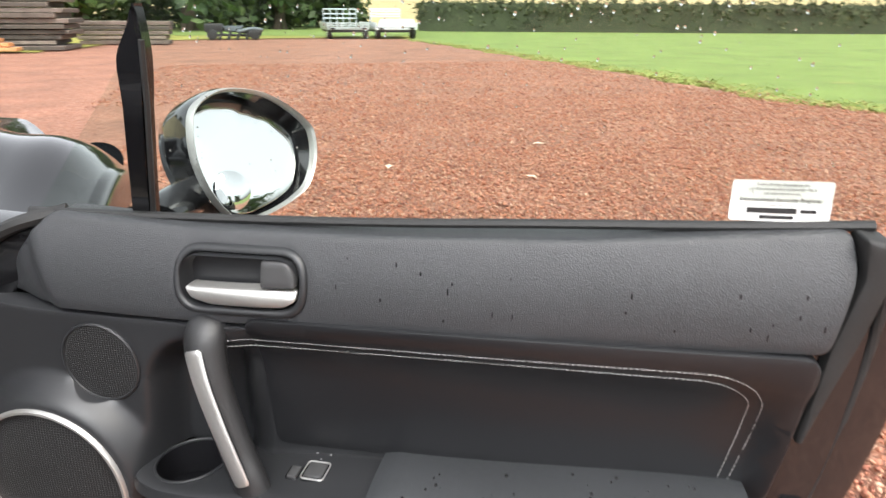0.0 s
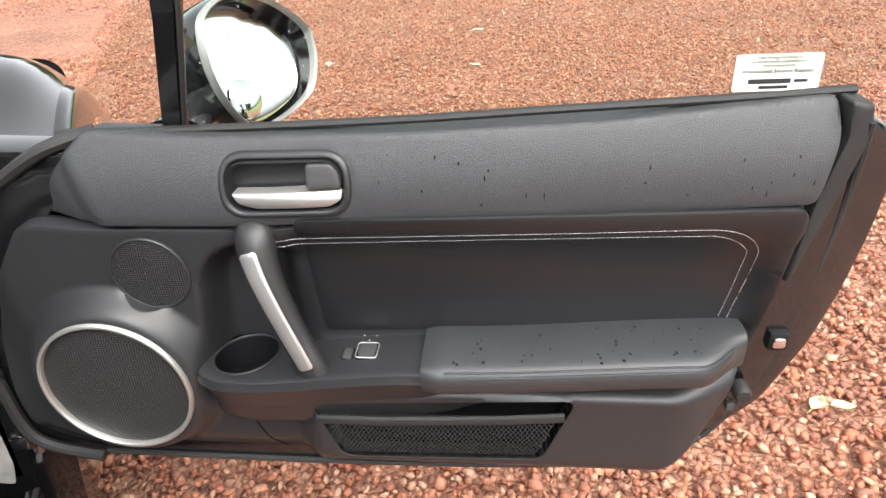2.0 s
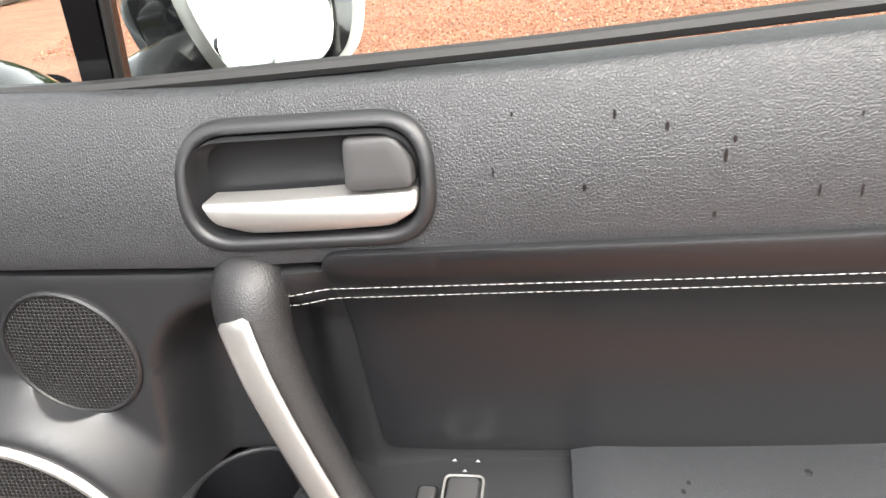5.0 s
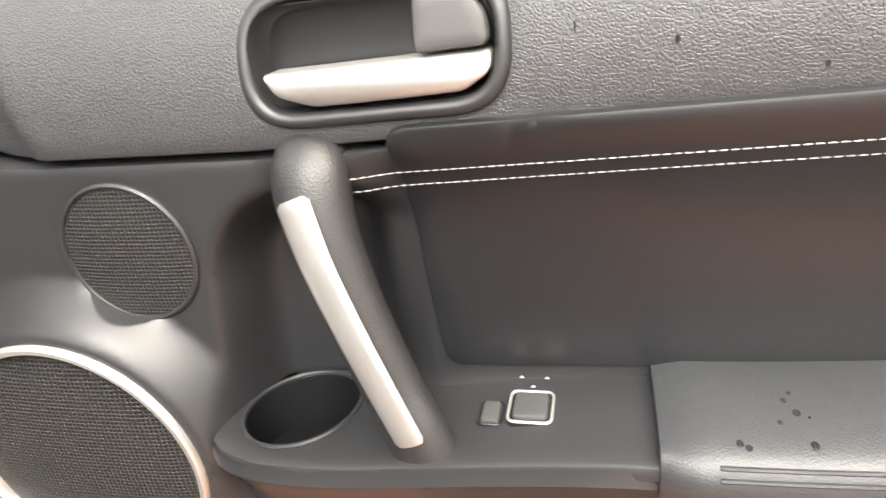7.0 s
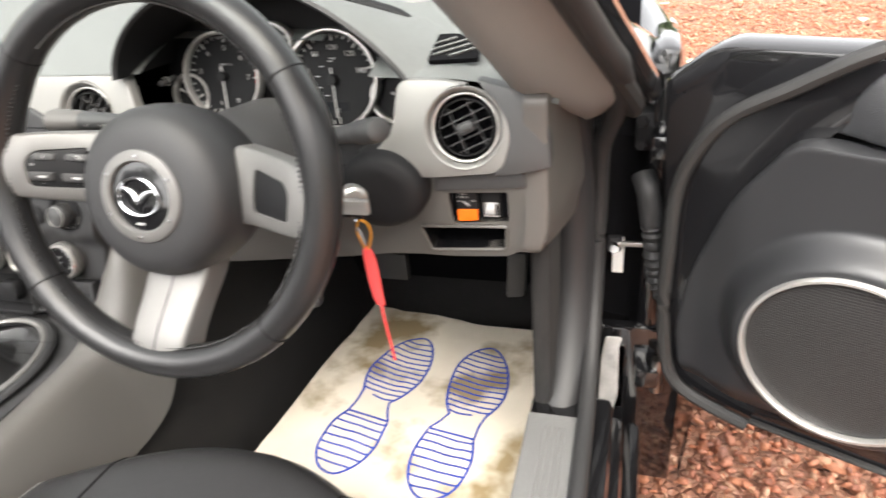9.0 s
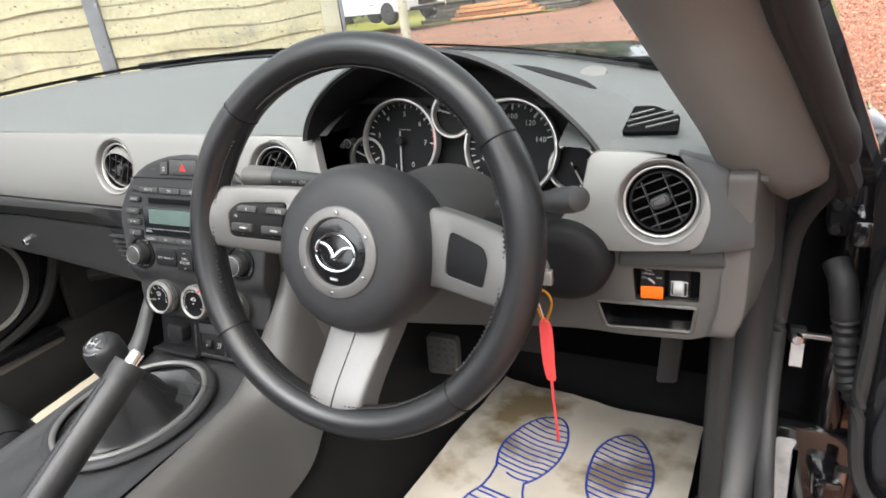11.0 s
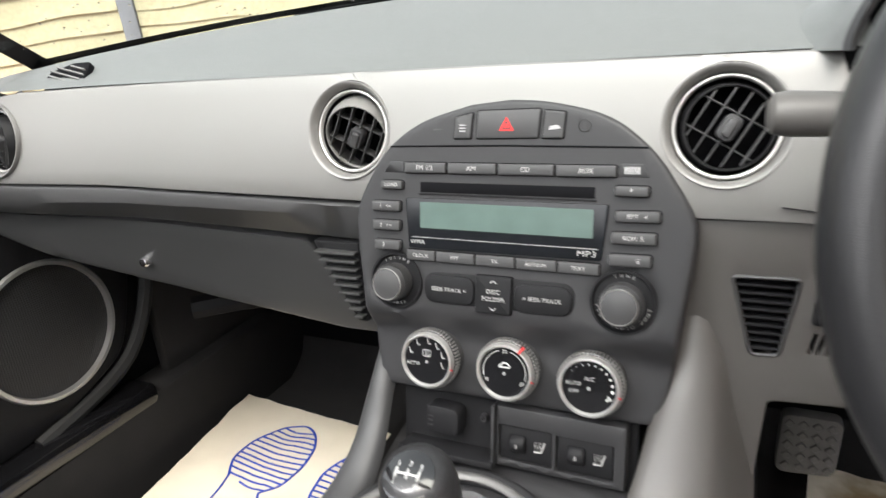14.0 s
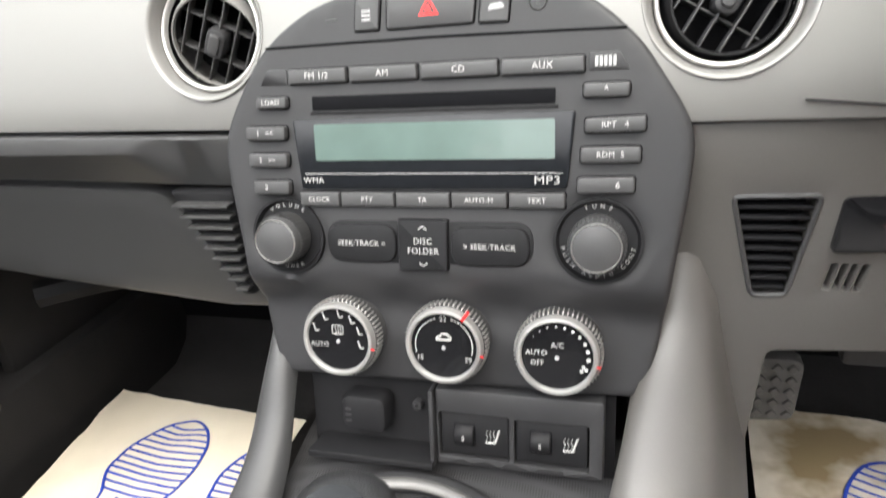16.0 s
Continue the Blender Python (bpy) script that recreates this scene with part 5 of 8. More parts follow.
def vent(x, z, tilt, roll, ball_mat):
    y = band_y(x, z)
    lip = Matrix.Translation((x, y, z)) @ Matrix.Rotation(radians(-14), 4, "X") @ Matrix.Scale(0.93, 4)
    at = lip @ Matrix.Translation((0, 0.011, 0))
    v = part("air_vent", lathe([(0.0370, 0.004), (0.0370, -0.0030), (0.0362, -0.0042), (0.0350, -0.0042), (0.0342, -0.0030), (0.0338, 0.008)], 64, at), SATIN, dash, "round eyeball air vent with slats", 60)
    part("funnel", lathe([(0.0436, 0.0060), (0.0436, 0.0002), (0.0430, -0.0006), (0.0418, -0.0004), (0.0404, 0.0014), (0.0390, 0.0050), (0.0380, 0.0095), (0.0368, 0.0120)], 64, lip), SILVER, v, "dished silver vent surround", 60)
    bm = lathe([(0.0339, 0.0), (0.0336, 0.03), (0.0, 0.034)], 40, at)
    bmesh.ops.reverse_faces(bm, faces=bm.faces)
    part("barrel", bm, CAVITY, v)
    ball = at @ Matrix.Translation((0, 0.014, 0)) @ Matrix.Rotation(radians(tilt[0]), 4, "X") @ Matrix.Rotation(radians(tilt[1]), 4, "Z")
    part("ball", lathe([(0.0286, -0.0125), (0.0292, -0.0150), (0.0302, -0.0150), (0.0318, -0.0105), (0.0332, -0.0040), (0.0336, 0.003), (0.0330, 0.010)], 48, ball), ball_mat, v, "", 60)
    face = ball @ Matrix.Translation((0, -0.0140, 0)) @ Matrix.Rotation(radians(roll), 4, "Y")
    for k in range(-2, 3):
        w = math.sqrt(0.0284 ** 2 - (k * 0.0108) ** 2)
        part("slat", brick(-w, 0.000, k * 0.0108 - 0.0006, w, 0.010, k * 0.0108 + 0.0006, 0.0005, at=face), MIDGREY, v)
    for k in (-1, 1):
        w = math.sqrt(0.0284 ** 2 - (k * 0.0115) ** 2)
        part("fin", brick(k * 0.0115 - 0.0004, 0.002, -w, k * 0.0115 + 0.0004, 0.012, w, 0.0003, at=face), MIDGREY, v)
    tab = part("tab", block(box2(-0.0098, -0.0064, 0.0098, 0.0064, 0.0062, 6), 0.0045, 0.012, 0.0016, at=face), PLASTIC, v)
    part("tab_grip", block(box2(-0.0070, -0.0036, 0.0070, 0.0036, 0.0034, 6), 0.0066, 0.004, 0.0016, at=face), MIDGREY, tab)
    return v


vent(*VENTS[0], (8, -20), -60, DARK)
# this tilted ball is silver, to stand for light on its exposed cap
vent(*VENTS[1], (24, 6), -60, SILVER)
vent(*VENTS[2], (2, 6), -60, DARK)
vent(*VENTS[3], (0, 0), -25, DARK)

# side demisters
for sx, name in ((1, "driver"), (-1, "passenger")):
    cx = 0.604 if sx > 0 else -0.515
    outline = rounded([(-0.026, -0.016), (0.026, -0.014), (0.026, 0.004), (0.002, 0.016), (-0.018, 0.016)], 0.003)
    y0 = band_y(cx, 0.888)
    at = Matrix.Translation((cx, y0 + 0.036, 0.905 if sx > 0 else 0.898)) @ Matrix.Rotation(radians(-50), 4, "X") @ Matrix.Diagonal((1.0 if sx > 0 else -1.3, 1, 1, 1))
    d = part("side_demister", block(outline, 0.003, 0.006, 0.0006, at=at), CAVITY, dash, "slanted side demister grille")
    for k, (mid, half) in enumerate(((0.010, 0.015), (0.001, 0.0235), (-0.002, 0.0215), (-0.010, 0.011))):
        part("slat", brick(mid - half, -0.0055, -0.0008, mid + half, -0.0025, 0.0008, 0.0003, at=at @ Matrix.Translation((0.001, 0, -0.010 + 0.0066 * k)) @ Matrix.Rotation(radians(-18), 4, "Y")), SILVER if sx < 0 else PAD, d)

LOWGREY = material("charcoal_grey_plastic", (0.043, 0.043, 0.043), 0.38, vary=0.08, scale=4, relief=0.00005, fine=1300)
# lower dash, passenger side
strip = [(-0.672, 0.792), (-0.35, 0.7855), (-0.118, 0.782), (-0.118, 0.742), (-0.35, 0.748), (-0.675, 0.757)]
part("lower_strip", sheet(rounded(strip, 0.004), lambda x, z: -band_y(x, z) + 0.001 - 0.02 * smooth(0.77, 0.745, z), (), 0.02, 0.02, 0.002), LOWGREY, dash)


def glove_y(x, z):
    return 0.752 + 0.24 * max(0, 0.75 - z) - 0.02 * smooth(-0.4, -0.65, x)


glove = rounded([(-0.675, 0.751), (-0.45, 0.745), (-0.215, 0.736), (-0.190, 0.70), (-0.150, 0.655), (-0.135, 0.630), (-0.20, 0.628), (-0.38, 0.648), (-0.47, 0.662), (-0.60, 0.69), (-0.68, 0.715)], 0.008)
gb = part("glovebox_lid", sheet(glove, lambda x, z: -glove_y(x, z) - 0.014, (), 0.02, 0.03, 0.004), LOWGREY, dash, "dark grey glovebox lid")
part("glovebox_catch", sheet(rounded([(-0.505, 0.708), (-0.46, 0.700), (-0.395, 0.690), (-0.38, 0.676), (-0.43, 0.672), (-0.48, 0.688)], 0.006), lambda x, z: -glove_y(x, z) - 0.020, (), 0.01, 0.01, 0.003), DARK, gb)
part("catch_lock", lathe([(0, -0.002), (0.0045, -0.0015), (0.006, 0.001), (0.006, 0.01)], 16, Matrix.Translation((-0.452, glove_y(-0.452, 0.69) + 0.008, 0.690))), CHROME, gb, "small chrome glovebox lock")
lv = part("floor_vent", sheet(rounded([(-0.196, 0.741), (-0.146, 0.741), (-0.146, 0.662), (-0.158, 0.662)], 0.004), lambda x, z: -0.757, (), 0.02, 0.03, 0.002), DARK, dash, "tapered floor vent with slats")
for k in range(9):
    z = 0.733 - 0.0078 * k
    part("slat", brick(-0.190 + 0.0042 * k, 0.748, z - 0.0009, -0.147, 0.757, z + 0.0009, 0.0004), LOWGREY, lv)

# lower dash, driver's side
knee = rounded([(0.126, 0.782), (0.26, 0.785), (0.45, 0.778), (0.585, 0.7895), (0.655, 0.7935), (0.692, 0.794), (0.700, 0.712), (0.655, 0.690), (0.56, 0.684), (0.46, 0.668), (0.30, 0.648), (0.190, 0.640), (0.185, 0.545), (0.122, 0.545), (0.122, 0.66)], 0.006)
LOWVENT = rounded([(0.161, 0.742), (0.203, 0.743), (0.194, 0.681), (0.176, 0.680)], 0.004)
SWITCHES = rounded([(0.597, 0.768), (0.660, 0.771), (0.660, 0.736), (0.600, 0.731)], 0.003)
CUBBY = rounded([(0.560, 0.724), (0.658, 0.730), (0.655, 0.701), (0.570, 0.694)], 0.004)
TINY = [rounded([(0.214 + 0.0050 * k, 0.702), (0.2175 + 0.0050 * k, 0.702), (0.2150 + 0.0050 * k, 0.685), (0.2115 + 0.0050 * k, 0.685)], 0.001) for k in range(4)]


def knee_y(x, z):
    return 0.748 + 0.10 * max(0, 0.77 - z) - 0.012 * smooth(0.5, 0.6, x)


part("knee_panel", sheet(knee, lambda x, z: -knee_y(x, z), [LOWVENT, SWITCHES, CUBBY, *TINY], 0.014, 0.02, 0.002, 0.001), GREY, dash, "warm grey lower dash panel")
part("knee_strip", sheet(rounded([(0.585, 0.7885), (0.679, 0.7945), (0.681, 0.779), (0.583, 0.771)], 0.003), lambda x, z: -knee_y(x, z) + 0.004, (), 0.02, 0.01, 0.002), MIDGREY, dash)
for line, depth in ((LOWVENT, 0.03), (SWITCHES, 0.012), (CUBBY, 0.08)):
    bm = loft([[(x, knee_y(x, z) + 0.001, z) for x, z in line], [(x, knee_y(x, z) + depth, z) for x, z in line]], True, False)
    bmesh.ops.reverse_faces(bm, faces=bm.faces)
    bm.faces.new([v for v in bm.verts[-len(line):]])
    part("recess", bm, CAVITY, dash)
part("backing", brick(0.205, 0.775, 0.68, 0.24, 0.78, 0.71), CAVITY, dash)
lv = part("floor_vent", tube([(x, knee_y(x, z) - 0.0005, z) for x, z in LOWVENT], 0.0014, 6, True), MIDGREY, dash, "tapered floor vent with slats")
for k in range(9):
    z = 0.735 - 0.0063 * k
    part("slat", brick(0.1635 + 0.0016 * k, knee_y(0.18, z) + 0.001, z - 0.0009, 0.2005 - 0.0009 * k, knee_y(0.18, z) + 0.009, z + 0.0009, 0.0004), DARK, lv)
part("blank_switch", block(rounded([(0.213, 0.742), (0.245, 0.744), (0.245, 0.712), (0.211, 0.710)], 0.004), -knee_y(0.23, 0.73) + 0.002, 0.01, 0.001), PIANO, dash)
sw = part("airbag_switch", block(rounded([(0.6035, 0.7665), (0.6265, 0.768), (0.6265, 0.7335), (0.6040, 0.732)], 0.0015), -knee_y(0.62, 0.75) - 0.006, 0.01, 0.0008), DARK, dash, "black switch with an orange flap")
part("flap", block(rounded([(0.604, 0.746), (0.6262, 0.747), (0.6262, 0.734), (0.6044, 0.7325)], 0.0015), -knee_y(0.62, 0.74) - 0.003, 0.008, 0.001), ORANGE, sw, "bright orange flap")
for body, x, z, s in (("PASS", 0.611, 0.7640, 0.0032), ("AIRBAG", 0.611, 0.7605, 0.0032), ("ON", 0.6075, 0.7555, 0.0032), ("OFF", 0.6215, 0.7565, 0.0032)):
    printed(body, s, x, z, knee_y(0.62, 0.75) + 0.0055, sw)
part("pointer", brick(-0.004, -0.001, -0.001, 0.004, 0.002, 0.001, 0.0005, at=Matrix.Translation((0.6145, knee_y(0.62, 0.75) + 0.0055, 0.753)) @ Matrix.Rotation(radians(40), 4, "Y")), DIM, sw)
sw = part("level_switch", block(rounded([(0.631, 0.768), (0.6505, 0.769), (0.6505, 0.7375), (0.631, 0.735)], 0.0015), -knee_y(0.64, 0.75) - 0.006, 0.01, 0.0008), DARK, dash, "headlight level switch")
part("thumbwheel", lathe([(0, -0.005), (0.008, -0.005), (0.009, -0.004), (0.009, 0.004), (0.008, 0.005), (0, 0.005)], 20, Matrix.Translation((0.6405, knee_y(0.64, 0.75) + 0.010, 0.7475)) @ Matrix.Rotation(radians(90), 4, "Z")), DIM, sw)
part("wheel_frame", tube([(x, knee_y(0.64, 0.75) + 0.0055, z) for x, z in box2(0.6335, 0.7395, 0.6485, 0.7545, 0.001)], 0.0008, 4, True), DIM, sw)
printed("0", 0.004, 0.6405, 0.7475, knee_y(0.64, 0.75) + 0.0004, sw)
part("cubby_lip", tube([(x, knee_y(x, z) - 0.001, z) for x, z in CUBBY], 0.0018, 6, True), GREY, dash)

# ---- instruments ----
cluster = thing("instrument_cluster", "black instrument cluster with silver-ringed dials", "instruments", CAR @ Matrix.Translation((-0.008, 0, -0.006)))
FACE = material("dial_face", (0.006, 0.006, 0.007), 0.55, spec=0.2, vary=0.1, scale=20)
bm = bmesh.new()
back = rounded([(0.225, 0.80), (0.555, 0.80), (0.575, 0.86), (0.545, 0.93), (0.46, 0.955), (0.32, 0.955), (0.235, 0.93), (0.205, 0.86)], 0.03)
part("back_panel", sheet(back, lambda x, z: -0.852 - 0.2 * (z - 0.87), (), 0.03, 0.01, 0.002), DARK, cluster)
part("lower_cowl", grid(20, 6, lambda s, t: (0.195 + 0.37 * s, 0.742 + 0.10 * t, 0.800 - 0.012 * math.sin(math.pi * s) + 0.012 * t)), DARK, cluster)


def gauge(x, z, r, zero, step, marks, label, needle, numeral=0.0, half=1, y=0.832):
    at = Matrix.Translation((x, y, z)) @ Matrix.Rotation(radians(-12), 4, "X")
    g = part("gauge", lathe([(0, 0.006), (r, 0.006), (r, 0.0)], 48, at), FACE, cluster, label)
    part("ring", lathe([(r - 0.0015, 0.004), (r - 0.0015, -0.002), (r, -0.0040), (r + 0.0022, -0.0040), (r + 0.0035, -0.001), (r + 0.0035, 0.008)], 56, at), SATIN, g, "satin silver dial ring")
    n = (len(marks) - 1) * half
    for k in range(n + 1):
        a = radians(zero + step * k / half)
        big = k % half == 0
        part("tick", brick(-0.0009 if big else -0.0006, 0.0045, r * (0.80 if big else 0.86), 0.0009 if big else 0.0006, 0.0055, r * 0.94, at=at @ Matrix.Rotation(a, 4, "Y")), LIGHT, g)
    if numeral:
        for k, body in enumerate(marks):
            if not body:
                continue
            a = radians(zero + step * k)
            q = at @ Matrix.Translation((math.sin(a) * r * 0.66, 0.0050, math.cos(a) * r * 0.66)) @ UPRIGHT
            words(body, numeral, q, g)
    a = radians(needle)
    q = at @ Matrix.Rotation(a, 4, "Y")
    nd = part("needle", brick(-0.0009, 0.0, -r * 0.25, 0.0009, 0.0015, r * 0.80, 0.0003, at=q), LIGHT, g)
    part("hub", lathe([(0, -0.004), (r * 0.10, -0.0035), (r * 0.12, 0.0), (r * 0.12, 0.005)], 24, at), DARK, g)
    return g, at


tacho, at = gauge(0.3035, 0.8735, 0.0500, 152, 43, ["0", "1", "2", "3", "4", "5", "6", "7"], "rev counter reading zero", 178, 0.0088, 4)
words("x1000r/min", 0.0035, at @ Matrix.Translation((0.004, 0.005, 0.014)) @ UPRIGHT, tacho, DIM)
for k in range(9):
    a = radians(152 + 43 * 6.5 + 3.4 * k)
    part("red_sector", brick(-0.0016, 0.0046, 0.0440, 0.0016, 0.0054, 0.0470, at=at @ Matrix.Rotation(a, 4, "Y")), RED, tacho)
speedo, at = gauge(0.4485, 0.8675, 0.0545, 175, 37, ["0", "20", "40", "60", "80", "100", "120", "140"], "speedometer reading zero", 176, 0.0085, 4)
words("mph", 0.0045, at @ Matrix.Translation((0.0, 0.005, 0.024)) @ UPRIGHT, speedo, DIM)
for k in range(1, 6):
    a = radians(175 + 37 * k * 0.95)
    part("inner_mark", brick(-0.0022, 0.0047, -0.0007, 0.0022, 0.0054, 0.0007, at=at @ Matrix.Translation((math.sin(a) * 0.021, 0, math.cos(a) * 0.021))), DIM, speedo)
part("odometer", block(box2(-0.016, -0.036, 0.016, -0.026, 0.001), -0.0050, 0.001, 0.0, at=at), SCREEN, speedo)
fuel, at = gauge(0.3765, 0.9055, 0.0250, 282, 26, ["L", "", "", "", "H"], "small oil pressure gauge", 286, 0.0042, 3, 0.838)
part("oil_mark", block(box2(-0.003, 0.004, 0.003, 0.006, 0.0005), -0.005, 0.0005, 0.0, at=at), DIM, fuel)
temp, at = gauge(0.251, 0.850, 0.0240, 290, 30, ["C", "", "", "", "H"], "small temperature gauge", 292, 0.004, 1, 0.836)
low, at = gauge(0.522, 0.846, 0.0260, 60, 25, ["H", "", "", "", ""], "small fuel gauge", 150, 0.004, 1, 0.834)
for dz in (0.0, 0.011):
    part("warning_lamp", block(box2(0.3855, 0.853 + dz, 0.3915, 0.8575 + dz, 0.001), -0.843, 0.001, 0.0), RED, cluster, "small red warning lamp")
part("trip_button", lathe([(0, -0.010), (0.003, -0.0095), (0.0035, -0.008), (0.0035, 0.02)], 16, Matrix.Translation((0.236, 0.812, 0.8735))), MIDGREY, cluster, "small round trip button")
part("trip_ring", tube([(0.236 + 0.0052 * math.cos(k * math.pi / 8), 0.815, 0.8735 + 0.0052 * math.sin(k * math.pi / 8)) for k in range(16)], 0.0006, 4, True), DIM, cluster)


# ---- centre stack with radio and heater controls: its own leaning face, x across, z up the face ----
FAS = CAR @ Matrix.Translation((0, 0.739, 0.80)) @ Matrix.Rotation(radians(-12.4), 4, "X")
stack_ = thing("centre_stack", "charcoal centre stack with radio and heater controls", "car console", FAS)
face = curve([(0.006, 0.0665), (0.037, 0.064), (0.077, 0.0535), (0.106, 0.032), (0.124, 0.008), (0.1375, -0.018), (0.1375, -0.045), (0.132, -0.087), (0.1265, -0.135), (0.121, -0.162)], 5, False)
face += [(0.112, -0.171), (-0.106, -0.173)]
face += curve([(-0.114, -0.164), (-0.119, -0.135), (-0.1225, -0.087), (-0.127, -0.045), (-0.1265, -0.018), (-0.114, 0.008), (-0.096, 0.032), (-0.066, 0.0515), (-0.025, 0.0635)], 5, False)
SLOT = box2(-0.0675, -0.0030, 0.0700, 0.0050, 0.001)
KNOBS = [(-0.0602, -0.1395), (0.0065, -0.1390), (0.0718, -0.1402)]


def face_height(x, z):
    h = 0.0
    for kx, kz in ((-0.0900, -0.0765), (0.0925, -0.0755)):
        d = math.hypot(x - kx, z - kz)
        h -= 0.004 * smooth(0.0245, 0.021, d)
    d = math.hypot((x - 0.0) * 0.5, 0)
    step_ = smooth(-0.1015 - 0.35 * max(0, abs(x) - 0.075), -0.1045 - 0.35 * max(0, abs(x) - 0.075), z)
    h -= 0.0015 * step_ + 0.0145 * smooth(-0.098, -0.126, z)
    for kx, kz in KNOBS:
        d = math.hypot(x - kx, z - kz)
        h += 0.0015 * smooth(0.0345, 0.0335, d)
    return h


part("face_plate", sheet(face, face_height, (), 0.006, 0.03, 0.003, 0.0008), PLASTIC, stack_, "charcoal plastic face plate", 50)
gapline = [(-0.094, 0.0325), (0.005, 0.0335), (0.1045, 0.0325)]
part("cap_gap", tube([(x, -0.0002, z) for x, z in gapline], 0.0007, 6), CAVITY, stack_)
part("cd_slot", block(SLOT, 0.0005, 0.002, 0.0003), CAVITY, stack_, "cd slot")
part("slot_lip", brick(-0.069, -0.0008, -0.0052, 0.0715, 0.002, -0.0034, 0.0006), DARK, stack_)


def button(outline, text="", proud=0.0035, size=0.0050, mat=None, name="button", tx=0.0, r=0.0012, ink=None):
    b = part(name, block(rounded(outline, r), proud, proud + 0.002, 0.0011), mat or MIDGREY, stack_)
    if text:
        cx = sum(p[0] for p in outline) / len(outline) + tx
        cz = sum(p[1] for p in outline) / len(outline)
        printed(text, size, cx, cz, -proud - 0.0001, b, ink or LIGHT)
    part("shadow_gap", tube([(x, -0.0001, z) for x, z in rounded(outline, r)], 0.0007, 4, True), CAVITY, b)
    return b


# hazard row
b = button([(-0.0385, 0.0385), (-0.0245, 0.0385), (-0.0225, 0.0575), (-0.0370, 0.0545)], proud=0.002, name="defrost_button")
for k in range(3):
    part("print_bar", block(box2(-0.0335, 0.0435 + 0.0022 * k, -0.0285, 0.0445 + 0.0022 * k), 0.0022, 0.0003, 0.0), DIM, b)
b = button([(-0.0200, 0.0385), (0.0278, 0.0390), (0.0298, 0.0595), (-0.0190, 0.0588)], proud=0.0018, name="hazard_button", r=0.002)
for s, mat, p in ((1.0, RED, 0.002), (0.62, PLASTIC, 0.0022), (0.36, RED, 0.0024)):
    part("triangle_mark", block([(0.004 - 0.0058 * s, 0.0475 - 0.0034 * s), (0.004 + 0.0058 * s, 0.0475 - 0.0034 * s), (0.004, 0.0475 + 0.0066 * s)], p, 0.0002, 0.0), mat, b)
b = button([(0.0305, 0.0388), (0.0460, 0.0386), (0.0478, 0.0570), (0.0328, 0.0585)], proud=0.002, name="tailgate_button")
part("print_bar", block(rounded([(0.0355, 0.0445), (0.0445, 0.0455), (0.043, 0.048), (0.037, 0.0475)], 0.001), 0.0022, 0.0003, 0.0), DIM, b)
em = part("embossed_mark", tube([(0.061 + 0.0042 * math.cos(k * math.pi / 8), -0.0002, 0.0475 + 0.0042 * math.sin(k * math.pi / 8)) for k in range(16)], 0.0005, 4, True), MIDGREY, stack_)
printed("E", 0.005, 0.061, 0.0475, -0.0002, em, MIDGREY)
part("embossed_dash", brick(-0.056, -0.0004, 0.0448, -0.049, 0.001, 0.0458, 0.0003), MIDGREY, stack_)

# source row
for x0, x1, text in ((-0.0800, -0.0445, "FM 1/2"), (-0.0425, -0.0035, "AM"), (-0.0015, 0.0405, "CD"), (0.0425, 0.0845, "AUX")):
    button([(x0, 0.0120), (x1, 0.0122), (x1, 0.0202), (x0, 0.0200)], text, name="source_button")
part("blank_plate", block(rounded([(-0.100, 0.012), (-0.082, 0.012), (-0.082, 0.0205), (-0.0945, 0.0205)], 0.001), 0.0006, 0.002, 0.0005), PLASTIC, stack_)
b = part("disc_plate", block(rounded([(0.0865, 0.0125), (0.1065, 0.0125), (0.1015, 0.0215), (0.0865, 0.0215)], 0.001), 0.0006, 0.002, 0.0005), PLASTIC, stack_)
for k in range(5):
    part("print_bar", block(box2(0.0895 + 0.0022 * k, 0.0145, 0.0910 + 0.0022 * k, 0.0195), 0.0008, 0.0003, 0.0), DIM, b)

# display
disp = part("display", block(rounded([(-0.0800, -0.0078), (0.0805, -0.0068), (0.0765, -0.0470), (-0.0770, -0.0475)], 0.002), 0.0022, 0.004, 0.0008), SCREEN, stack_, "radio display behind a smoked lens")
part("lcd", block(box2(-0.0665, -0.0310, 0.0700, -0.0105, 0.0012), 0.0026, 0.0006, 0.0), LCD, disp, "blank green-grey lcd")
part("divider", brick(-0.074, -0.0028, -0.0388, 0.074, -0.002, -0.0384), DIM, disp)
printed("WMA", 0.0046, -0.0690, -0.0425, -0.0024, disp, stretch=1.1)
printed("MP3", 0.0062, 0.0660, -0.0425, -0.0024, disp, stretch=1.25)

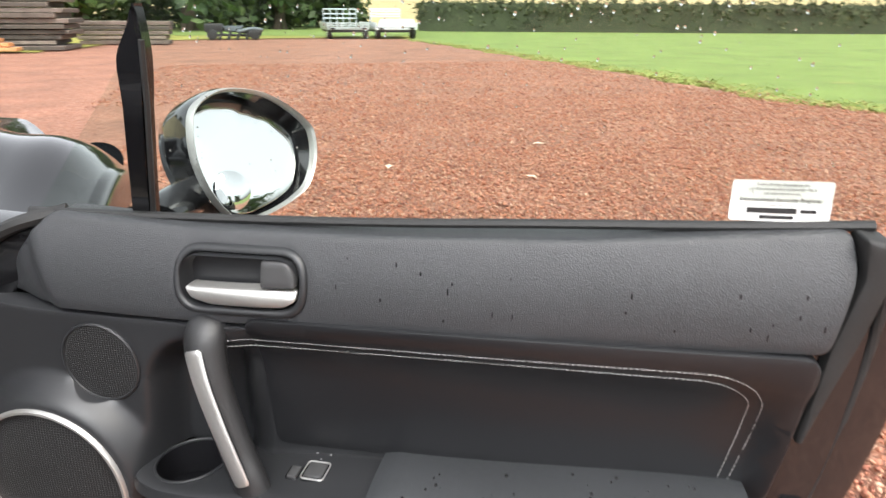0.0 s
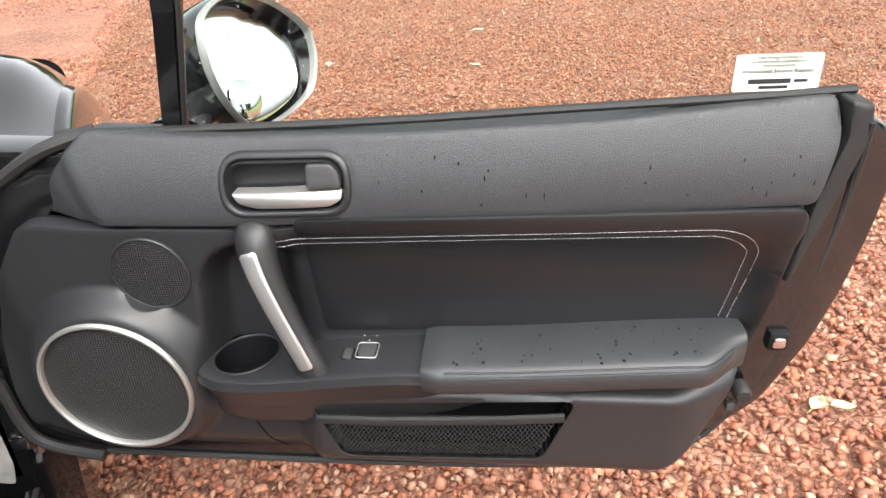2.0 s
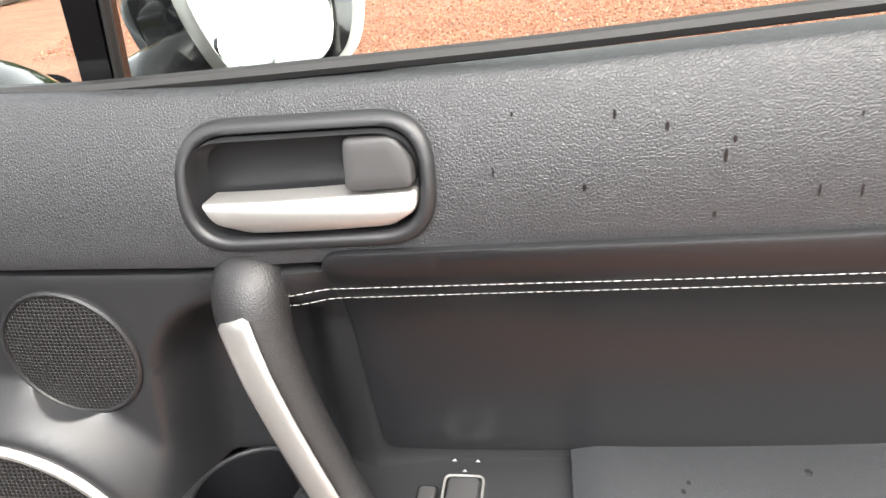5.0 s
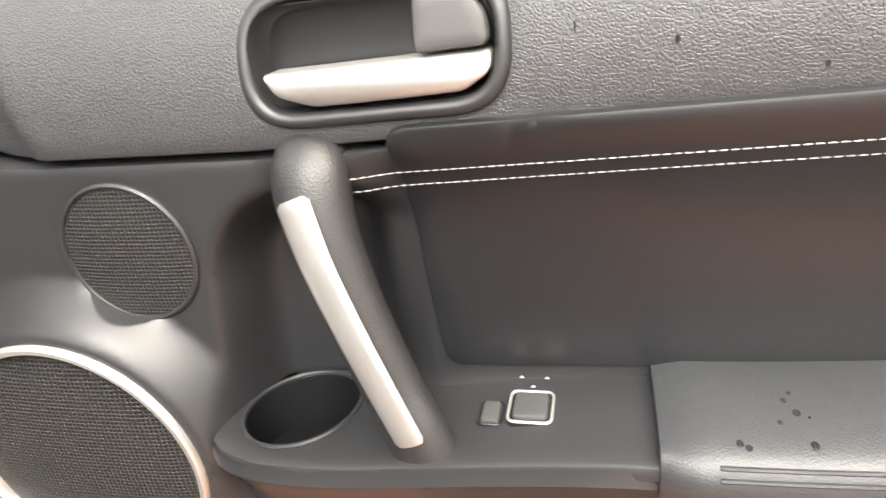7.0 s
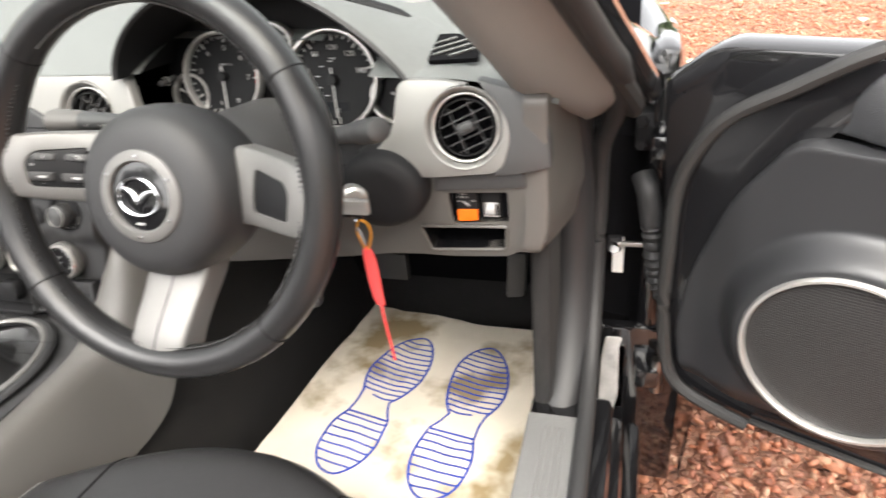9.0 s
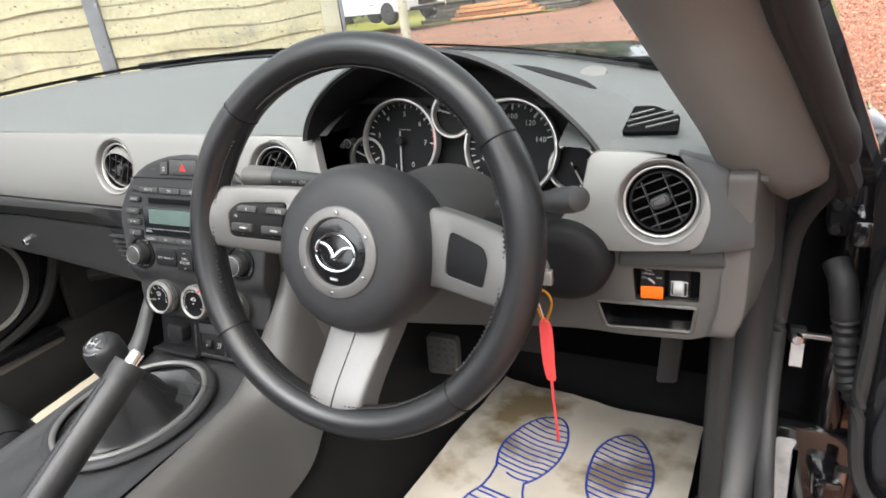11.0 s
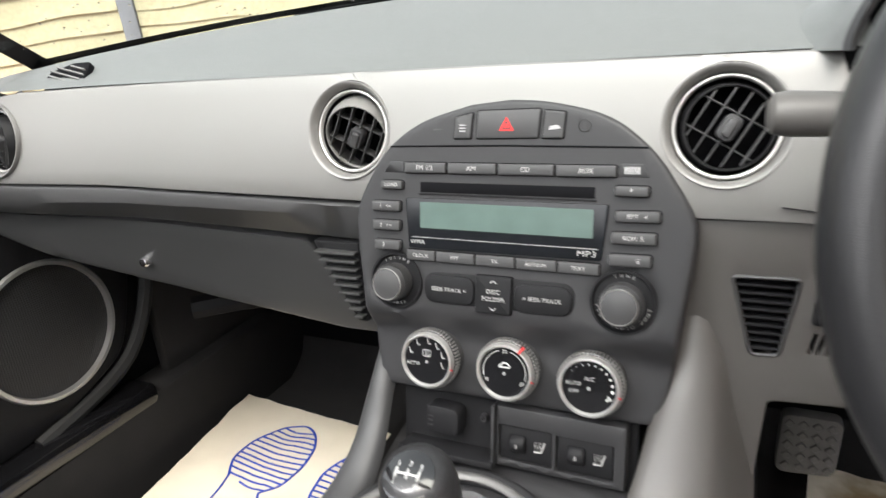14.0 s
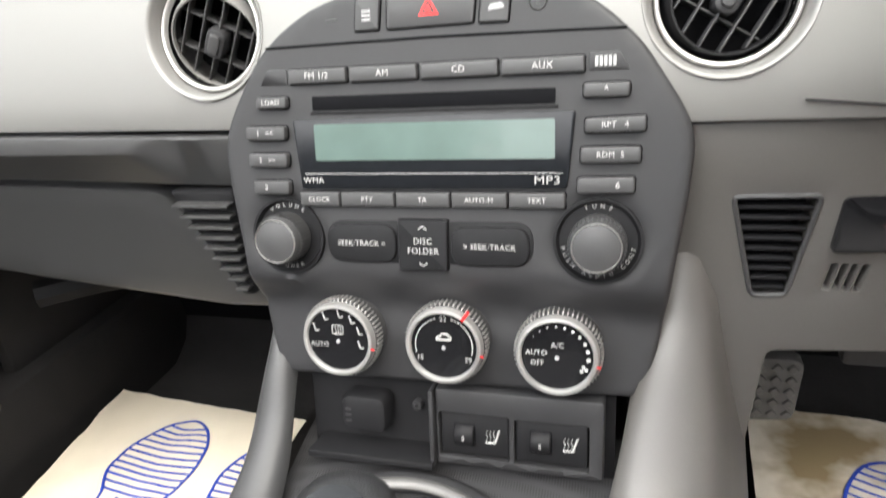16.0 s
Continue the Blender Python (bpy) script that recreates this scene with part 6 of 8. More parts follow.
# preset keys
for outline, text, tx in (([(-0.1020, -0.0010), (-0.0820, -0.0010), (-0.0820, 0.0055), (-0.1010, 0.0055)], "LOAD", 0), ([(-0.1100, -0.0190), (-0.0845, -0.0190), (-0.0840, -0.0110), (-0.1100, -0.0110)], "1   <<", 0),
                          ([(-0.1095, -0.0345), (-0.0845, -0.0345), (-0.0840, -0.0265), (-0.1095, -0.0265)], "2   >>", 0), ([(-0.1080, -0.0505), (-0.0845, -0.0505), (-0.0840, -0.0425), (-0.1080, -0.0425)], "3", -0.003),
                          ([(0.0840, -0.0005), (0.1065, -0.0005), (0.1070, 0.0065), (0.0840, 0.0065)], "^", 0), ([(0.0850, -0.0182), (0.1150, -0.0178), (0.1150, -0.0100), (0.0850, -0.0108)], "RPT   4", 0),
                          ([(0.0830, -0.0335), (0.1130, -0.0332), (0.1130, -0.0250), (0.0830, -0.0255)], "RDM  5", 0), ([(0.0815, -0.0492), (0.1105, -0.0488), (0.1105, -0.0405), (0.0815, -0.0410)], "6", 0.006)):
    button(outline, text, 0.0045, 0.0050 if len(text) < 4 else 0.0042, name="preset_button", tx=tx, r=0.002)
for x0, x1, text in ((-0.0785, -0.0535, "CLOCK"), (-0.0525, -0.0200, "PTY"), (-0.0190, 0.0125, "TA"), (0.0135, 0.0445, "AUTO-M"), (0.0455, 0.0755, "TEXT")):
    button([(x0, -0.0575), (x1, -0.0575), (x1, -0.0492), (x0, -0.0492)], text, 0.0032, 0.0040, name="function_button")

# seek bar
part("seek_surround", block(rounded([(-0.0640, -0.0915), (0.0585, -0.0900), (0.0585, -0.0655), (-0.0640, -0.0660)], 0.012, 8), 0.0006, 0.002, 0.0006), DARK, stack_)
button([(-0.0625, -0.0900), (-0.0205, -0.0905), (-0.0200, -0.0680), (-0.0625, -0.0680)], "SEEK·TRACK <", 0.0028, 0.0044, DARK, "seek_button", r=0.009)
b = button([(-0.0190, -0.0945), (0.0100, -0.0940), (0.0110, -0.0650), (-0.0185, -0.0650)], "", 0.0034, 0.0045, DARK, "folder_button")
printed("DISC", 0.0050, -0.0038, -0.0770, -0.0036, b)
printed("FOLDER", 0.0050, -0.0038, -0.0827, -0.0036, b)
for z, s in ((-0.0690, 1), (-0.0905, -1)):
    part("chevron", tube([(-0.0062, -0.0036, z - 0.0010 * s), (-0.0038, -0.0036, z + 0.0008 * s), (-0.0014, -0.0036, z - 0.0010 * s)], 0.0004, 4), LIGHT, b)
button([(0.0120, -0.0910), (0.0565, -0.0900), (0.0565, -0.0685), (0.0125, -0.0690)], "> SEEK·TRACK", 0.0028, 0.0044, DARK, "seek_button", r=0.009)


def arc_print(body, size, cx, cz, r, mid, step, y, parent, flip=False):
    for k, ch in enumerate(body):
        a = mid + step * (k - (len(body) - 1) / 2) * (-1 if flip else 1)
        q = radians(a)
        if ch != " ":
            printed(ch, size, cx + r * math.sin(q), cz + r * math.cos(q), y, parent, turn=-a + (180 if flip else 0))


for kx, kz, top, bottom in ((-0.0900, -0.0765, "VOLUME", "POWER"), (0.0925, -0.0755, "TUNE", "PUSH AUDIO CONT")):
    at = Matrix.Translation((kx, 0, kz))
    dial = part("dial_well", lathe([(0.0235, 0.003), (0.0235, -0.0008), (0.0220, -0.0008), (0.0205, 0.002), (0.0, 0.002)], 40, at), DARK, stack_, "round recess with rotary knob")
    k = part("rotary_knob", lathe([(0.0150, 0.0), (0.0145, -0.010), (0.0135, -0.0145), (0.0128, -0.0160), (0.0122, -0.0164), (0.0, -0.0166)], 40, at), MIDGREY, dial, "grey rotary knob")
    part("knob_ridge", lathe([(0.0122, -0.0160), (0.0126, -0.0170), (0.0130, -0.0160)], 40, at), SATIN, dial)
    for j in range(40):
        a = 2 * math.pi * j / 40
        part("grip_rib", brick(-0.0004, -0.0120, 0.0140, 0.0004, -0.002, 0.0152, at=at @ Matrix.Rotation(a, 4, "Y")), MIDGREY, dial)
    arc_print(top, 0.0034, kx, kz, 0.0190, 0, 13, 0.0017, dial)
    arc_print(bottom, 0.0033, kx, kz, 0.0190, 180, 11, 0.0017, dial, True)


def heater_knob(kx, kz, kind):
    at = Matrix.Translation((kx, 0.0165, kz))
    g = part("heater_dial", lathe([(0.0320, 0.002), (0.0320, -0.0010), (0.0280, -0.0012), (0.0265, 0.001), (0.0, 0.001)], 56, at), DARK, stack_, "heater dial with white ring and black centre")
    part("collar", lathe([(0.0248, 0.001), (0.0243, -0.012), (0.0232, -0.0185)], 64, at), MIDGREY, g)
    part("white_ring", lathe([(0.0234, -0.0170), (0.0232, -0.0205), (0.0224, -0.0222), (0.0208, -0.0224), (0.0198, -0.0210), (0.0198, -0.0190)], 64, at), SATIN, g, "bright silver ring")
    part("disc", lathe([(0.0, -0.0200), (0.0199, -0.0200)], 48, at), PIANO, g)
    for j in range(56):
        a = 2 * math.pi * j / 56
        part("grip_rib", brick(-0.00035, -0.0165, 0.0235, 0.00035, -0.009, 0.0251, at=at @ Matrix.Rotation(a, 4, "Y")), SATIN, g)
    y = -0.0038
    part("lamp", lathe([(0, -0.0209), (0.0011, -0.0205), (0.0013, -0.0198)], 12, Matrix.Translation((kx, 0.016, kz - 0.001))), DIM, g)
    if kind == "mode":
        printed("AUTO", 0.0042, kx - 0.0125, kz - 0.0035, y, g)
        for j, a in enumerate((-68, -30, 8, 40, 72, 105)):
            q = radians(a)
            x, z = kx + 0.0152 * math.sin(q), kz + 0.0152 * math.cos(q) + 0.0005
            part("seat_mark", tube([(x - 0.0014, y, z + 0.0020), (x - 0.0004, y, z - 0.0012), (x + 0.0018, y, z - 0.0008)], 0.0005, 4), LIGHT, g)
            part("dot_mark", lathe([(0, y - 0.0002), (0.0007, y - 0.0001)], 8, Matrix.Translation((x - 0.0016, 0, z + 0.0030))), LIGHT, g)
        fr = part("screen_mark", tube([(x, y, z) for x, z in box2(kx - 0.0035, kz + 0.0038, kx + 0.0035, kz + 0.0090, 0.001)], 0.0004, 4, True), LIGHT, g)
        for dx in (-0.0016, 0, 0.0016):
            part("wave_mark", tube([(kx + dx, y, kz + 0.003), (kx + dx + 0.0006, y, kz + 0.0055), (kx + dx, y, kz + 0.008)], 0.0003, 4), LIGHT, g)
        arc_print("OPEN MODE", 0.0034, kx, kz, 0.0300, -12, 7.5, 0.0146, g)
        part("arc_line", tube([(kx + 0.0300 * math.sin(radians(a)), 0.0145, kz + 0.0300 * math.cos(radians(a))) for a in range(24, 50, 4)], 0.0003, 4), LIGHT, g)
    elif kind == "temp":
        for body, a in (("15", -118), ("22", 0), ("29", 118)):
            q = radians(a)
            printed(body, 0.0042, kx + 0.0165 * math.sin(q), kz + 0.0165 * math.cos(q), y, g)
        for s in (-1, 1):
            for a in range(18, 108, 7):
                q = radians(a * s)
                part("scale_mark", brick(-0.0008, y - 0.0001, -0.0003, 0.0008, y + 0.0003, 0.0003, at=Matrix.Translation((kx + 0.0172 * math.sin(q), 0, kz + 0.0172 * math.cos(q))) @ Matrix.Rotation(q, 4, "Y")), LIGHT, g)
        part("car_mark", tube([(kx + dx, y, kz + dz) for dx, dz in ((-0.0045, 0.004), (-0.004, 0.0055), (-0.002, 0.006), (-0.001, 0.0075), (0.002, 0.0075), (0.0035, 0.006), (0.0045, 0.0055), (0.0045, 0.004))], 0.0006, 4, True), LIGHT, g)
        part("red_mark", brick(-0.0010, -0.0232, 0.0205, 0.0010, -0.018, 0.0262, 0.0004, at=at @ Matrix.Rotation(radians(35), 4, "Y")), RED, g)
    else:
        printed("A/C", 0.0042, kx + 0.0002, kz + 0.0062, y, g)
        printed("AUTO", 0.0042, kx - 0.0115, kz + 0.0015, y, g)
        printed("OFF", 0.0042, kx - 0.0110, kz - 0.0045, y, g)
        for j, a in enumerate(range(-50, 110, 16)):
            q = radians(a)
            part("fan_step", lathe([(0, y - 0.0002), (0.0004 + 0.0001 * j, y - 0.0001)], 8, Matrix.Translation((kx + 0.0172 * math.sin(q), 0, kz + 0.0172 * math.cos(q)))), LIGHT, g)
        for dx, dz in ((0.0145, -0.0055), (0.0160, -0.0070), (0.0135, -0.0078)):
            part("fan_mark", lathe([(0, y - 0.0002), (0.0011, y - 0.0001)], 8, Matrix.Translation((kx + dx, 0, kz + dz))), LIGHT, g)
    part("index", brick(-0.0004, -0.0230, 0.0222, 0.0004, -0.022, 0.0245, at=at @ Matrix.Rotation(radians(100), 4, "Y")), RED, g)


for (kx, kz), kind in zip(KNOBS, ("mode", "temp", "fan")):
    heater_knob(kx, kz, kind)

# ledge under the heater: socket niche and heated-seat switches
part("ledge_back", brick(-0.098, 0.030, -0.250, 0.104, 0.036, -0.170), DARK, stack_)
part("niche_floor", brick(-0.092, 0.004, -0.2265, -0.006, 0.034, -0.2215, 0.001), DARK, stack_)
part("niche_wall", brick(-0.0085, 0.008, -0.226, -0.0055, 0.034, -0.174, 0.001), PLASTIC, stack_)
part("switch_frame", sheet(box2(-0.0055, -0.2250, 0.098, -0.1735, 0.003), lambda x, z: -0.012, [box2(-0.0030, -0.2190, 0.0415, -0.1890, 0.002), box2(0.0445, -0.2200, 0.0895, -0.1900, 0.002)], 0.02, 0.02, 0.002, 0.0006), PLASTIC, stack_)
cap = part("socket_cap", block(rounded([(-0.0705, -0.2085), (-0.0385, -0.2100), (-0.0385, -0.1845), (-0.0700, -0.1835)], 0.0075), -0.012, 0.012, 0.004), DARK, stack_, "black power socket cap")
for k in range(3):
    part("print_bar", block(box2(-0.0665, -0.194 - 0.004 * k, -0.0625, -0.193 - 0.004 * k), -0.0116, 0.0004, 0.0), PLASTIC, cap)
part("aux_jack", lathe([(0.0012, 0.026), (0.0016, 0.0245), (0.0030, 0.0245), (0.0034, 0.026), (0.0034, 0.03)], 20, Matrix.Translation((-0.0215, 0, -0.1935))), PLASTIC, stack_)
for x0 in (-0.0020, 0.0455):
    s = part("seat_heat_switch", block(box2(x0, -0.2180, x0 + 0.0430, -0.1900, 0.0015), -0.014, 0.01, 0.0008), DARK, stack_, "heated seat switch with thumbwheel")
    part("wheel_slot", block(box2(x0 + 0.0085, -0.2115, x0 + 0.0220, -0.1965, 0.001), -0.0138, 0.001, 0.0), CAVITY, s)
    w = part("thumbwheel", lathe([(0, -0.0060), (0.0070, -0.0060), (0.0078, -0.005), (0.0078, 0.005), (0.0070, 0.0060), (0, 0.0060)], 24, Matrix.Translation((x0 + 0.0152, 0.0165, -0.204)) @ Matrix.Rotation(radians(90), 4, "Z")), DARK, s)
    printed("5", 0.0045, x0 + 0.0152, -0.2042, 0.0084, s)
    for j in range(3):
        part("heat_mark", tube([(x0 + 0.0290 + 0.0022 * j, 0.0137, -0.2065), (x0 + 0.0298 + 0.0022 * j, 0.0137, -0.2040), (x0 + 0.0288 + 0.0022 * j, 0.0137, -0.2020), (x0 + 0.0297 + 0.0022 * j, 0.0137, -0.1995)], 0.0004, 4), LIGHT, s)
    part("seat_mark", tube([(x0 + 0.0285, 0.0137, -0.2080), (x0 + 0.0345, 0.0137, -0.2078), (x0 + 0.0372, 0.0137, -0.1990)], 0.0007, 4), LIGHT, s)


# ---- steering wheel: its own plane, -y towards the driver ----
WHEEL = CAR @ Matrix.Translation((0.3737, 0.582, 0.842)) @ Matrix.Rotation(radians(-17), 4, "X") @ Matrix.Rotation(radians(5), 4, "Y")
wheel = thing("steering_wheel", "black leather three-spoke steering wheel with silver spokes", "steering wheel", WHEEL)
bm = bmesh.new()
rows = []
for i in range(96):
    a = 2 * math.pi * i / 96
    c, s = math.cos(a), math.sin(a)
    grip = 1 + 0.10 * math.exp(-((math.degrees(a) % 180 - 22) / 14) ** 2) * (1 if s > 0 else 0) + 0.10 * math.exp(-((math.degrees(a) % 180 - 158) / 14) ** 2) * (1 if s > 0 else 0)
    ring = []
    for j in range(16):
        b = 2 * math.pi * j / 16
        rr = 0.1665 + 0.0155 * math.cos(b) * grip
        ring.append((rr * c, 0.0185 * math.sin(b) * grip - 0.001, rr * s))
    rows.append(ring)
rows.append(rows[0])
loft(rows, True, False, bm)
bmesh.ops.remove_doubles(bm, verts=bm.verts, dist=1e-5)
bmesh.ops.recalc_face_normals(bm, faces=bm.faces)
rim = part("rim", bm, RIMHIDE, wheel, "black leather rim", 70)
for a in (38, 142, 222, 318):
    q = radians(a)
    part("rim_seam", tube([((0.1665 + 0.0160 * math.cos(b)) * math.cos(q), 0.0190 * math.sin(b) - 0.001, (0.1665 + 0.0160 * math.cos(b)) * math.sin(q)) for b in [2 * math.pi * j / 20 for j in range(20)]], 0.0008, 4, True), DARK, rim)
bm = bmesh.new()
for lo, hi in ((44, 136), (150, 216), (228, 312), (324, 390)):
    line = [((0.1515) * math.cos(radians(a)), -0.008, (0.1515) * math.sin(radians(a))) for a in np.arange(lo, hi, 0.8)]
    n = 0
    for p, q in zip(line, line[1:]):
        n += 1
        d = 0.0022 if n % 2 else -0.0022
        u = Vector((-p[0], 0, -p[2])).normalized()
        tube([Vector(p) - u * d * 0.3 + Vector((0, d, 0)), Vector(q) + u * d * 0.3 - Vector((0, d, 0))], 0.0008, 4, into=bm)
tagged(part("rim_stitching", bm, THREAD, rim), kind="stuff")

# hub
HUB = Matrix.Translation((-0.006, 0.003, -0.011))
bm = lathe([(0.0, -0.010), (0.043, -0.0100), (0.056, -0.0085), (0.067, -0.0045), (0.0740, 0.0030), (0.0780, 0.0130), (0.0800, 0.0300), (0.0795, 0.050), (0.076, 0.068), (0.068, 0.085)], 64)
bmesh.ops.transform(bm, matrix=HUB, verts=bm.verts)
hub = part("hub_cover", bm, PLASTIC, wheel, "round black airbag cover")


def hub_part(name, bm, mat, parent, label=""):
    bmesh.ops.transform(bm, matrix=HUB, verts=bm.verts)
    return part(name, bm, mat, parent, label)


hub_part("badge_ring", lathe([(0.0305, -0.008), (0.0308, -0.0125), (0.0322, -0.0142), (0.0390, -0.0138), (0.0412, -0.0122), (0.0418, -0.009)], 64), SPOKE, hub, "satin ring with small screws")
for k in range(6):
    a = radians(90 + 60 * k + 2)
    s = hub_part("screw", lathe([(0, -0.0160), (0.0014, -0.0158), (0.0019, -0.0148), (0.0019, -0.012)], 14, Matrix.Translation((0.0358 * math.cos(a), 0, 0.0358 * math.sin(a)))), CHROME, hub)
hub_part("badge_disc", lathe([(0, -0.0124), (0.018, -0.0120), (0.0306, -0.0105)], 48), PIANO, hub, "gloss black badge disc")
oval = [(0.0205 * math.cos(a) * (1 - 0.05 * math.sin(a)), -0.0138, 0.0165 * math.sin(a)) for a in [2 * math.pi * j / 48 for j in range(48)]]
bd = hub_part("badge", tube(oval, 0.0014, 8, True), CHROME, hub, "chrome oval badge with winged emblem")
wing_ = [(-0.0188, -0.0142, 0.0066), (-0.0135, -0.0144, 0.0062), (-0.0085, -0.0146, 0.0046), (-0.0040, -0.0148, 0.0006), (0.0, -0.0150, -0.0042), (0.0040, -0.0148, 0.0006), (0.0085, -0.0146, 0.0046), (0.0135, -0.0144, 0.0062), (0.0188, -0.0142, 0.0066)]
wing_ = curve(wing_, 4, False)
hub_part("badge_wing", tube(wing_, [0.0007 + 0.0017 * math.sin(math.pi * i / (len(wing_) - 1)) ** 0.8 for i in range(len(wing_))], 8, flat=0.5, up=(0, 1, 0)), CHROME, bd)
hub_part("emboss", brick(-0.004, -0.0128, -0.0255, 0.004, -0.0115, -0.0235, 0.0005), DIM, hub)
hub_part("airbag_mark", tube([(x, -0.0025 - 0.0, z) for x, z in box2(-0.011, -0.0625, 0.011, -0.0555, 0.001)], 0.0005, 4, True), DARK, hub)


def spoke_height(x, z):
    return -0.026 + 0.040 * smooth(0.060, 0.168, abs(x)) - 0.008 * (z / 0.036) ** 2


for sx in (1, -1):
    frame_line = rounded([(sx * 0.060, -0.034), (sx * 0.125, -0.031), (sx * 0.156, -0.029), (sx * 0.1645, -0.021), (sx * 0.1635, 0.019), (sx * 0.155, 0.029), (sx * 0.125, 0.033), (sx * 0.060, 0.038)], 0.006)
    window_line = rounded([(sx * 0.0885, -0.018), (sx * 0.134, -0.0175), (sx * 0.1365, 0.006), (sx * 0.129, 0.016), (sx * 0.0885, 0.021)], 0.005)
    if sx < 0:
        frame_line, window_line = frame_line[::-1], window_line[::-1]
    sp = part("side_spoke", sheet(frame_line, spoke_height, [window_line], 0.008, 0.022, 0.003, 0.001), SPOKE, wheel, "silver side spoke")
    part("spoke_fill", sheet(rounded([(sx * 0.074, -0.020), (sx * 0.1385, -0.0195), (sx * 0.139, 0.018), (sx * 0.074, 0.023)][:: sx], 0.004), lambda x, z: spoke_height(x, z) - 0.0025, (), 0.01, 0.006, 0.001), DARK, sp)
    part("spoke_back", brick(min(sx * 0.06, sx * 0.158), 0.030, -0.026, max(sx * 0.06, sx * 0.140), 0.046, 0.030, 0.008), DARK, sp)
    if sx < 0:
        pad = part("switch_panel", sheet(rounded([(-0.1335, -0.0170), (-0.0895, -0.0175), (-0.0895, 0.0205), (-0.1285, 0.0155), (-0.136, 0.006)], 0.005), lambda x, z: spoke_height(x, z) + 0.0005, (), 0.01, 0.004, 0.001), DARK, sp, "black audio switch panel")
        for x0, z0, x1, z1, body in ((-0.128, 0.0080, -0.112, 0.0145, "x"), (-0.104, 0.0085, -0.086, 0.0150, "MODE"), (-0.132, -0.0115, -0.114, -0.0030, ""), (-0.107, -0.0120, -0.088, -0.0035, "")):
            b = part("button", sheet(box2(x0, z0, x1, z1, 0.002), lambda x, z: spoke_height(x, z) + 0.003, (), 0.02, 0.004, 0.001), MIDGREY, pad)
            y = -spoke_height((x0 + x1) / 2, z0) - 0.0031
            if body:
                printed(body, 0.0046, (x0 + x1) / 2, (z0 + z1) / 2, y, b)
            else:
                part("rocker_bar", brick(x0 + 0.002, y - 0.0012, (z0 + z1) / 2 - 0.001, x1 - 0.002, y + 0.001, (z0 + z1) / 2 + 0.001, 0.0005), DIM, b)
                printed("+", 0.004, (x0 + x1) / 2, z1 + 0.0022, y + 0.003, b)
                printed("-", 0.004, (x0 + x1) / 2, z0 - 0.0022, y + 0.003, b)
        printed("VOL", 0.0035, -0.130, 0.0035, -spoke_height(-0.130, 0) - 0.0008, pad)
low_ = rounded([(-0.030, -0.070), (0.038, -0.070), (0.034, -0.110), (0.032, -0.164), (-0.024, -0.164), (-0.026, -0.110)], 0.004)
sp = part("lower_spoke", sheet(low_[::-1], lambda x, z: -0.030 + 0.006 * math.cos(min(1.5, abs(x - 0.004) / 0.04 * 1.4)) + 0.036 * smooth(-0.070, -0.160, z), (), 0.008, 0.030, 0.004), SPOKE, wheel, "silver lower spoke with centre groove")
part("groove", tube([(0.004, 0.0238 - 0.036 * smooth(-0.070, -0.160, z), z) for z in (-0.090, -0.10, -0.11, -0.12, -0.13, -0.14, -0.15, -0.157)], 0.0006, 4), DARK, sp)
part("spoke_back", brick(-0.020, 0.030, -0.145, 0.028, 0.046, -0.07, 0.008), DARK, sp)
for a in (0, 180, 270):
    q = Matrix.Rotation(radians(-a), 4, "Y")
    part("spoke_root", brick(0.150, -0.010, -0.030, 0.162, 0.010, 0.033, 0.004, at=q), HIDE, wheel)

# column, stalks and ignition
column = thing("steering_column", "grey steering column shroud with stalks", "steering column", CAR)
rings = []
for y, w, h, z in ((0.645, 0.050, 0.045, 0.815), (0.66, 0.062, 0.054, 0.812), (0.72, 0.072, 0.062, 0.800), (0.80, 0.080, 0.066, 0.785)):
    rings.append([(0.374 + w * math.cos(a) * (1.0 if abs(math.cos(a)) < 0.9 else 0.97), y, z + h * math.sin(a)) for a in [2 * math.pi * j / 28 for j in range(28)]])
part("shroud", loft(rings), MIDGREY, column, "dark grey column shroud")
ig = part("ignition_surround", loft([[(0.530 + r * 0.050 * math.cos(a), y, 0.776 + r * 0.042 * math.sin(a)) for a in [2 * math.pi * j / 32 for j in range(32)]] for y, r in ((0.706, 0.0), (0.706, 0.55), (0.709, 0.85), (0.716, 0.98), (0.73, 1.0), (0.76, 1.0))], True, False), DARK, column, "rounded black ignition surround")
part("surround_arm", brick(0.42, 0.712, 0.738, 0.545, 0.76, 0.812, 0.02), DARK, column)
part("lock_barrel", lathe([(0, -0.006), (0.011, -0.006), (0.014, -0.003), (0.014, 0.01)], 28, Matrix.Translation((0.508, 0.700, 0.776)) @ Matrix.Rotation(radians(25), 4, "Z")), SATIN, column)
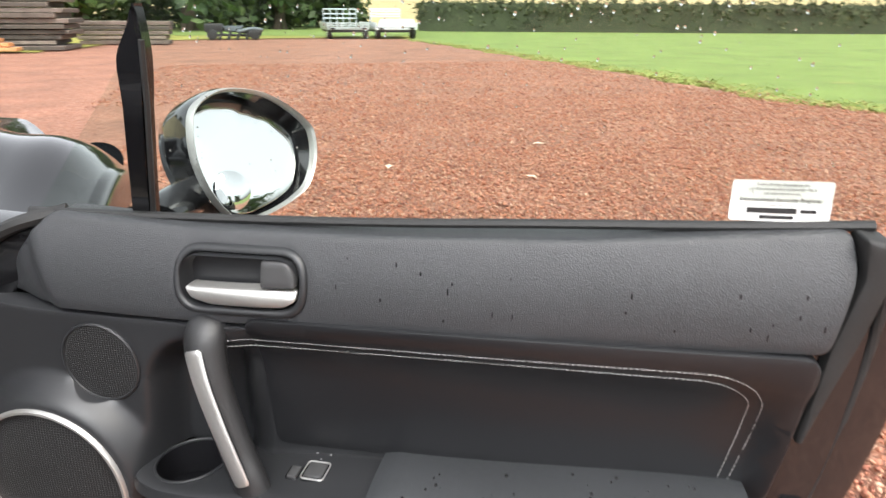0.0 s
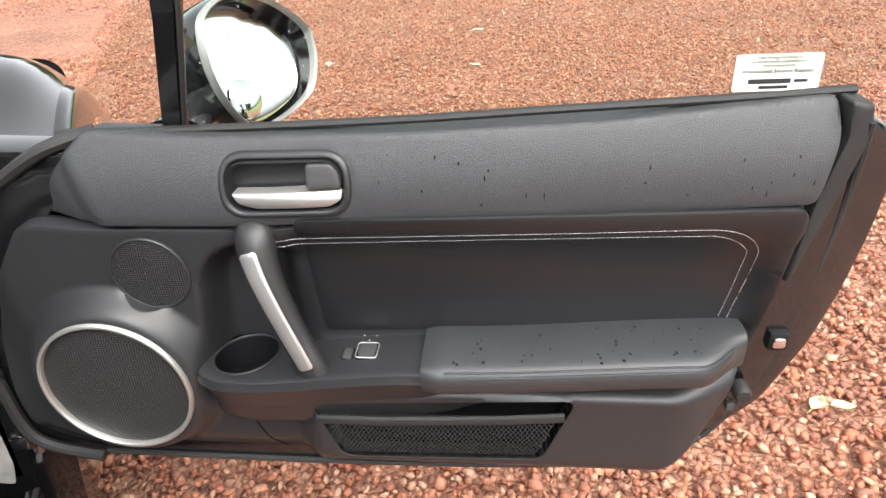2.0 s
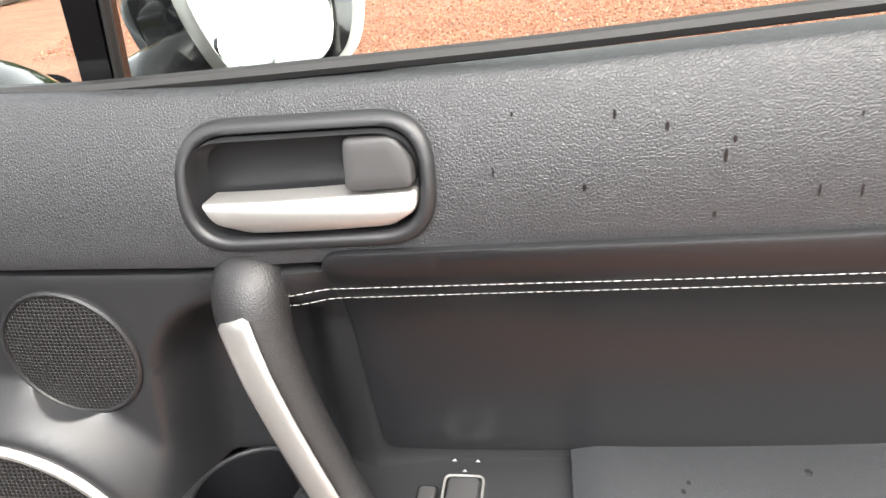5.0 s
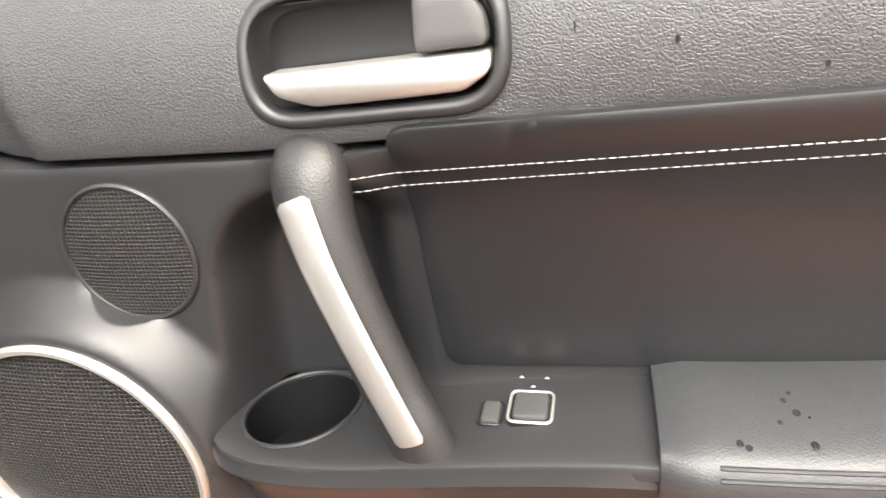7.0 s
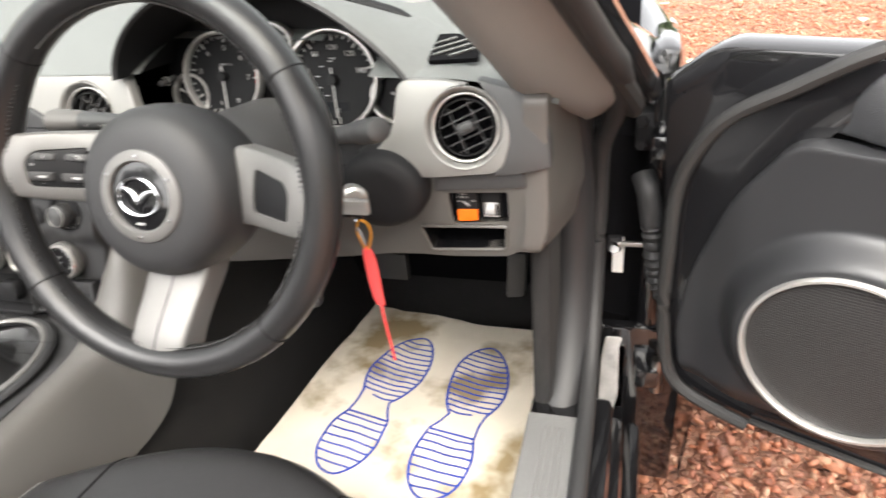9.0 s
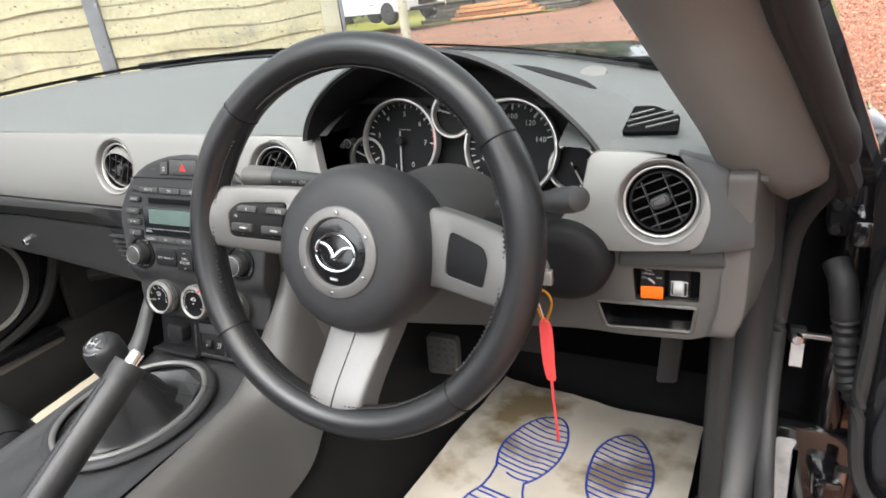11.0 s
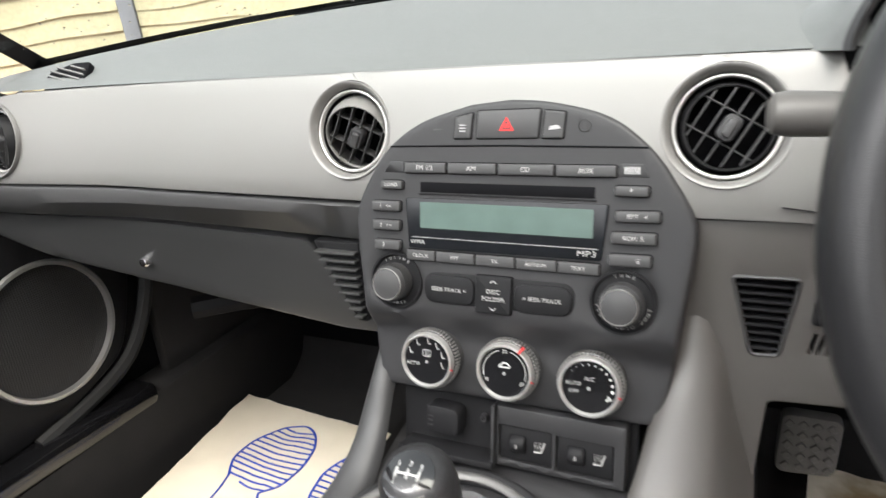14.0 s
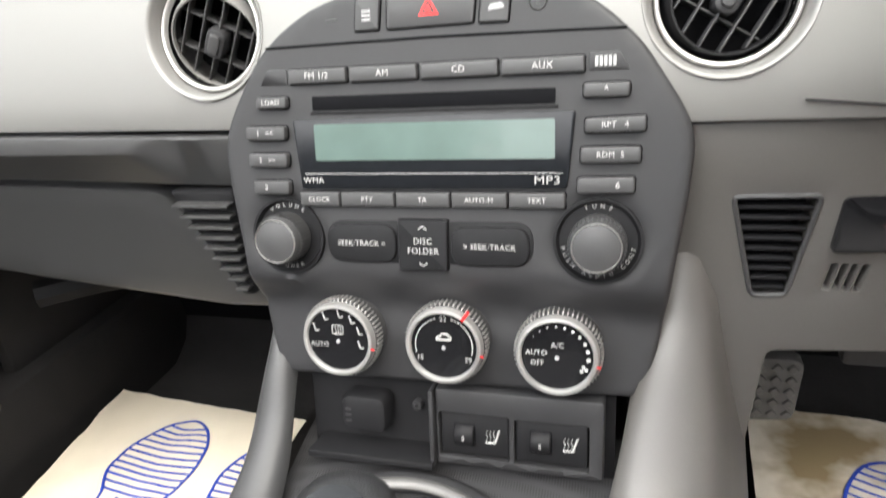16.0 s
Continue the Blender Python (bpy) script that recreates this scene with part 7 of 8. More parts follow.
for sx in (-1, 1):
    tip = Vector((0.178, 0.684, 0.864)) if sx < 0 else Vector((0.562, 0.660, 0.865))
    root = Vector((0.30, 0.696, 0.858)) if sx < 0 else Vector((0.47, 0.715, 0.835))
    d = (tip - root).normalized()
    line = [root.lerp(tip, k / 8) for k in range(9)]
    st = part("stalk", tube(line, [0.008, 0.008, 0.008, 0.0095, 0.0105, 0.0115, 0.012, 0.012, 0.0105], 12, flat=0.85), MIDGREY, column, "grey column stalk with pale symbols")
    k = root.lerp(tip, 0.86)
    # left end gets a lighter grey, as a lit version of the right one
    part("stalk_end", tube([root.lerp(tip, t) for t in (0.70, 0.74, 0.96, 1.02, 1.04)], [0.0122, 0.0134, 0.0140, 0.0125, 0.008], 14, flat=0.85), GREY if sx < 0 else MIDGREY, st)
    if sx < 0:
        for t, body in ((0.60, "o"), (0.45, "<>"), (0.36, "OFF")):
            p = root.lerp(tip, t)
            words(body, 0.0055, Matrix.Translation((p.x, p.y - 0.0125, p.z)) @ UPRIGHT, st)
part("key_bow", brick(0.498, 0.676, 0.769, 0.532, 0.684, 0.785, 0.002), SATIN, column, "key in the ignition")

# key fob and lanyard
lan = thing("lanyard", "red strap on a gold carabiner hanging from the key", "lanyard", CAR @ Matrix.Translation((0.519, 0.679, 0.770)))
part("key_ring", tube([(0.005 * math.cos(a), 0, -0.004 + 0.006 * math.sin(a)) for a in [2 * math.pi * j / 16 for j in range(16)]], 0.0008, 5, True), CHROME, lan)
cb = [(0.000, 0.0, -0.008), (0.008, -0.001, -0.010), (0.0115, -0.001, -0.020), (0.008, -0.001, -0.034), (0.004, -0.001, -0.041), (0.0, 0, -0.036), (-0.004, 0.0, -0.020)]
part("carabiner", tube(curve(cb, 6), 0.0014, 8, True), YELLOW, lan, "gold carabiner clip")
part("gate", tube([(-0.004, 0, -0.014), (0.002, 0, -0.036)], 0.0014, 8), CHROME, lan)
bm = bmesh.new()
line = curve([(0.004, -0.001, -0.038), (0.005, 0.0, -0.060), (0.006, 0.001, -0.090), (0.008, 0.002, -0.112)], 6, False)
loft([[(x - w, y, z), (x, y - 0.0018, z), (x + w, y, z), (x, y + 0.0018, z)] for (x, y, z), w in zip(line, [0.003, 0.0045, 0.0055, 0.0062, 0.0066, 0.0068, 0.0068, 0.0068, 0.0068, 0.0068, 0.0068, 0.0066, 0.0064, 0.0062, 0.006, 0.0058, 0.0055, 0.005, 0.0045])], True, True, bm)
part("strap", bm, STRAP, lan, "red woven strap")
part("cord", tube(curve([(0.008, 0.002, -0.108), (0.009, 0.003, -0.135), (0.0115, 0.004, -0.170), (0.013, 0.004, -0.190)], 5, False), 0.0016, 6), STRAP, lan)


# ---- centre console, gear lever, handbrake ----
console = thing("centre_console", "charcoal centre console with grey side rails", "car console", CAR)


def top_z(y):
    return 0.560 + 0.13 * max(0.0, y - 0.66) - 0.02 * smooth(0.45, 0.2, y)


def half(y):
    return 0.098 + 0.012 * smooth(0.55, 0.74, y)


part("top_plate", grid(16, 40, lambda s, t: ((2 * s - 1) * half(0.10 + 0.65 * t), 0.10 + 0.65 * t, top_z(0.10 + 0.65 * t) - 0.004 + 0.003 * (2 * s - 1) ** 2)), RIBBED, console, "finely textured console top")
for sx in (-1, 1):
    # one rail sweeps down beside the stack and back along the console
    spine = curve([(0.1420, 0.772, 0.755, 0.004), (0.1410, 0.766, 0.725, 0.009), (0.1390, 0.750, 0.690, 0.014), (0.1365, 0.726, 0.652, 0.018), (0.1320, 0.703, 0.617, 0.021), (0.1260, 0.678, 0.587, 0.023), (0.1210, 0.645, 0.568, 0.021), (0.1185, 0.590, 0.562, 0.019), (0.1160, 0.48, 0.557, 0.018), (0.1130, 0.30, 0.548, 0.018), (0.1100, 0.10, 0.540, 0.018)], 6, False)
    if sx < 0:
        spine = curve([(0.1170, 0.770, 0.690, 0.006), (0.1165, 0.740, 0.658, 0.008), (0.1155, 0.714, 0.628, 0.010), (0.1155, 0.695, 0.602, 0.012), (0.1160, 0.676, 0.585, 0.014), (0.1180, 0.645, 0.568, 0.017), (0.1185, 0.590, 0.562, 0.019), (0.1160, 0.48, 0.557, 0.018), (0.1130, 0.30, 0.548, 0.018), (0.1100, 0.10, 0.540, 0.018)], 6, False)
    rows = []
    for x, y, z, w in spine:
        v = smooth(0.60, 0.66, z)
        drop = Vector((0.25, 0, -1)) * (1 - v) + Vector((0.18, 1, 0)) * v
        lift = Vector((0, 0, 1)) * (1 - v) + Vector((0, -1, 0.2)) * v
        c = Vector((x, y, z))
        o = Vector((1, 0, 0))
        line = [c - o * w * 1.15 - lift * 0.012, c - o * w - lift * 0.002, c - o * w * 0.6 + lift * 0.003, c + lift * 0.004, c + o * w * 0.6 + lift * 0.002, c + o * w - lift * 0.005, c + o * w * 1.15 + drop * 0.015, c + o * w * 1.2 + drop * 0.06, c + o * w * 1.25 + drop * 0.13]
        rows.append([(sx * p.x, p.y, p.z) for p in line])
    bm = loft(rows, False, False)
    # lighter grey on the driver's side stands for daylight from the open door
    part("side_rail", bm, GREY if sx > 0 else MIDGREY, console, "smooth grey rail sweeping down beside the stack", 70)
ring_c = Vector((-0.016, 0.587, 0.0))
ring_z = top_z(0.585) + 0.004
ring = [(ring_c.x + 0.086 * math.cos(a), ring_c.y + 0.100 * math.sin(a), ring_z + 0.03 * 0.10 * math.sin(a)) for a in [2 * math.pi * j / 64 for j in range(64)]]
gear = thing("gear_lever", "black gear lever with leather gaiter in a silver ring", "gear lever", CAR @ Matrix.Translation((ring_c.x, ring_c.y, ring_z - 0.004)))


def local(p):
    return (p[0] - ring_c.x, p[1] - ring_c.y, p[2] - ring_z + 0.004)


part("ring_base", tube([local((x, y, z + 0.001)) for x, y, z in [(ring_c.x + (p[0] - ring_c.x) * 1.07, ring_c.y + (p[1] - ring_c.y) * 1.07, p[2]) for p in ring]], 0.008, 10, True, flat=0.7), PLASTIC, gear)
part("trim_ring", tube([local((x, y, z + 0.006)) for x, y, z in ring], 0.0042, 10, True, flat=0.8), SPOKE, gear, "bright silver trim ring")
rng = np.random.default_rng(2)
rows = []
for k in range(14):
    t = k / 13
    r = (1 - t) ** 1.15
    rr = []
    for j in range(48):
        a = 2 * math.pi * j / 48
        fold = 1 + 0.10 * math.sin(4 * a + 0.6) * math.sin(math.pi * t) + 0.03 * math.sin(9 * a + 5 * t)
        x = 0.076 * math.cos(a) * (0.14 + 0.86 * r) * fold + 0.019 * t
        y = 0.090 * math.sin(a) * (0.12 + 0.88 * r) * fold - 0.018 * t
        z = 0.006 - 0.012 * math.sin(math.pi * min(1, t * 2.2)) + 0.072 * smooth(0.2, 1.0, t) + 0.006 * math.sin(4 * a + 0.6) * math.sin(math.pi * t)
        rr.append((x, y, z))
    rows.append(rr)
part("gaiter", loft(rows, True, False), HIDE, gear, "folded black leather gaiter", 80)
bm = bmesh.new()
for off in (-0.012, 0.012):
    stitches([(0.062 * (1 - t) + 0.019 + off * 0.4, 0.055 * (1 - t) + off - 0.016 * t, 0.010 + 0.060 * t) for t in [k / 12 for k in range(13)]], 0.005, 0.004, 0.0005, bm)
part("gaiter_stitching", bm, DARK, gear)
part("shaft", tube([(0.019, -0.018, 0.060), (0.019, -0.019, 0.100)], [0.012, 0.010], 14), DARK, gear)
knob = [(0, 0.058), (0.012, 0.0575), (0.0200, 0.0535), (0.0240, 0.046), (0.0250, 0.035), (0.0242, 0.020), (0.0218, 0.002), (0.0188, -0.016), (0.0165, -0.030), (0.0150, -0.040), (0.0, -0.041)]
KN = Matrix.Translation((0.022, -0.016, 0.079)) @ Matrix.Rotation(radians(14), 4, "X") @ Matrix.Scale(0.94, 4)
part("knob", lathe([(r, -z) for r, z in knob], 36, KN @ Matrix.Rotation(radians(-90), 4, "X")), HIDE, gear, "leather gear knob", 80)
cap_at = KN @ Matrix.Translation((0, -0.0065, 0.0555)) @ Matrix.Rotation(radians(14), 4, "X")
cp = part("knob_cap", lathe([(0, -0.0030), (0.010, -0.0022), (0.0165, 0.0005), (0.0175, 0.004)], 32, cap_at @ Matrix.Rotation(radians(-90), 4, "X")), PIANO, gear, "gloss black cap with shift pattern")
for body, x, y in (("1", -0.0075, 0.0055), ("3", 0.0, 0.0065), ("5", 0.0075, 0.0055), ("2", -0.0075, -0.0055), ("4", 0.0, -0.0065), ("R", 0.0075, -0.0055)):
    words(body, 0.0050, cap_at @ Matrix.Translation((x, y, 0.0029 - 0.12 * math.hypot(x, y) * 0.5)), cp)
part("shift_line", tube([cap_at @ Vector((-0.0075, 0, 0.0027)), cap_at @ Vector((0, 0, 0.0034)), cap_at @ Vector((0.0075, 0, 0.0027))], 0.0008, 4), LIGHT, cp)
for x in (-0.0075, 0.0, 0.0075):
    part("gate_line", tube([cap_at @ Vector((x, -0.0030, 0.0028)), cap_at @ Vector((x, 0.0030, 0.0028))], 0.0008, 4), LIGHT, cp)

brake = thing("handbrake", "black leather handbrake lever with chrome button", "handbrake", CAR @ Matrix.Translation((0.085, 0.36, top_z(0.36))))
o = Vector((0.085, 0.36, top_z(0.36)))
tip = Vector((0.115, 0.520, 0.706))
base = Vector((0.080, 0.360, 0.585))
d = (tip - base).normalized()
part("grip", tube([base - o, base.lerp(tip, 0.25) - o, base.lerp(tip, 0.6) - o, base.lerp(tip, 0.92) - o, base.lerp(tip, 0.94) - o], [0.0165, 0.0175, 0.0172, 0.0168, 0.0155], 18), HIDE, brake, "leather-wrapped grip", 60)
part("grip_collar", tube([base.lerp(tip, 0.915) - o, base.lerp(tip, 0.985) - o], [0.0176, 0.0172], 18), PLASTIC, brake)
part("button", tube([tip - o - d * 0.004, tip - o + d * 0.010, tip - o + d * 0.012], [0.0078, 0.0078, 0.006], 16), CHROME, brake, "chrome release button")
bm = bmesh.new()
side = d.cross(Vector((0, 0, 1))).normalized()
up = side.cross(d)
for off in (-0.0035, 0.0035):
    stitches([base.lerp(tip, 0.1 + 0.78 * k / 10) - o + up * 0.0170 + side * off for k in range(11)], 0.0055, 0.0045, 0.0006, bm)
part("grip_stitching", bm, DARK, brake)
rows = []
for k in range(12):
    t = k / 11
    rr = []
    for j in range(32):
        a = 2 * math.pi * j / 32
        w = 1 + 0.10 * math.sin(7 * a + 3 * t) * math.sin(math.pi * t)
        c = Vector((0.005, -0.03, 0.0)).lerp(base - o + Vector((0, 0.008, 0)), t)
        s = (1 - t) ** 1.3
        rr.append(c + Vector(((0.017 + 0.030 * s) * math.cos(a) * w, (0.018 + 0.075 * s) * math.sin(a) * w, 0.006 + 0.020 * math.sin(t * 6.0) * math.sin(3 * a) * 0.4)))
    rows.append(rr)
part("gaiter", loft(rows, True, False), HIDE, brake, "gathered black leather gaiter", 80)
part("gaiter_bezel", tube([(0.005 + 0.049 * math.cos(a), -0.03 + 0.095 * math.sin(a), 0.004) for a in [2 * math.pi * j / 40 for j in range(40)]], 0.004, 8, True), PLASTIC, brake)


# ---- seats, floor, pedals, door aperture and body ----


def seat(cx, sx, label):
    s = thing("bucket_seat", label, "car seat", CAR @ Matrix.Translation((cx, 0.315, 0.362)), "seats")

    def cushion(u, v):
        x = (2 * u - 1) * 0.245
        y = -0.27 + 0.600 * v
        edge = abs(2 * u - 1)
        front = 1 - (max(0, v - 0.86) / 0.14) ** 2 * 0.75
        y2 = y - 0.135 * (edge ** 2.0) * smooth(0.35, 1.0, v)
        z = 0.145 + 0.012 * math.sin(v * 2.4) + 0.026 * smooth(0.55, 0.82, edge) * smooth(1.0, 0.75, edge) * smooth(0.95, 0.6, v) - 0.085 * max(0, edge - 0.80) / 0.20 * max(0, edge - 0.80) / 0.20
        return (x, y2, z * front - 0.02 * smooth(0.9, 1.0, v))
    bm = grid(40, 40, cushion)
    part("cushion", bm, HIDE, s, "smooth black leather seat cushion", 80)
    rows = []
    for k in range(41):
        u = k / 40
        p = Vector(cushion(u, 1.0))
        rows.append([p, p + Vector((0, 0.008, -0.03)), p + Vector((0, -0.01, -0.10)), p + Vector((0, -0.03, -0.2 + 0.0))])
    part("cushion_front", loft(rows, False, False), HIDE, s, "", 80)
    for q in (-1, 1):
        rows = []
        for k in range(30):
            p = Vector(cushion(0.5 + q * 0.5, k / 29))
            rows.append([p, p + Vector((q * 0.006, 0, -0.03)), p + Vector((0, 0, -0.12))])
        part("cushion_side", loft(rows, False, False), HIDE, s, "", 80)
        line = [Vector(cushion(0.5 + q * (0.27 + 0.06 * (1 - v)), v)) + Vector((0, 0, 0.0005)) for v in [k / 30 for k in range(31)]]
        part("seam", tube(line, 0.0016, 6), DARK, s)
        bm = bmesh.new()
        stitches([Vector(cushion(0.5 + q * (0.40 + 0.02 * (1 - v)), v)) + Vector((0, 0, 0.0006)) for v in [k / 30 for k in range(31)]], 0.006, 0.004, 0.0006, bm)
        part("edge_stitching", bm, DIM, s)
    rows = []
    for k in range(12):
        t = k / 11
        y = -0.25 - 0.24 * t
        z = 0.12 + 0.62 * t
        w = 0.235 - 0.06 * t
        rows.append([(w * math.cos(a), y + 0.055 * math.sin(a), z) for a in [2 * math.pi * j / 24 for j in range(24)]])
    part("backrest", loft(rows), HIDE, s, "black leather backrest", 80)
    part("seat_base", brick(-0.2, -0.28, -0.09, 0.2, 0.18, 0.05, 0.01), DARK, s)
    return s


seat(0.375, 1, "black leather driver's seat with stitched edge")
seat(-0.365, -1, "black leather passenger seat with stitched edge")

floor = thing("cabin_floor", "black carpeted cabin floor and tunnel", "car floor", CAR)


def floor_z(x, y):
    z = 0.222 + 0.04 * smooth(0.75, 0.45, y)
    z += 0.42 * smooth(1.24, 1.46, y)
    return z


part("carpet", grid(30, 40, lambda s, t: (-0.72 + 1.44 * s, -0.3 + 1.75 * t, floor_z(0, -0.3 + 1.75 * t))), CARPET, floor, "black carpet")
rows = []
for k in range(20):
    y = 0.0 + 1.4 * k / 19
    rows.append([(0.21, y, 0.22), (0.185, y, 0.36), (0.160, y, 0.47), (0.13, y, 0.55), (-0.13, y, 0.55), (-0.160, y, 0.47), (-0.185, y, 0.36), (-0.21, y, 0.22)])
part("tunnel", loft(rows, False, False), CARPET, floor, "carpeted transmission tunnel")
# two near-black sheets stand for the deep shade behind and below the dash
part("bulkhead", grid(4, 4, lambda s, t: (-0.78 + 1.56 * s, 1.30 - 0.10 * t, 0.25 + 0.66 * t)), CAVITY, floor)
part("under_dash_shade", grid(4, 4, lambda s, t: (-0.74 + 1.42 * s, 0.80 + 0.5 * t, 0.72 + 0.03 * t)), CAVITY, floor)
part("rear_wall", brick(-0.74, -0.42, 0.2, 0.74, -0.36, 0.86, 0.02), CARPET, floor)
part("passenger_sill", brick(-0.775, -0.3, 0.16, -0.690, 1.45, 0.385, 0.02), CARPET, floor)
part("side_wall", brick(-0.790, 0.84, 0.16, -0.768, 1.45, 0.80, 0.004), DARK, floor)
part("kick_panel", brick(0.670, 0.80, 0.22, 0.695, 1.30, 0.76, 0.01), CARPET, floor)
part("kick_panel", brick(-0.745, 0.97, 0.30, -0.72, 1.25, 0.74, 0.01), CARPET, floor)
part("heater_pipe", tube([(-0.58, 1.20, 0.45), (-0.60, 1.05, 0.50), (-0.66, 1.0, 0.50)], 0.02, 8), DARK, floor)


def mat_sheet(name, label, corners, mat, feet, dirty):
    """A paper mat that sags with the floor; feet: centre, size and turn of the two printed soles."""
    th = thing(name, label, "paper mat", CAR)
    a, b, c, d = [Vector(p) for p in corners]

    def f(s, t):
        p = (a.lerp(b, s)).lerp(d.lerp(c, s), t)
        sag = 0.006 * math.sin(math.pi * t) - 0.006 * math.sin(math.pi * s)
        p.z += sag + 0.006 * noise.noise(Vector((s * 4, t * 4, dirty))) + 0.003 * noise.noise(Vector((s * 13, t * 13, 2)))
        return p
    bm = grid(40, 40, f)
    part("paper", bm, mat, th, "", 80)

    def on(s, t, lift=0.0012):
        return f(s, t) + Vector((0, 0, lift))
    for cs, ct, ws, wt, turn, mirror in feet:
        def g(u, v):
            ca, sa = math.cos(radians(turn)), math.sin(radians(turn))
            u *= mirror
            return on(cs + ws * (u * ca - v * sa), ct + wt * (u * sa + v * ca))
        fore = curve([(-0.36, 0.02), (-0.48, 0.22), (-0.50, 0.42), (-0.40, 0.68), (-0.18, 0.92), (0.06, 1.0), (0.30, 0.90), (0.45, 0.66), (0.46, 0.40), (0.36, 0.12), (0.20, -0.06)], 6, False)
        heel = curve([(-0.34, -0.30), (-0.44, -0.55), (-0.40, -0.80), (-0.20, -0.98), (0.08, -1.0), (0.32, -0.86), (0.42, -0.60), (0.38, -0.30)], 6, False)
        sole = part("printed_sole", tube([g(u, v) for u, v in fore], 0.0022, 5, flat=0.25), BLUE, th, "blue printed shoe sole")
        part("heel_outline", tube([g(u, v) for u, v in heel + [heel[0]]], 0.0022, 5, flat=0.25), BLUE, sole)
        part("waist_line", tube([g(-0.36, 0.02), g(-0.33, -0.14), g(-0.34, -0.30)], 0.0020, 5, flat=0.25), BLUE, sole)
        part("waist_line", tube([g(0.20, -0.06), g(0.27, -0.18), g(0.38, -0.30)], 0.0020, 5, flat=0.25), BLUE, sole)

        def span(line, v):
            xs = []
            for p, q in zip(line, line[1:] + line[:1]):
                if (p[1] - v) * (q[1] - v) < 0:
                    xs.append(p[0] + (q[0] - p[0]) * (v - p[1]) / (q[1] - p[1]))
            return (min(xs), max(xs)) if len(xs) > 1 else None
        for k in range(13):
            w = span(fore, -0.01 + 0.076 * k)
            if w:
                part("sole_bar", tube([g(w[0] + (w[1] - w[0]) * j / 6, -0.01 + 0.076 * k - 0.02 * math.sin(math.pi * j / 6)) for j in range(7)], 0.0019, 5, flat=0.25), BLUE, sole)
        for k in range(7):
            w = span(heel, -0.36 - 0.092 * k)
            if w:
                part("heel_bar", tube([g(w[0] + (w[1] - w[0]) * j / 6, -0.36 - 0.092 * k) for j in range(7)], 0.0019, 5, flat=0.25), BLUE, sole)
    return th


mat_sheet("paper_mat", "muddy cream paper mat with blue sole prints", [(0.222, 0.62, 0.295), (0.638, 0.60, 0.300), (0.658, 1.145, 0.279), (0.272, 1.192, 0.278)], PAPER, [(0.345, 0.540, 0.265, 0.312, -4, 1), (0.722, 0.535, 0.270, 0.322, -4, -1)], 1.0)
mat_sheet("paper_mat", "clean cream paper mat with blue sole prints", [(-0.595, 0.58, 0.276), (-0.20, 0.58, 0.290), (-0.22, 1.045, 0.289), (-0.676, 1.092, 0.2705)], CLEANPAPER, [(0.36, 0.60, 0.30, 0.32, 0, 1), (0.74, 0.54, 0.30, 0.32, 0, -1)], 2.0)

pedals = thing("pedal_set", "worn metal pedals in the driver's footwell", "pedals", CAR)
bk = part("brake_pedal", block(rounded([(0.214, 0.415), (0.272, 0.420), (0.275, 0.492), (0.216, 0.492)], 0.012), -0.975, 0.012, 0.003), GREY, pedals, "ribbed rubber footrest pad")
for k in range(4):
    for j in range(5):
        part("stud", brick(-0.0042, -0.003, -0.0042, 0.0042, 0.0, 0.0042, 0.001, at=Matrix.Translation((0.224 + 0.0135 * k, 0.975, 0.428 + 0.0135 * j)) @ Matrix.Rotation(radians(45), 4, "Y"), segments=1), GREY, bk)
part("accelerator", block(rounded([(0.586, 0.42), (0.618, 0.425), (0.624, 0.51), (0.592, 0.512)], 0.008), -1.05, 0.012, 0.003), MIDGREY, pedals)
part("accelerator_arm", tube([(0.608, 1.07, 0.50), (0.60, 1.12, 0.60), (0.60, 1.18, 0.72)], 0.008, 8), DARK, pedals)
part("clutch", block(rounded([(0.34, 0.42), (0.40, 0.42), (0.40, 0.475), (0.34, 0.475)], 0.008), -1.08, 0.012, 0.003), RUBBER, pedals)
part("clutch_arm", tube([(0.37, 1.09, 0.47), (0.37, 1.14, 0.60), (0.38, 1.2, 0.72)], 0.009, 8), DARK, pedals)
part("fuse_cover", lathe([(0, -0.004), (0.006, -0.004), (0.012, -0.002), (0.014, 0.004)], 20, Matrix.Translation((0.300, 0.90, 0.600))), SATIN, pedals)

# ---- body of the car ----
body = thing("roadster", "black open-top roadster body wet from rain", "car", CAR)


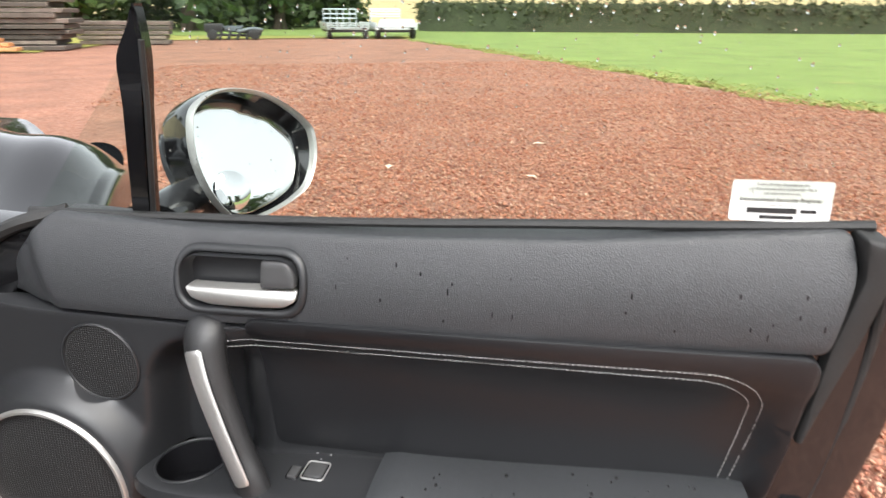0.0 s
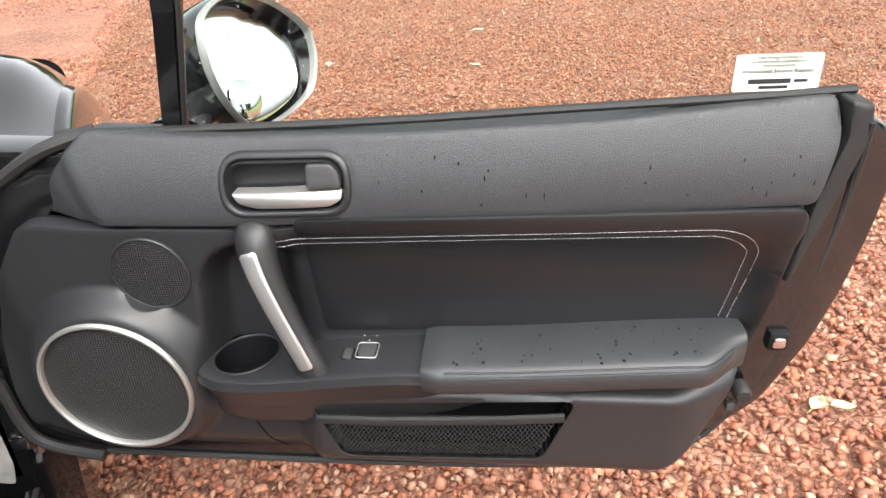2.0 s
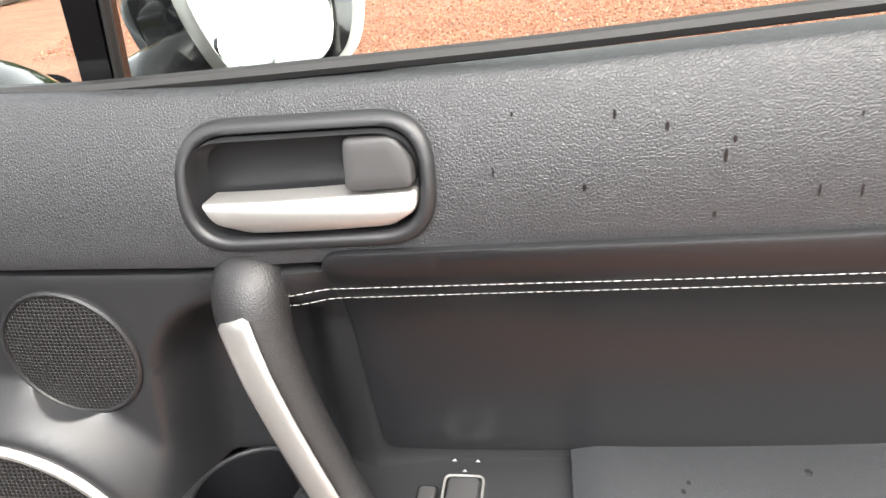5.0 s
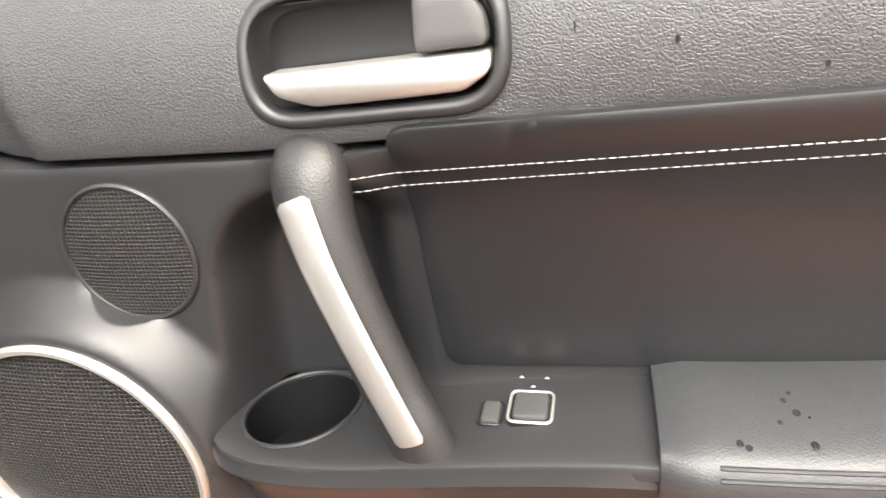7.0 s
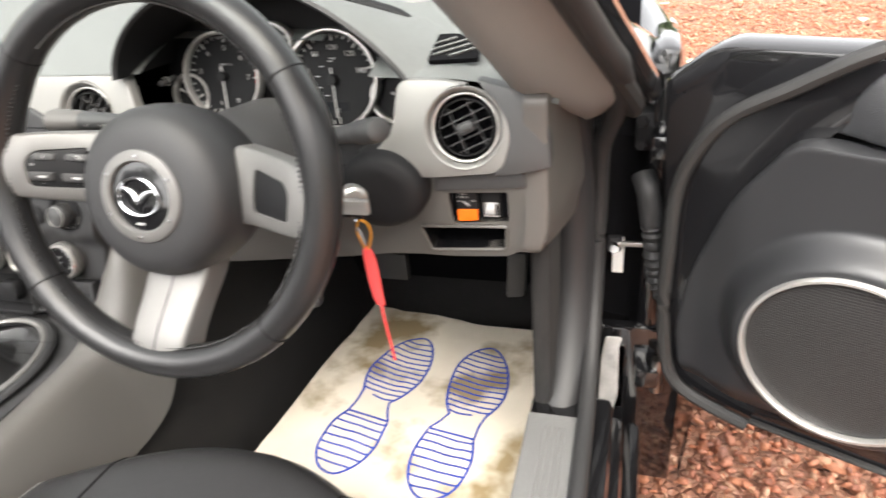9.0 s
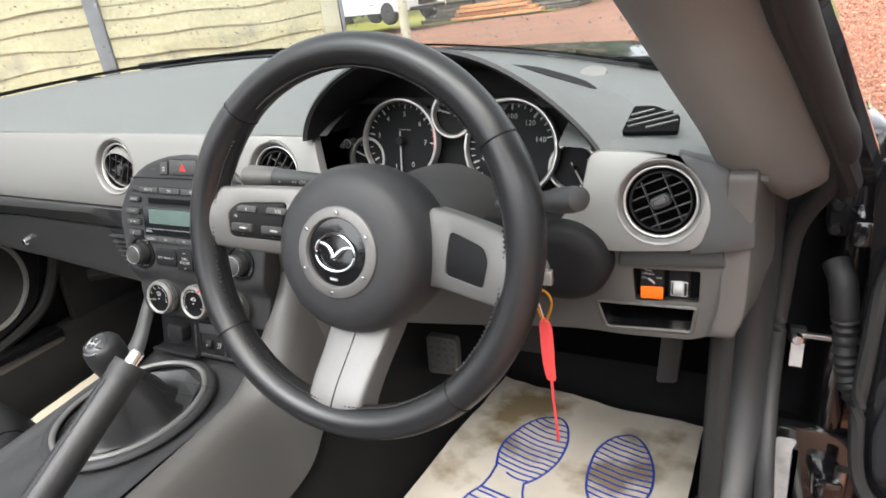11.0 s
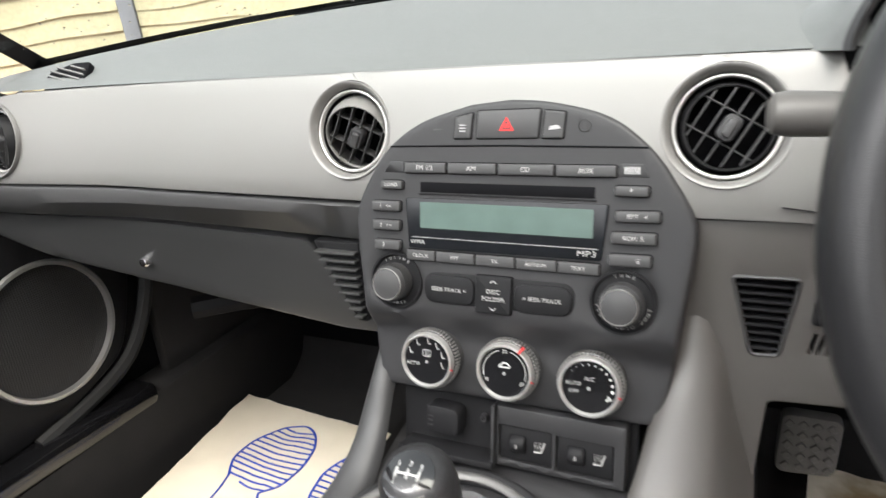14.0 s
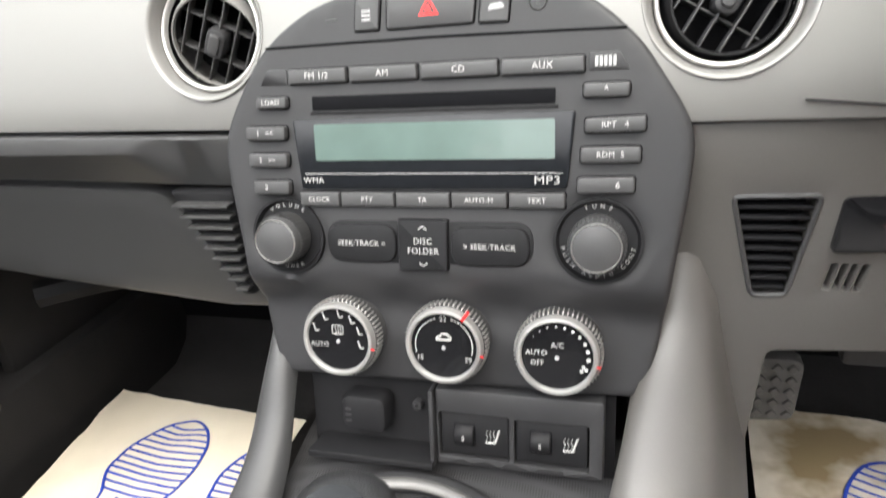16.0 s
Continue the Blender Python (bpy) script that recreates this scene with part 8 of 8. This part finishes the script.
def pillar(sx):
    inner = curve([(0.712, 0.846, 0.826), (0.690, 0.822, 0.840), (0.670, 0.760, 0.866), (0.654, 0.70, 0.915), (0.630, 0.65, 0.968), (0.606, 0.60, 1.022), (0.585, 0.50, 1.085), (0.562, 0.40, 1.138), (0.545, 0.32, 1.172)], 5, False)
    outer = curve([(0.738, 0.852, 0.815), (0.738, 0.80, 0.842), (0.718, 0.745, 0.890), (0.700, 0.70, 0.930), (0.680, 0.65, 0.975), (0.660, 0.60, 1.019), (0.640, 0.50, 1.088), (0.615, 0.40, 1.142), (0.595, 0.32, 1.178)], 5, False)
    rows, edge = [], []
    for p, q in zip(inner, outer):
        a, b = Vector(p), Vector(q)
        ring = [a, a.lerp(b, 0.25) + Vector((0, -0.010, -0.005)), a.lerp(b, 0.7) + Vector((0, -0.012, -0.006)), b + Vector((0.004, -0.004, -0.001)), b + Vector((0.012, 0.0, 0.003)), b + Vector((0.036, 0.006, 0.006)), b + Vector((0.030, 0.03, 0.03)), a + Vector((0.01, 0.025, 0.03))]
        rows.append([Vector((sx * v.x, v.y, v.z)) for v in ring])
        edge.append(Vector((sx * (b.x + 0.040), b.y + 0.002, b.z + 0.004)))
    p = part("pillar_trim", loft(rows), PILLAR, body, "grey windscreen pillar trim", 60)
    part("pillar_seal", tube(edge, 0.010, 8), RUBBER, p)
    part("painted_edge", tube([q + Vector((sx * 0.014, 0.02, 0.008)) for q in edge], 0.012, 8), PAINT, p)


pillar(1)
pillar(-1)
rows = []
for k in range(21):
    x = -0.60 + 1.2 * k / 20
    dy = 0.05 * (1 - (x / 0.6) ** 2)
    rows.append([(x, 0.32 + dy, 1.19), (x, 0.28 + dy, 1.185), (x, 0.27 + dy, 1.165), (x, 0.33 + dy, 1.16)])
part("header_rail", loft(rows), MIDGREY, body)


def screen_point(s, t):
    x = (-0.74 + 1.48 * s)
    top = Vector((x * 0.83, 0.33 + 0.05 * (1 - (x / 0.74) ** 2), 1.175))
    low = Vector((x, glass_y(x) + 0.005, glass_z(x) + 0.001))
    return low.lerp(top, t) + Vector((0, 0, 0.03 * math.sin(math.pi * t)))


ws = part("windscreen", grid(24, 16, screen_point), SCREENGLASS, body, "raked windscreen speckled with rain")
ws.visible_shadow = False
part("screen_border", loft([[screen_point(k / 40, 0.0) + Vector((0, 0.004, 0.002)) for k in range(41)], [screen_point(k / 40, 0.022) + Vector((0, -0.001, 0.001)) for k in range(41)]], False, False), DARK, ws)
for e in (0.0, 1.0):
    line = [screen_point(e, k / 20) for k in range(21)]
    line2 = [screen_point(abs(e - 0.02), k / 20) + Vector((0, -0.001, 0)) for k in range(21)]
    part("screen_edge", loft([line, line2], False, False), DARK, ws)
rng = np.random.default_rng(8)
bm = bmesh.new()
for k in range(900):
    s, t = rng.random(), rng.random() ** 1.4 * 0.75
    p = screen_point(s, t)
    e = 0.01
    nrm = (screen_point(min(1, s + e), t) - p).cross(screen_point(s, t + e) - p).normalized()
    r = rng.uniform(0.0006, 0.0022)
    rot = nrm.to_track_quat("Z", "Y").to_matrix().to_4x4()
    bmesh.ops.create_icosphere(bm, subdivisions=1, radius=1, matrix=Matrix.Translation(p + nrm * 0.001) @ rot @ Matrix.Diagonal((r, r * 1.1, r * 0.45, 1)))
tagged(part("rain_drops", bm, WATER, ws), kind="stuff")
part("wiper", tube([(-0.42, 1.085, 0.942), (-0.15, 1.125, 0.953), (0.12, 1.135, 0.950)], 0.006, 8), DARK, body)
part("wiper", tube([(0.05, 1.15, 0.940), (0.30, 1.13, 0.938), (0.55, 1.05, 0.915)], 0.006, 8), DARK, body)


# bonnet and wings
def crest(y):
    """Height of the bonnet's middle along the car."""
    return 0.925 - 0.05 * smooth(1.1, 1.6, y) - 0.15 * smooth(1.6, 2.6, y)


def arch(y):
    """Height of the wing, which swells over the front wheel."""
    return 0.735 + 0.078 * math.exp(-((y - 1.77) / 0.25) ** 2) - 0.26 * smooth(1.95, 2.6, y) + 0.15 * smooth(1.30, 1.05, y)


def bonnet(s, t):
    x = (2 * s - 1) * 0.845
    k = abs(x) / 0.845
    y = 1.09 + (1.52 - 0.35 * k ** 3) * t - 0.20 * k ** 2 * (1 - t)
    w = smooth(0.40, 0.68, abs(x))
    z = (crest(y) + 0.010 * (1 - k ** 2)) * (1 - w) + arch(y) * w - 0.085 * max(0, (abs(x) - 0.70) / 0.145) ** 2.3
    return (x, y, z)


part("bonnet", grid(64, 60, bonnet), PAINT, body, "wet gloss black bonnet and wings", 80)
for sx in (-1, 1):
    def wing(s, t, sx=sx):
        x, y, z = bonnet(0.5 + sx * 0.5, s)
        return (x + sx * (0.045 * math.sin(t ** 0.6 * 2.4)), y, z - t ** 1.35 * (z - 0.22))
    bm = grid(60, 24, wing)
    gone = [f for f in bm.faces if math.hypot(f.calc_center_median().y - 1.80, f.calc_center_median().z - 0.30) < 0.335]
    bmesh.ops.delete(bm, geom=gone, context="FACES")
    part("front_wing", bm, PAINT, body, "", 80)
    lamp = Matrix.Translation((sx * 0.66, 2.40, 0.60)) @ Matrix.Rotation(radians(sx * -30), 4, "Z") @ Matrix.Rotation(radians(-40), 4, "X")
    part("headlight", lathe([(0, 0.035), (0.06, 0.03), (0.10, 0.012), (0.12, -0.01)], 28, lamp @ Matrix.Diagonal((1.0, 1, 0.75, 1))), SCREEN, body)
    w = part("front_wheel", lathe([(0.0, -0.08), (0.19, -0.08), (0.21, -0.1), (0.29, -0.1), (0.31, -0.07), (0.31, 0.07), (0.29, 0.1), (0, 0.1)], 40, Matrix.Translation((sx * 0.77, 1.80, 0.305)) @ Matrix.Rotation(radians(-90), 4, "Z")), RUBBER, body)
    part("rim", lathe([(0.0, -0.105), (0.05, -0.1), (0.07, -0.085), (0.19, -0.095), (0.205, -0.09)], 30, Matrix.Translation((sx * 0.77, 1.80, 0.305)) @ Matrix.Rotation(radians(90 * sx), 4, "Z")), SATIN, w)
part("front_bumper", loft([[(x, 2.62 - 0.42 * (abs(x) / 0.845) ** 3 - dy, z) for x in [-0.845 + 1.69 * k / 24 for k in range(25)]] for dy, z in ((0.02, 0.50), (-0.02, 0.44), (0.02, 0.30), (0.08, 0.22))], False, False), PAINT, body, "", 80)
part("scuttle", grid(20, 3, lambda s, t: (-0.74 + 1.48 * s, glass_y(-0.74 + 1.48 * s) + 0.01 + 0.06 * t, glass_z(-0.74 + 1.48 * s) - 0.012 - 0.01 * t)), DARK, body)

part("dash_end", sheet(rounded([(0.735, 0.872), (0.735, 0.700), (0.800, 0.682), (0.880, 0.676), (0.925, 0.680), (0.915, 0.780), (0.870, 0.860)], 0.012), lambda y, z: 0.701 + 0.03 * smooth(0.72, 0.93, y) - 0.012 * smooth(0.74, 0.68, z), (), 0.02, 0.02, 0.003, at=Matrix.Rotation(radians(90), 4, "Z")), GREY, body, "grey end panel of the dash beside the door opening")
# sill, jamb and hinges on the driver's side
part("sill", brick(0.665, -0.30, 0.30, 0.775, 0.83, 0.428, 0.012), PAINT, body)
sc = part("scuff_plate", brick(0.668, 0.10, 0.426, 0.742, 0.775, 0.437, 0.004), SCUFF, body, "scratched ribbed sill plate")
for k in range(4):
    part("rib", brick(0.690 + 0.0085 * k, 0.12, 0.436, 0.6945 + 0.0085 * k, 0.752, 0.4395, 0.0015), SCUFF, sc)
part("sill_step", brick(0.742, -0.30, 0.27, 0.790, 0.84, 0.385, 0.010), PAINT, body)
part("sill_skirt", brick(0.79, -0.3, 0.20, 0.815, 0.92, 0.30, 0.01), PAINT, body)


def jamb(s, t):
    z = 0.30 + 0.55 * t
    y = 0.945 + 0.02 * math.sin(3 * t) + 0.065 * s - 0.03 * (1 - t)
    return (0.715 + 0.085 * s, y + 0.05 * smooth(0.6, 0.0, t) * 0.5, z)


part("hinge_pillar", grid(10, 16, jamb), PAINT, body, "gloss black hinge pillar")
rows = []
for x, y, z, w, d in curve([(0.706, 0.858, 0.84, 0.027, 0.032), (0.708, 0.895, 0.76, 0.027, 0.034), (0.709, 0.925, 0.66, 0.028, 0.034), (0.709, 0.928, 0.56, 0.029, 0.034), (0.707, 0.892, 0.48, 0.032, 0.038), (0.704, 0.835, 0.42, 0.034, 0.050)], 5, False):
    rows.append([(x + w * math.cos(a), y + d * math.sin(a), z) for a in [2 * math.pi * j / 14 for j in range(14)]])
part("inner_post", loft(rows), PLASTIC, body, "dark grey plastic post trim", 80)
ap = curve([(0.742, 0.30, 0.440), (0.742, 0.62, 0.440), (0.742, 0.795, 0.445), (0.741, 0.880, 0.480), (0.741, 0.930, 0.56), (0.742, 0.935, 0.66), (0.745, 0.895, 0.76), (0.766, 0.820, 0.842), (0.764, 0.745, 0.895), (0.746, 0.70, 0.936), (0.708, 0.60, 1.026), (0.688, 0.50, 1.094), (0.663, 0.40, 1.148)], 8, False)
part("aperture_seal", tube(ap, 0.011, 10), SEAL, body, "grey rubber door seal")
part("label_plate", brick(0.761, 0.962, 0.542, 0.776, 0.964, 0.600, 0.0005), STICKER, body, "white label on the pillar")
part("worn_film", block(rounded([(0.750, 0.300), (0.772, 0.290), (0.779, 0.330), (0.777, 0.425), (0.782, 0.440), (0.757, 0.440), (0.752, 0.400)], 0.006), 0.001, 0.002, 0.0004, at=Matrix.Translation((0, 0.9435, 0))), FILM, body, "worn pale protective film on the pillar foot")
part("wing_inner", brick(0.80, 0.95, 0.30, 0.83, 1.10, 0.86, 0.01), PAINT, body)
part("wing_closing", brick(0.70, 0.945, 0.15, 0.868, 0.965, 0.46, 0.006), PAINT, body)
part("underbody", brick(-0.80, -1.45, 0.135, 0.80, 2.45, 0.16, 0.004), DARK, body)
for z in (0.40, 0.755):
    h = part("hinge", brick(0.782, 0.955, z - 0.026, 0.815, 1.005, z + 0.026, 0.006), DARK, body, "bolted black door hinge")
    part("hinge_arm", brick(0.800, 0.90, z - 0.016, 0.835, 0.975, z + 0.016, 0.007), PAINT, h)
    part("hinge_pin", lathe([(0, -0.030), (0.007, -0.030), (0.008, -0.027), (0.008, 0.030)], 14, Matrix.Translation((0.832, 0.915, z)) @ Matrix.Rotation(radians(90), 4, "X")), STEEL, h)
    for dz in (-0.015, 0.015):
        part("bolt", lathe([(0, -0.008), (0.006, -0.008), (0.008, -0.005), (0.008, 0.004)], 6, Matrix.Translation((0.790, 0.955, z + dz)) @ Matrix.Rotation(radians(-10), 4, "Z")), DARK, h)
ck = part("check_strap", brick(0.765, 0.925, 0.606, 0.845, 0.931, 0.613, 0.002), STEEL, body, "steel door check strap")
part("check_bracket", brick(0.754, 0.926, 0.596, 0.774, 0.940, 0.618, 0.004), DARK, ck)
part("strap_bolt", lathe([(0, -0.006), (0.006, -0.006), (0.007, -0.004), (0.007, 0.004)], 14, Matrix.Translation((0.764, 0.922, 0.607))), CHROME, ck)
bell = [(0.795, 0.950, 0.700), (0.802, 0.935, 0.685), (0.807, 0.930, 0.660), (0.811, 0.928, 0.630), (0.818, 0.925, 0.580), (0.830, 0.915, 0.545), (0.850, 0.895, 0.520)]
line = curve(bell, 12, False)
part("wiring_gaiter", tube(line, [0.0135 + (0.0018 * math.sin(i * 1.9) if i > 32 else 0.002) for i in range(len(line))], 14), SEAL, body, "ribbed rubber wiring gaiter")
part("jamb_plug", lathe([(0, -0.005), (0.007, -0.004), (0.009, 0.002)], 16, Matrix.Translation((0.738, 0.935, 0.722)) @ Matrix.Rotation(radians(-40), 4, "Z")), SATIN, body)
# added satin plate imitates a pale reflection on the gloss jamb
part("jamb_glint", brick(0.757, 0.945, 0.30, 0.787, 0.951, 0.425, 0.002), SATIN, body, "bright plate in place of a reflection on the lower jamb")

# ---- passenger door, shut ----
pd = thing("passenger_door", "closed passenger door with silver-ringed speaker", "car door", CAR @ Matrix.Translation((-0.735, 0.0, 0)) @ Matrix.Rotation(radians(90), 4, "Z"))


def pd_height(x, z):
    d = math.hypot(x - 0.80, z - 0.550)
    return 0.004 + 0.012 * smooth(0.16, 0.115, d) - 0.02 * smooth(0.76, 0.86, z)


pdl = rounded([(-0.10, 0.40), (0.74, 0.40), (0.90, 0.46), (0.965, 0.60), (0.93, 0.74), (0.84, 0.85), (-0.10, 0.85)], 0.03)
part("trim", sheet(pdl, pd_height, [circle(0.80, 0.550, 0.100, 40)], 0.03, 0.02, 0.006, 0.001), DARK, pd)
spk = part("speaker", lathe([(0.0955, -0.010), (0.0970, -0.019), (0.1020, -0.019), (0.1045, -0.0155), (0.1045, -0.01)], 56, Matrix.Translation((0.80, 0, 0.550))), SATIN, pd, "silver speaker ring")
part("grille", lathe([(0.0, -0.015), (0.06, -0.0145), (0.096, -0.010)], 48, Matrix.Translation((0.80, 0, 0.550))), GRILLE, spk)
part("armrest", brick(-0.1, -0.055, 0.565, 0.60, 0.0, 0.625, 0.02), HIDE, pd)
part("sill_plate", brick(-0.1, -0.045, 0.36, 0.92, 0.02, 0.40, 0.01), PIANO, pd)
part("door_seal", tube(curve([(0.74, -0.008, 0.395), (0.91, -0.01, 0.45), (0.985, -0.012, 0.60), (0.955, -0.012, 0.75), (0.86, -0.008, 0.87)], 6, False), 0.012, 8), RUBBER, pd)
part("outer_skin", brick(-0.2, 0.05, 0.25, 1.0, 0.09, 0.85, 0.03), PAINT, pd)

# rear body behind the seats
rows = []
for y, w, h in ((-0.42, 0.82, 0.885), (-0.55, 0.845, 0.89), (-0.75, 0.85, 0.885), (-0.95, 0.84, 0.87), (-1.15, 0.81, 0.845), (-1.32, 0.76, 0.80), (-1.44, 0.69, 0.72), (-1.50, 0.60, 0.60), (-1.50, 0.58, 0.40), (-1.44, 0.60, 0.30)):
    low = 0.24
    rows.append([(w * math.copysign(abs(math.cos(a)) ** 0.55, math.cos(a)), y, low + (h - low) * max(0.0, math.sin(a)) ** 0.42) for a in [math.pi * k / 28 for k in range(29)]])
part("rear_deck", loft(rows, False, False), PAINT, body, "", 70)
for sx in (-1, 1):
    part("rear_wheel", lathe([(0.0, -0.1), (0.29, -0.1), (0.31, -0.07), (0.31, 0.07), (0.29, 0.1), (0, 0.1)], 32, Matrix.Translation((sx * 0.76, -0.62, 0.31)) @ Matrix.Rotation(radians(90), 4, "Z")), RUBBER, body)


# ---- loose stones of the yard near the car ----


def stones(n, x0, x1, y0, y1, size, seed):
    rng = np.random.default_rng(seed)
    base = bmesh.new()
    bmesh.ops.create_icosphere(base, subdivisions=1, radius=1)
    bv = np.array([v.co[:] for v in base.verts])
    bf = np.array([[v.index for v in f.verts] for f in base.faces])
    base.free()
    k = len(bv)
    shape = 1 + 0.28 * rng.normal(size=(24, k, 1))
    lib = bv[None] * np.clip(shape, 0.55, 1.5)
    pick = rng.integers(0, 24, n)
    s = size * rng.lognormal(0, 0.28, n)
    dims = np.stack([s, s * rng.uniform(0.6, 0.95, n), s * rng.uniform(0.4, 0.65, n)], 1)
    v = lib[pick] * dims[:, None, :]
    q = rng.normal(size=(n, 4)) * np.array([1, 0.35, 0.35, 1])
    q /= np.linalg.norm(q, axis=1)[:, None]
    w, x, y, z = q.T
    R = np.stack([1 - 2 * (y * y + z * z), 2 * (x * y - z * w), 2 * (x * z + y * w), 2 * (x * y + z * w), 1 - 2 * (x * x + z * z), 2 * (y * z - x * w), 2 * (x * z - y * w), 2 * (y * z + x * w), 1 - 2 * (x * x + y * y)], 1).reshape(n, 3, 3)
    v = np.einsum("nij,nkj->nki", R, v)
    place = np.stack([rng.uniform(x0, x1, n), rng.uniform(y0, y1, n), rng.uniform(-0.012, 0.010, n)], 1)
    v += place[:, None, :]
    f = (bf[None] + (np.arange(n) * k)[:, None, None]).reshape(-1, 3)
    return v.reshape(-1, 3), f


groups = [stones(15000, 0.75, 2.9, 0.25, 2.3, 0.0098, 1), stones(26000, 0.6, 5.0, 2.3, 5.2, 0.0088, 2), stones(5000, 0.1, 0.75, 0.4, 2.4, 0.0098, 7), stones(19000, 0.3, 8.1, 5.2, 8.5, 0.0105, 5), stones(7000, 5.0, 8.3, 2.3, 5.2, 0.0105, 8), stones(10000, -1.0, 7.5, 8.5, 15.0, 0.014, 6), stones(5000, 2.9, 4.5, 0.2, 2.3, 0.0098, 4), stones(9000, -3.0, 0.7, 2.4, 6.0, 0.011, 3)]
vs, fs, off = [], [], 0
for v, f in groups:
    vs.append(v), fs.append(f + off)
    off += len(v)
me = bpy.data.meshes.new("gravel_stones")
V, Fc = np.concatenate(vs), np.concatenate(fs)
me.vertices.add(len(V)), me.loops.add(Fc.size), me.polygons.add(len(Fc))
me.vertices.foreach_set("co", V.ravel())
me.loops.foreach_set("vertex_index", Fc.ravel().astype(np.int32))
me.polygons.foreach_set("loop_start", np.arange(0, Fc.size, 3, dtype=np.int32))
me.update(calc_edges=True)
me.validate()
me.polygons.foreach_set("use_smooth", np.ones(len(Fc), dtype=bool))
me.materials.append(STONE)
gr = new("gravel", me)
tagged(gr, "loose wet red gravel stones lying on the yard", "gravel", kind="stuff")

LEAFY = material("fallen_leaf", (0.62, 0.66, 0.30), 0.6, vary=0.2, scale=30)
PALELEAF = material("pale_dry_leaf", (0.72, 0.62, 0.48), 0.7, vary=0.2, scale=30)


def fallen(x, y, size, turn, mat):
    t = thing("fallen_leaf", "pale yellow-green leaf lying on the gravel", "leaf", Matrix.Translation((x, y, 0.014)) @ Matrix.Rotation(radians(turn), 4, "Z"), "fallen leaves")
    bm = grid(8, 6, lambda s, q: ((s - 0.5) * 2 * size, (q - 0.5) * 1.1 * size * math.sin(math.pi * min(0.98, s + 0.06)) ** 0.7, 0.006 + 0.25 * size * (q - 0.5) ** 2 * 2 + 0.06 * size * math.sin(s * 6)))
    part("blade", bm, mat, t, "", 80)
    part("stalk", tube([(-size, 0, 0.006), (-size * 1.6, size * 0.1, 0.002)], size * 0.03, 5), mat, t)


for x, y, s, a, m in ((2.345, 0.765, 0.030, 20, LEAFY), (2.39, 0.735, 0.026, -30, LEAFY), (1.05, 3.9, 0.05, 10, PALELEAF), (1.9, 3.0, 0.045, 40, PALELEAF), (2.0, 4.6, 0.05, 80, PALELEAF), (2.9, 4.1, 0.04, 120, PALELEAF), (0.9, 5.6, 0.06, 30, PALELEAF), (3.4, 5.2, 0.05, 0, PALELEAF)):
    fallen(x, y, s, a, m)
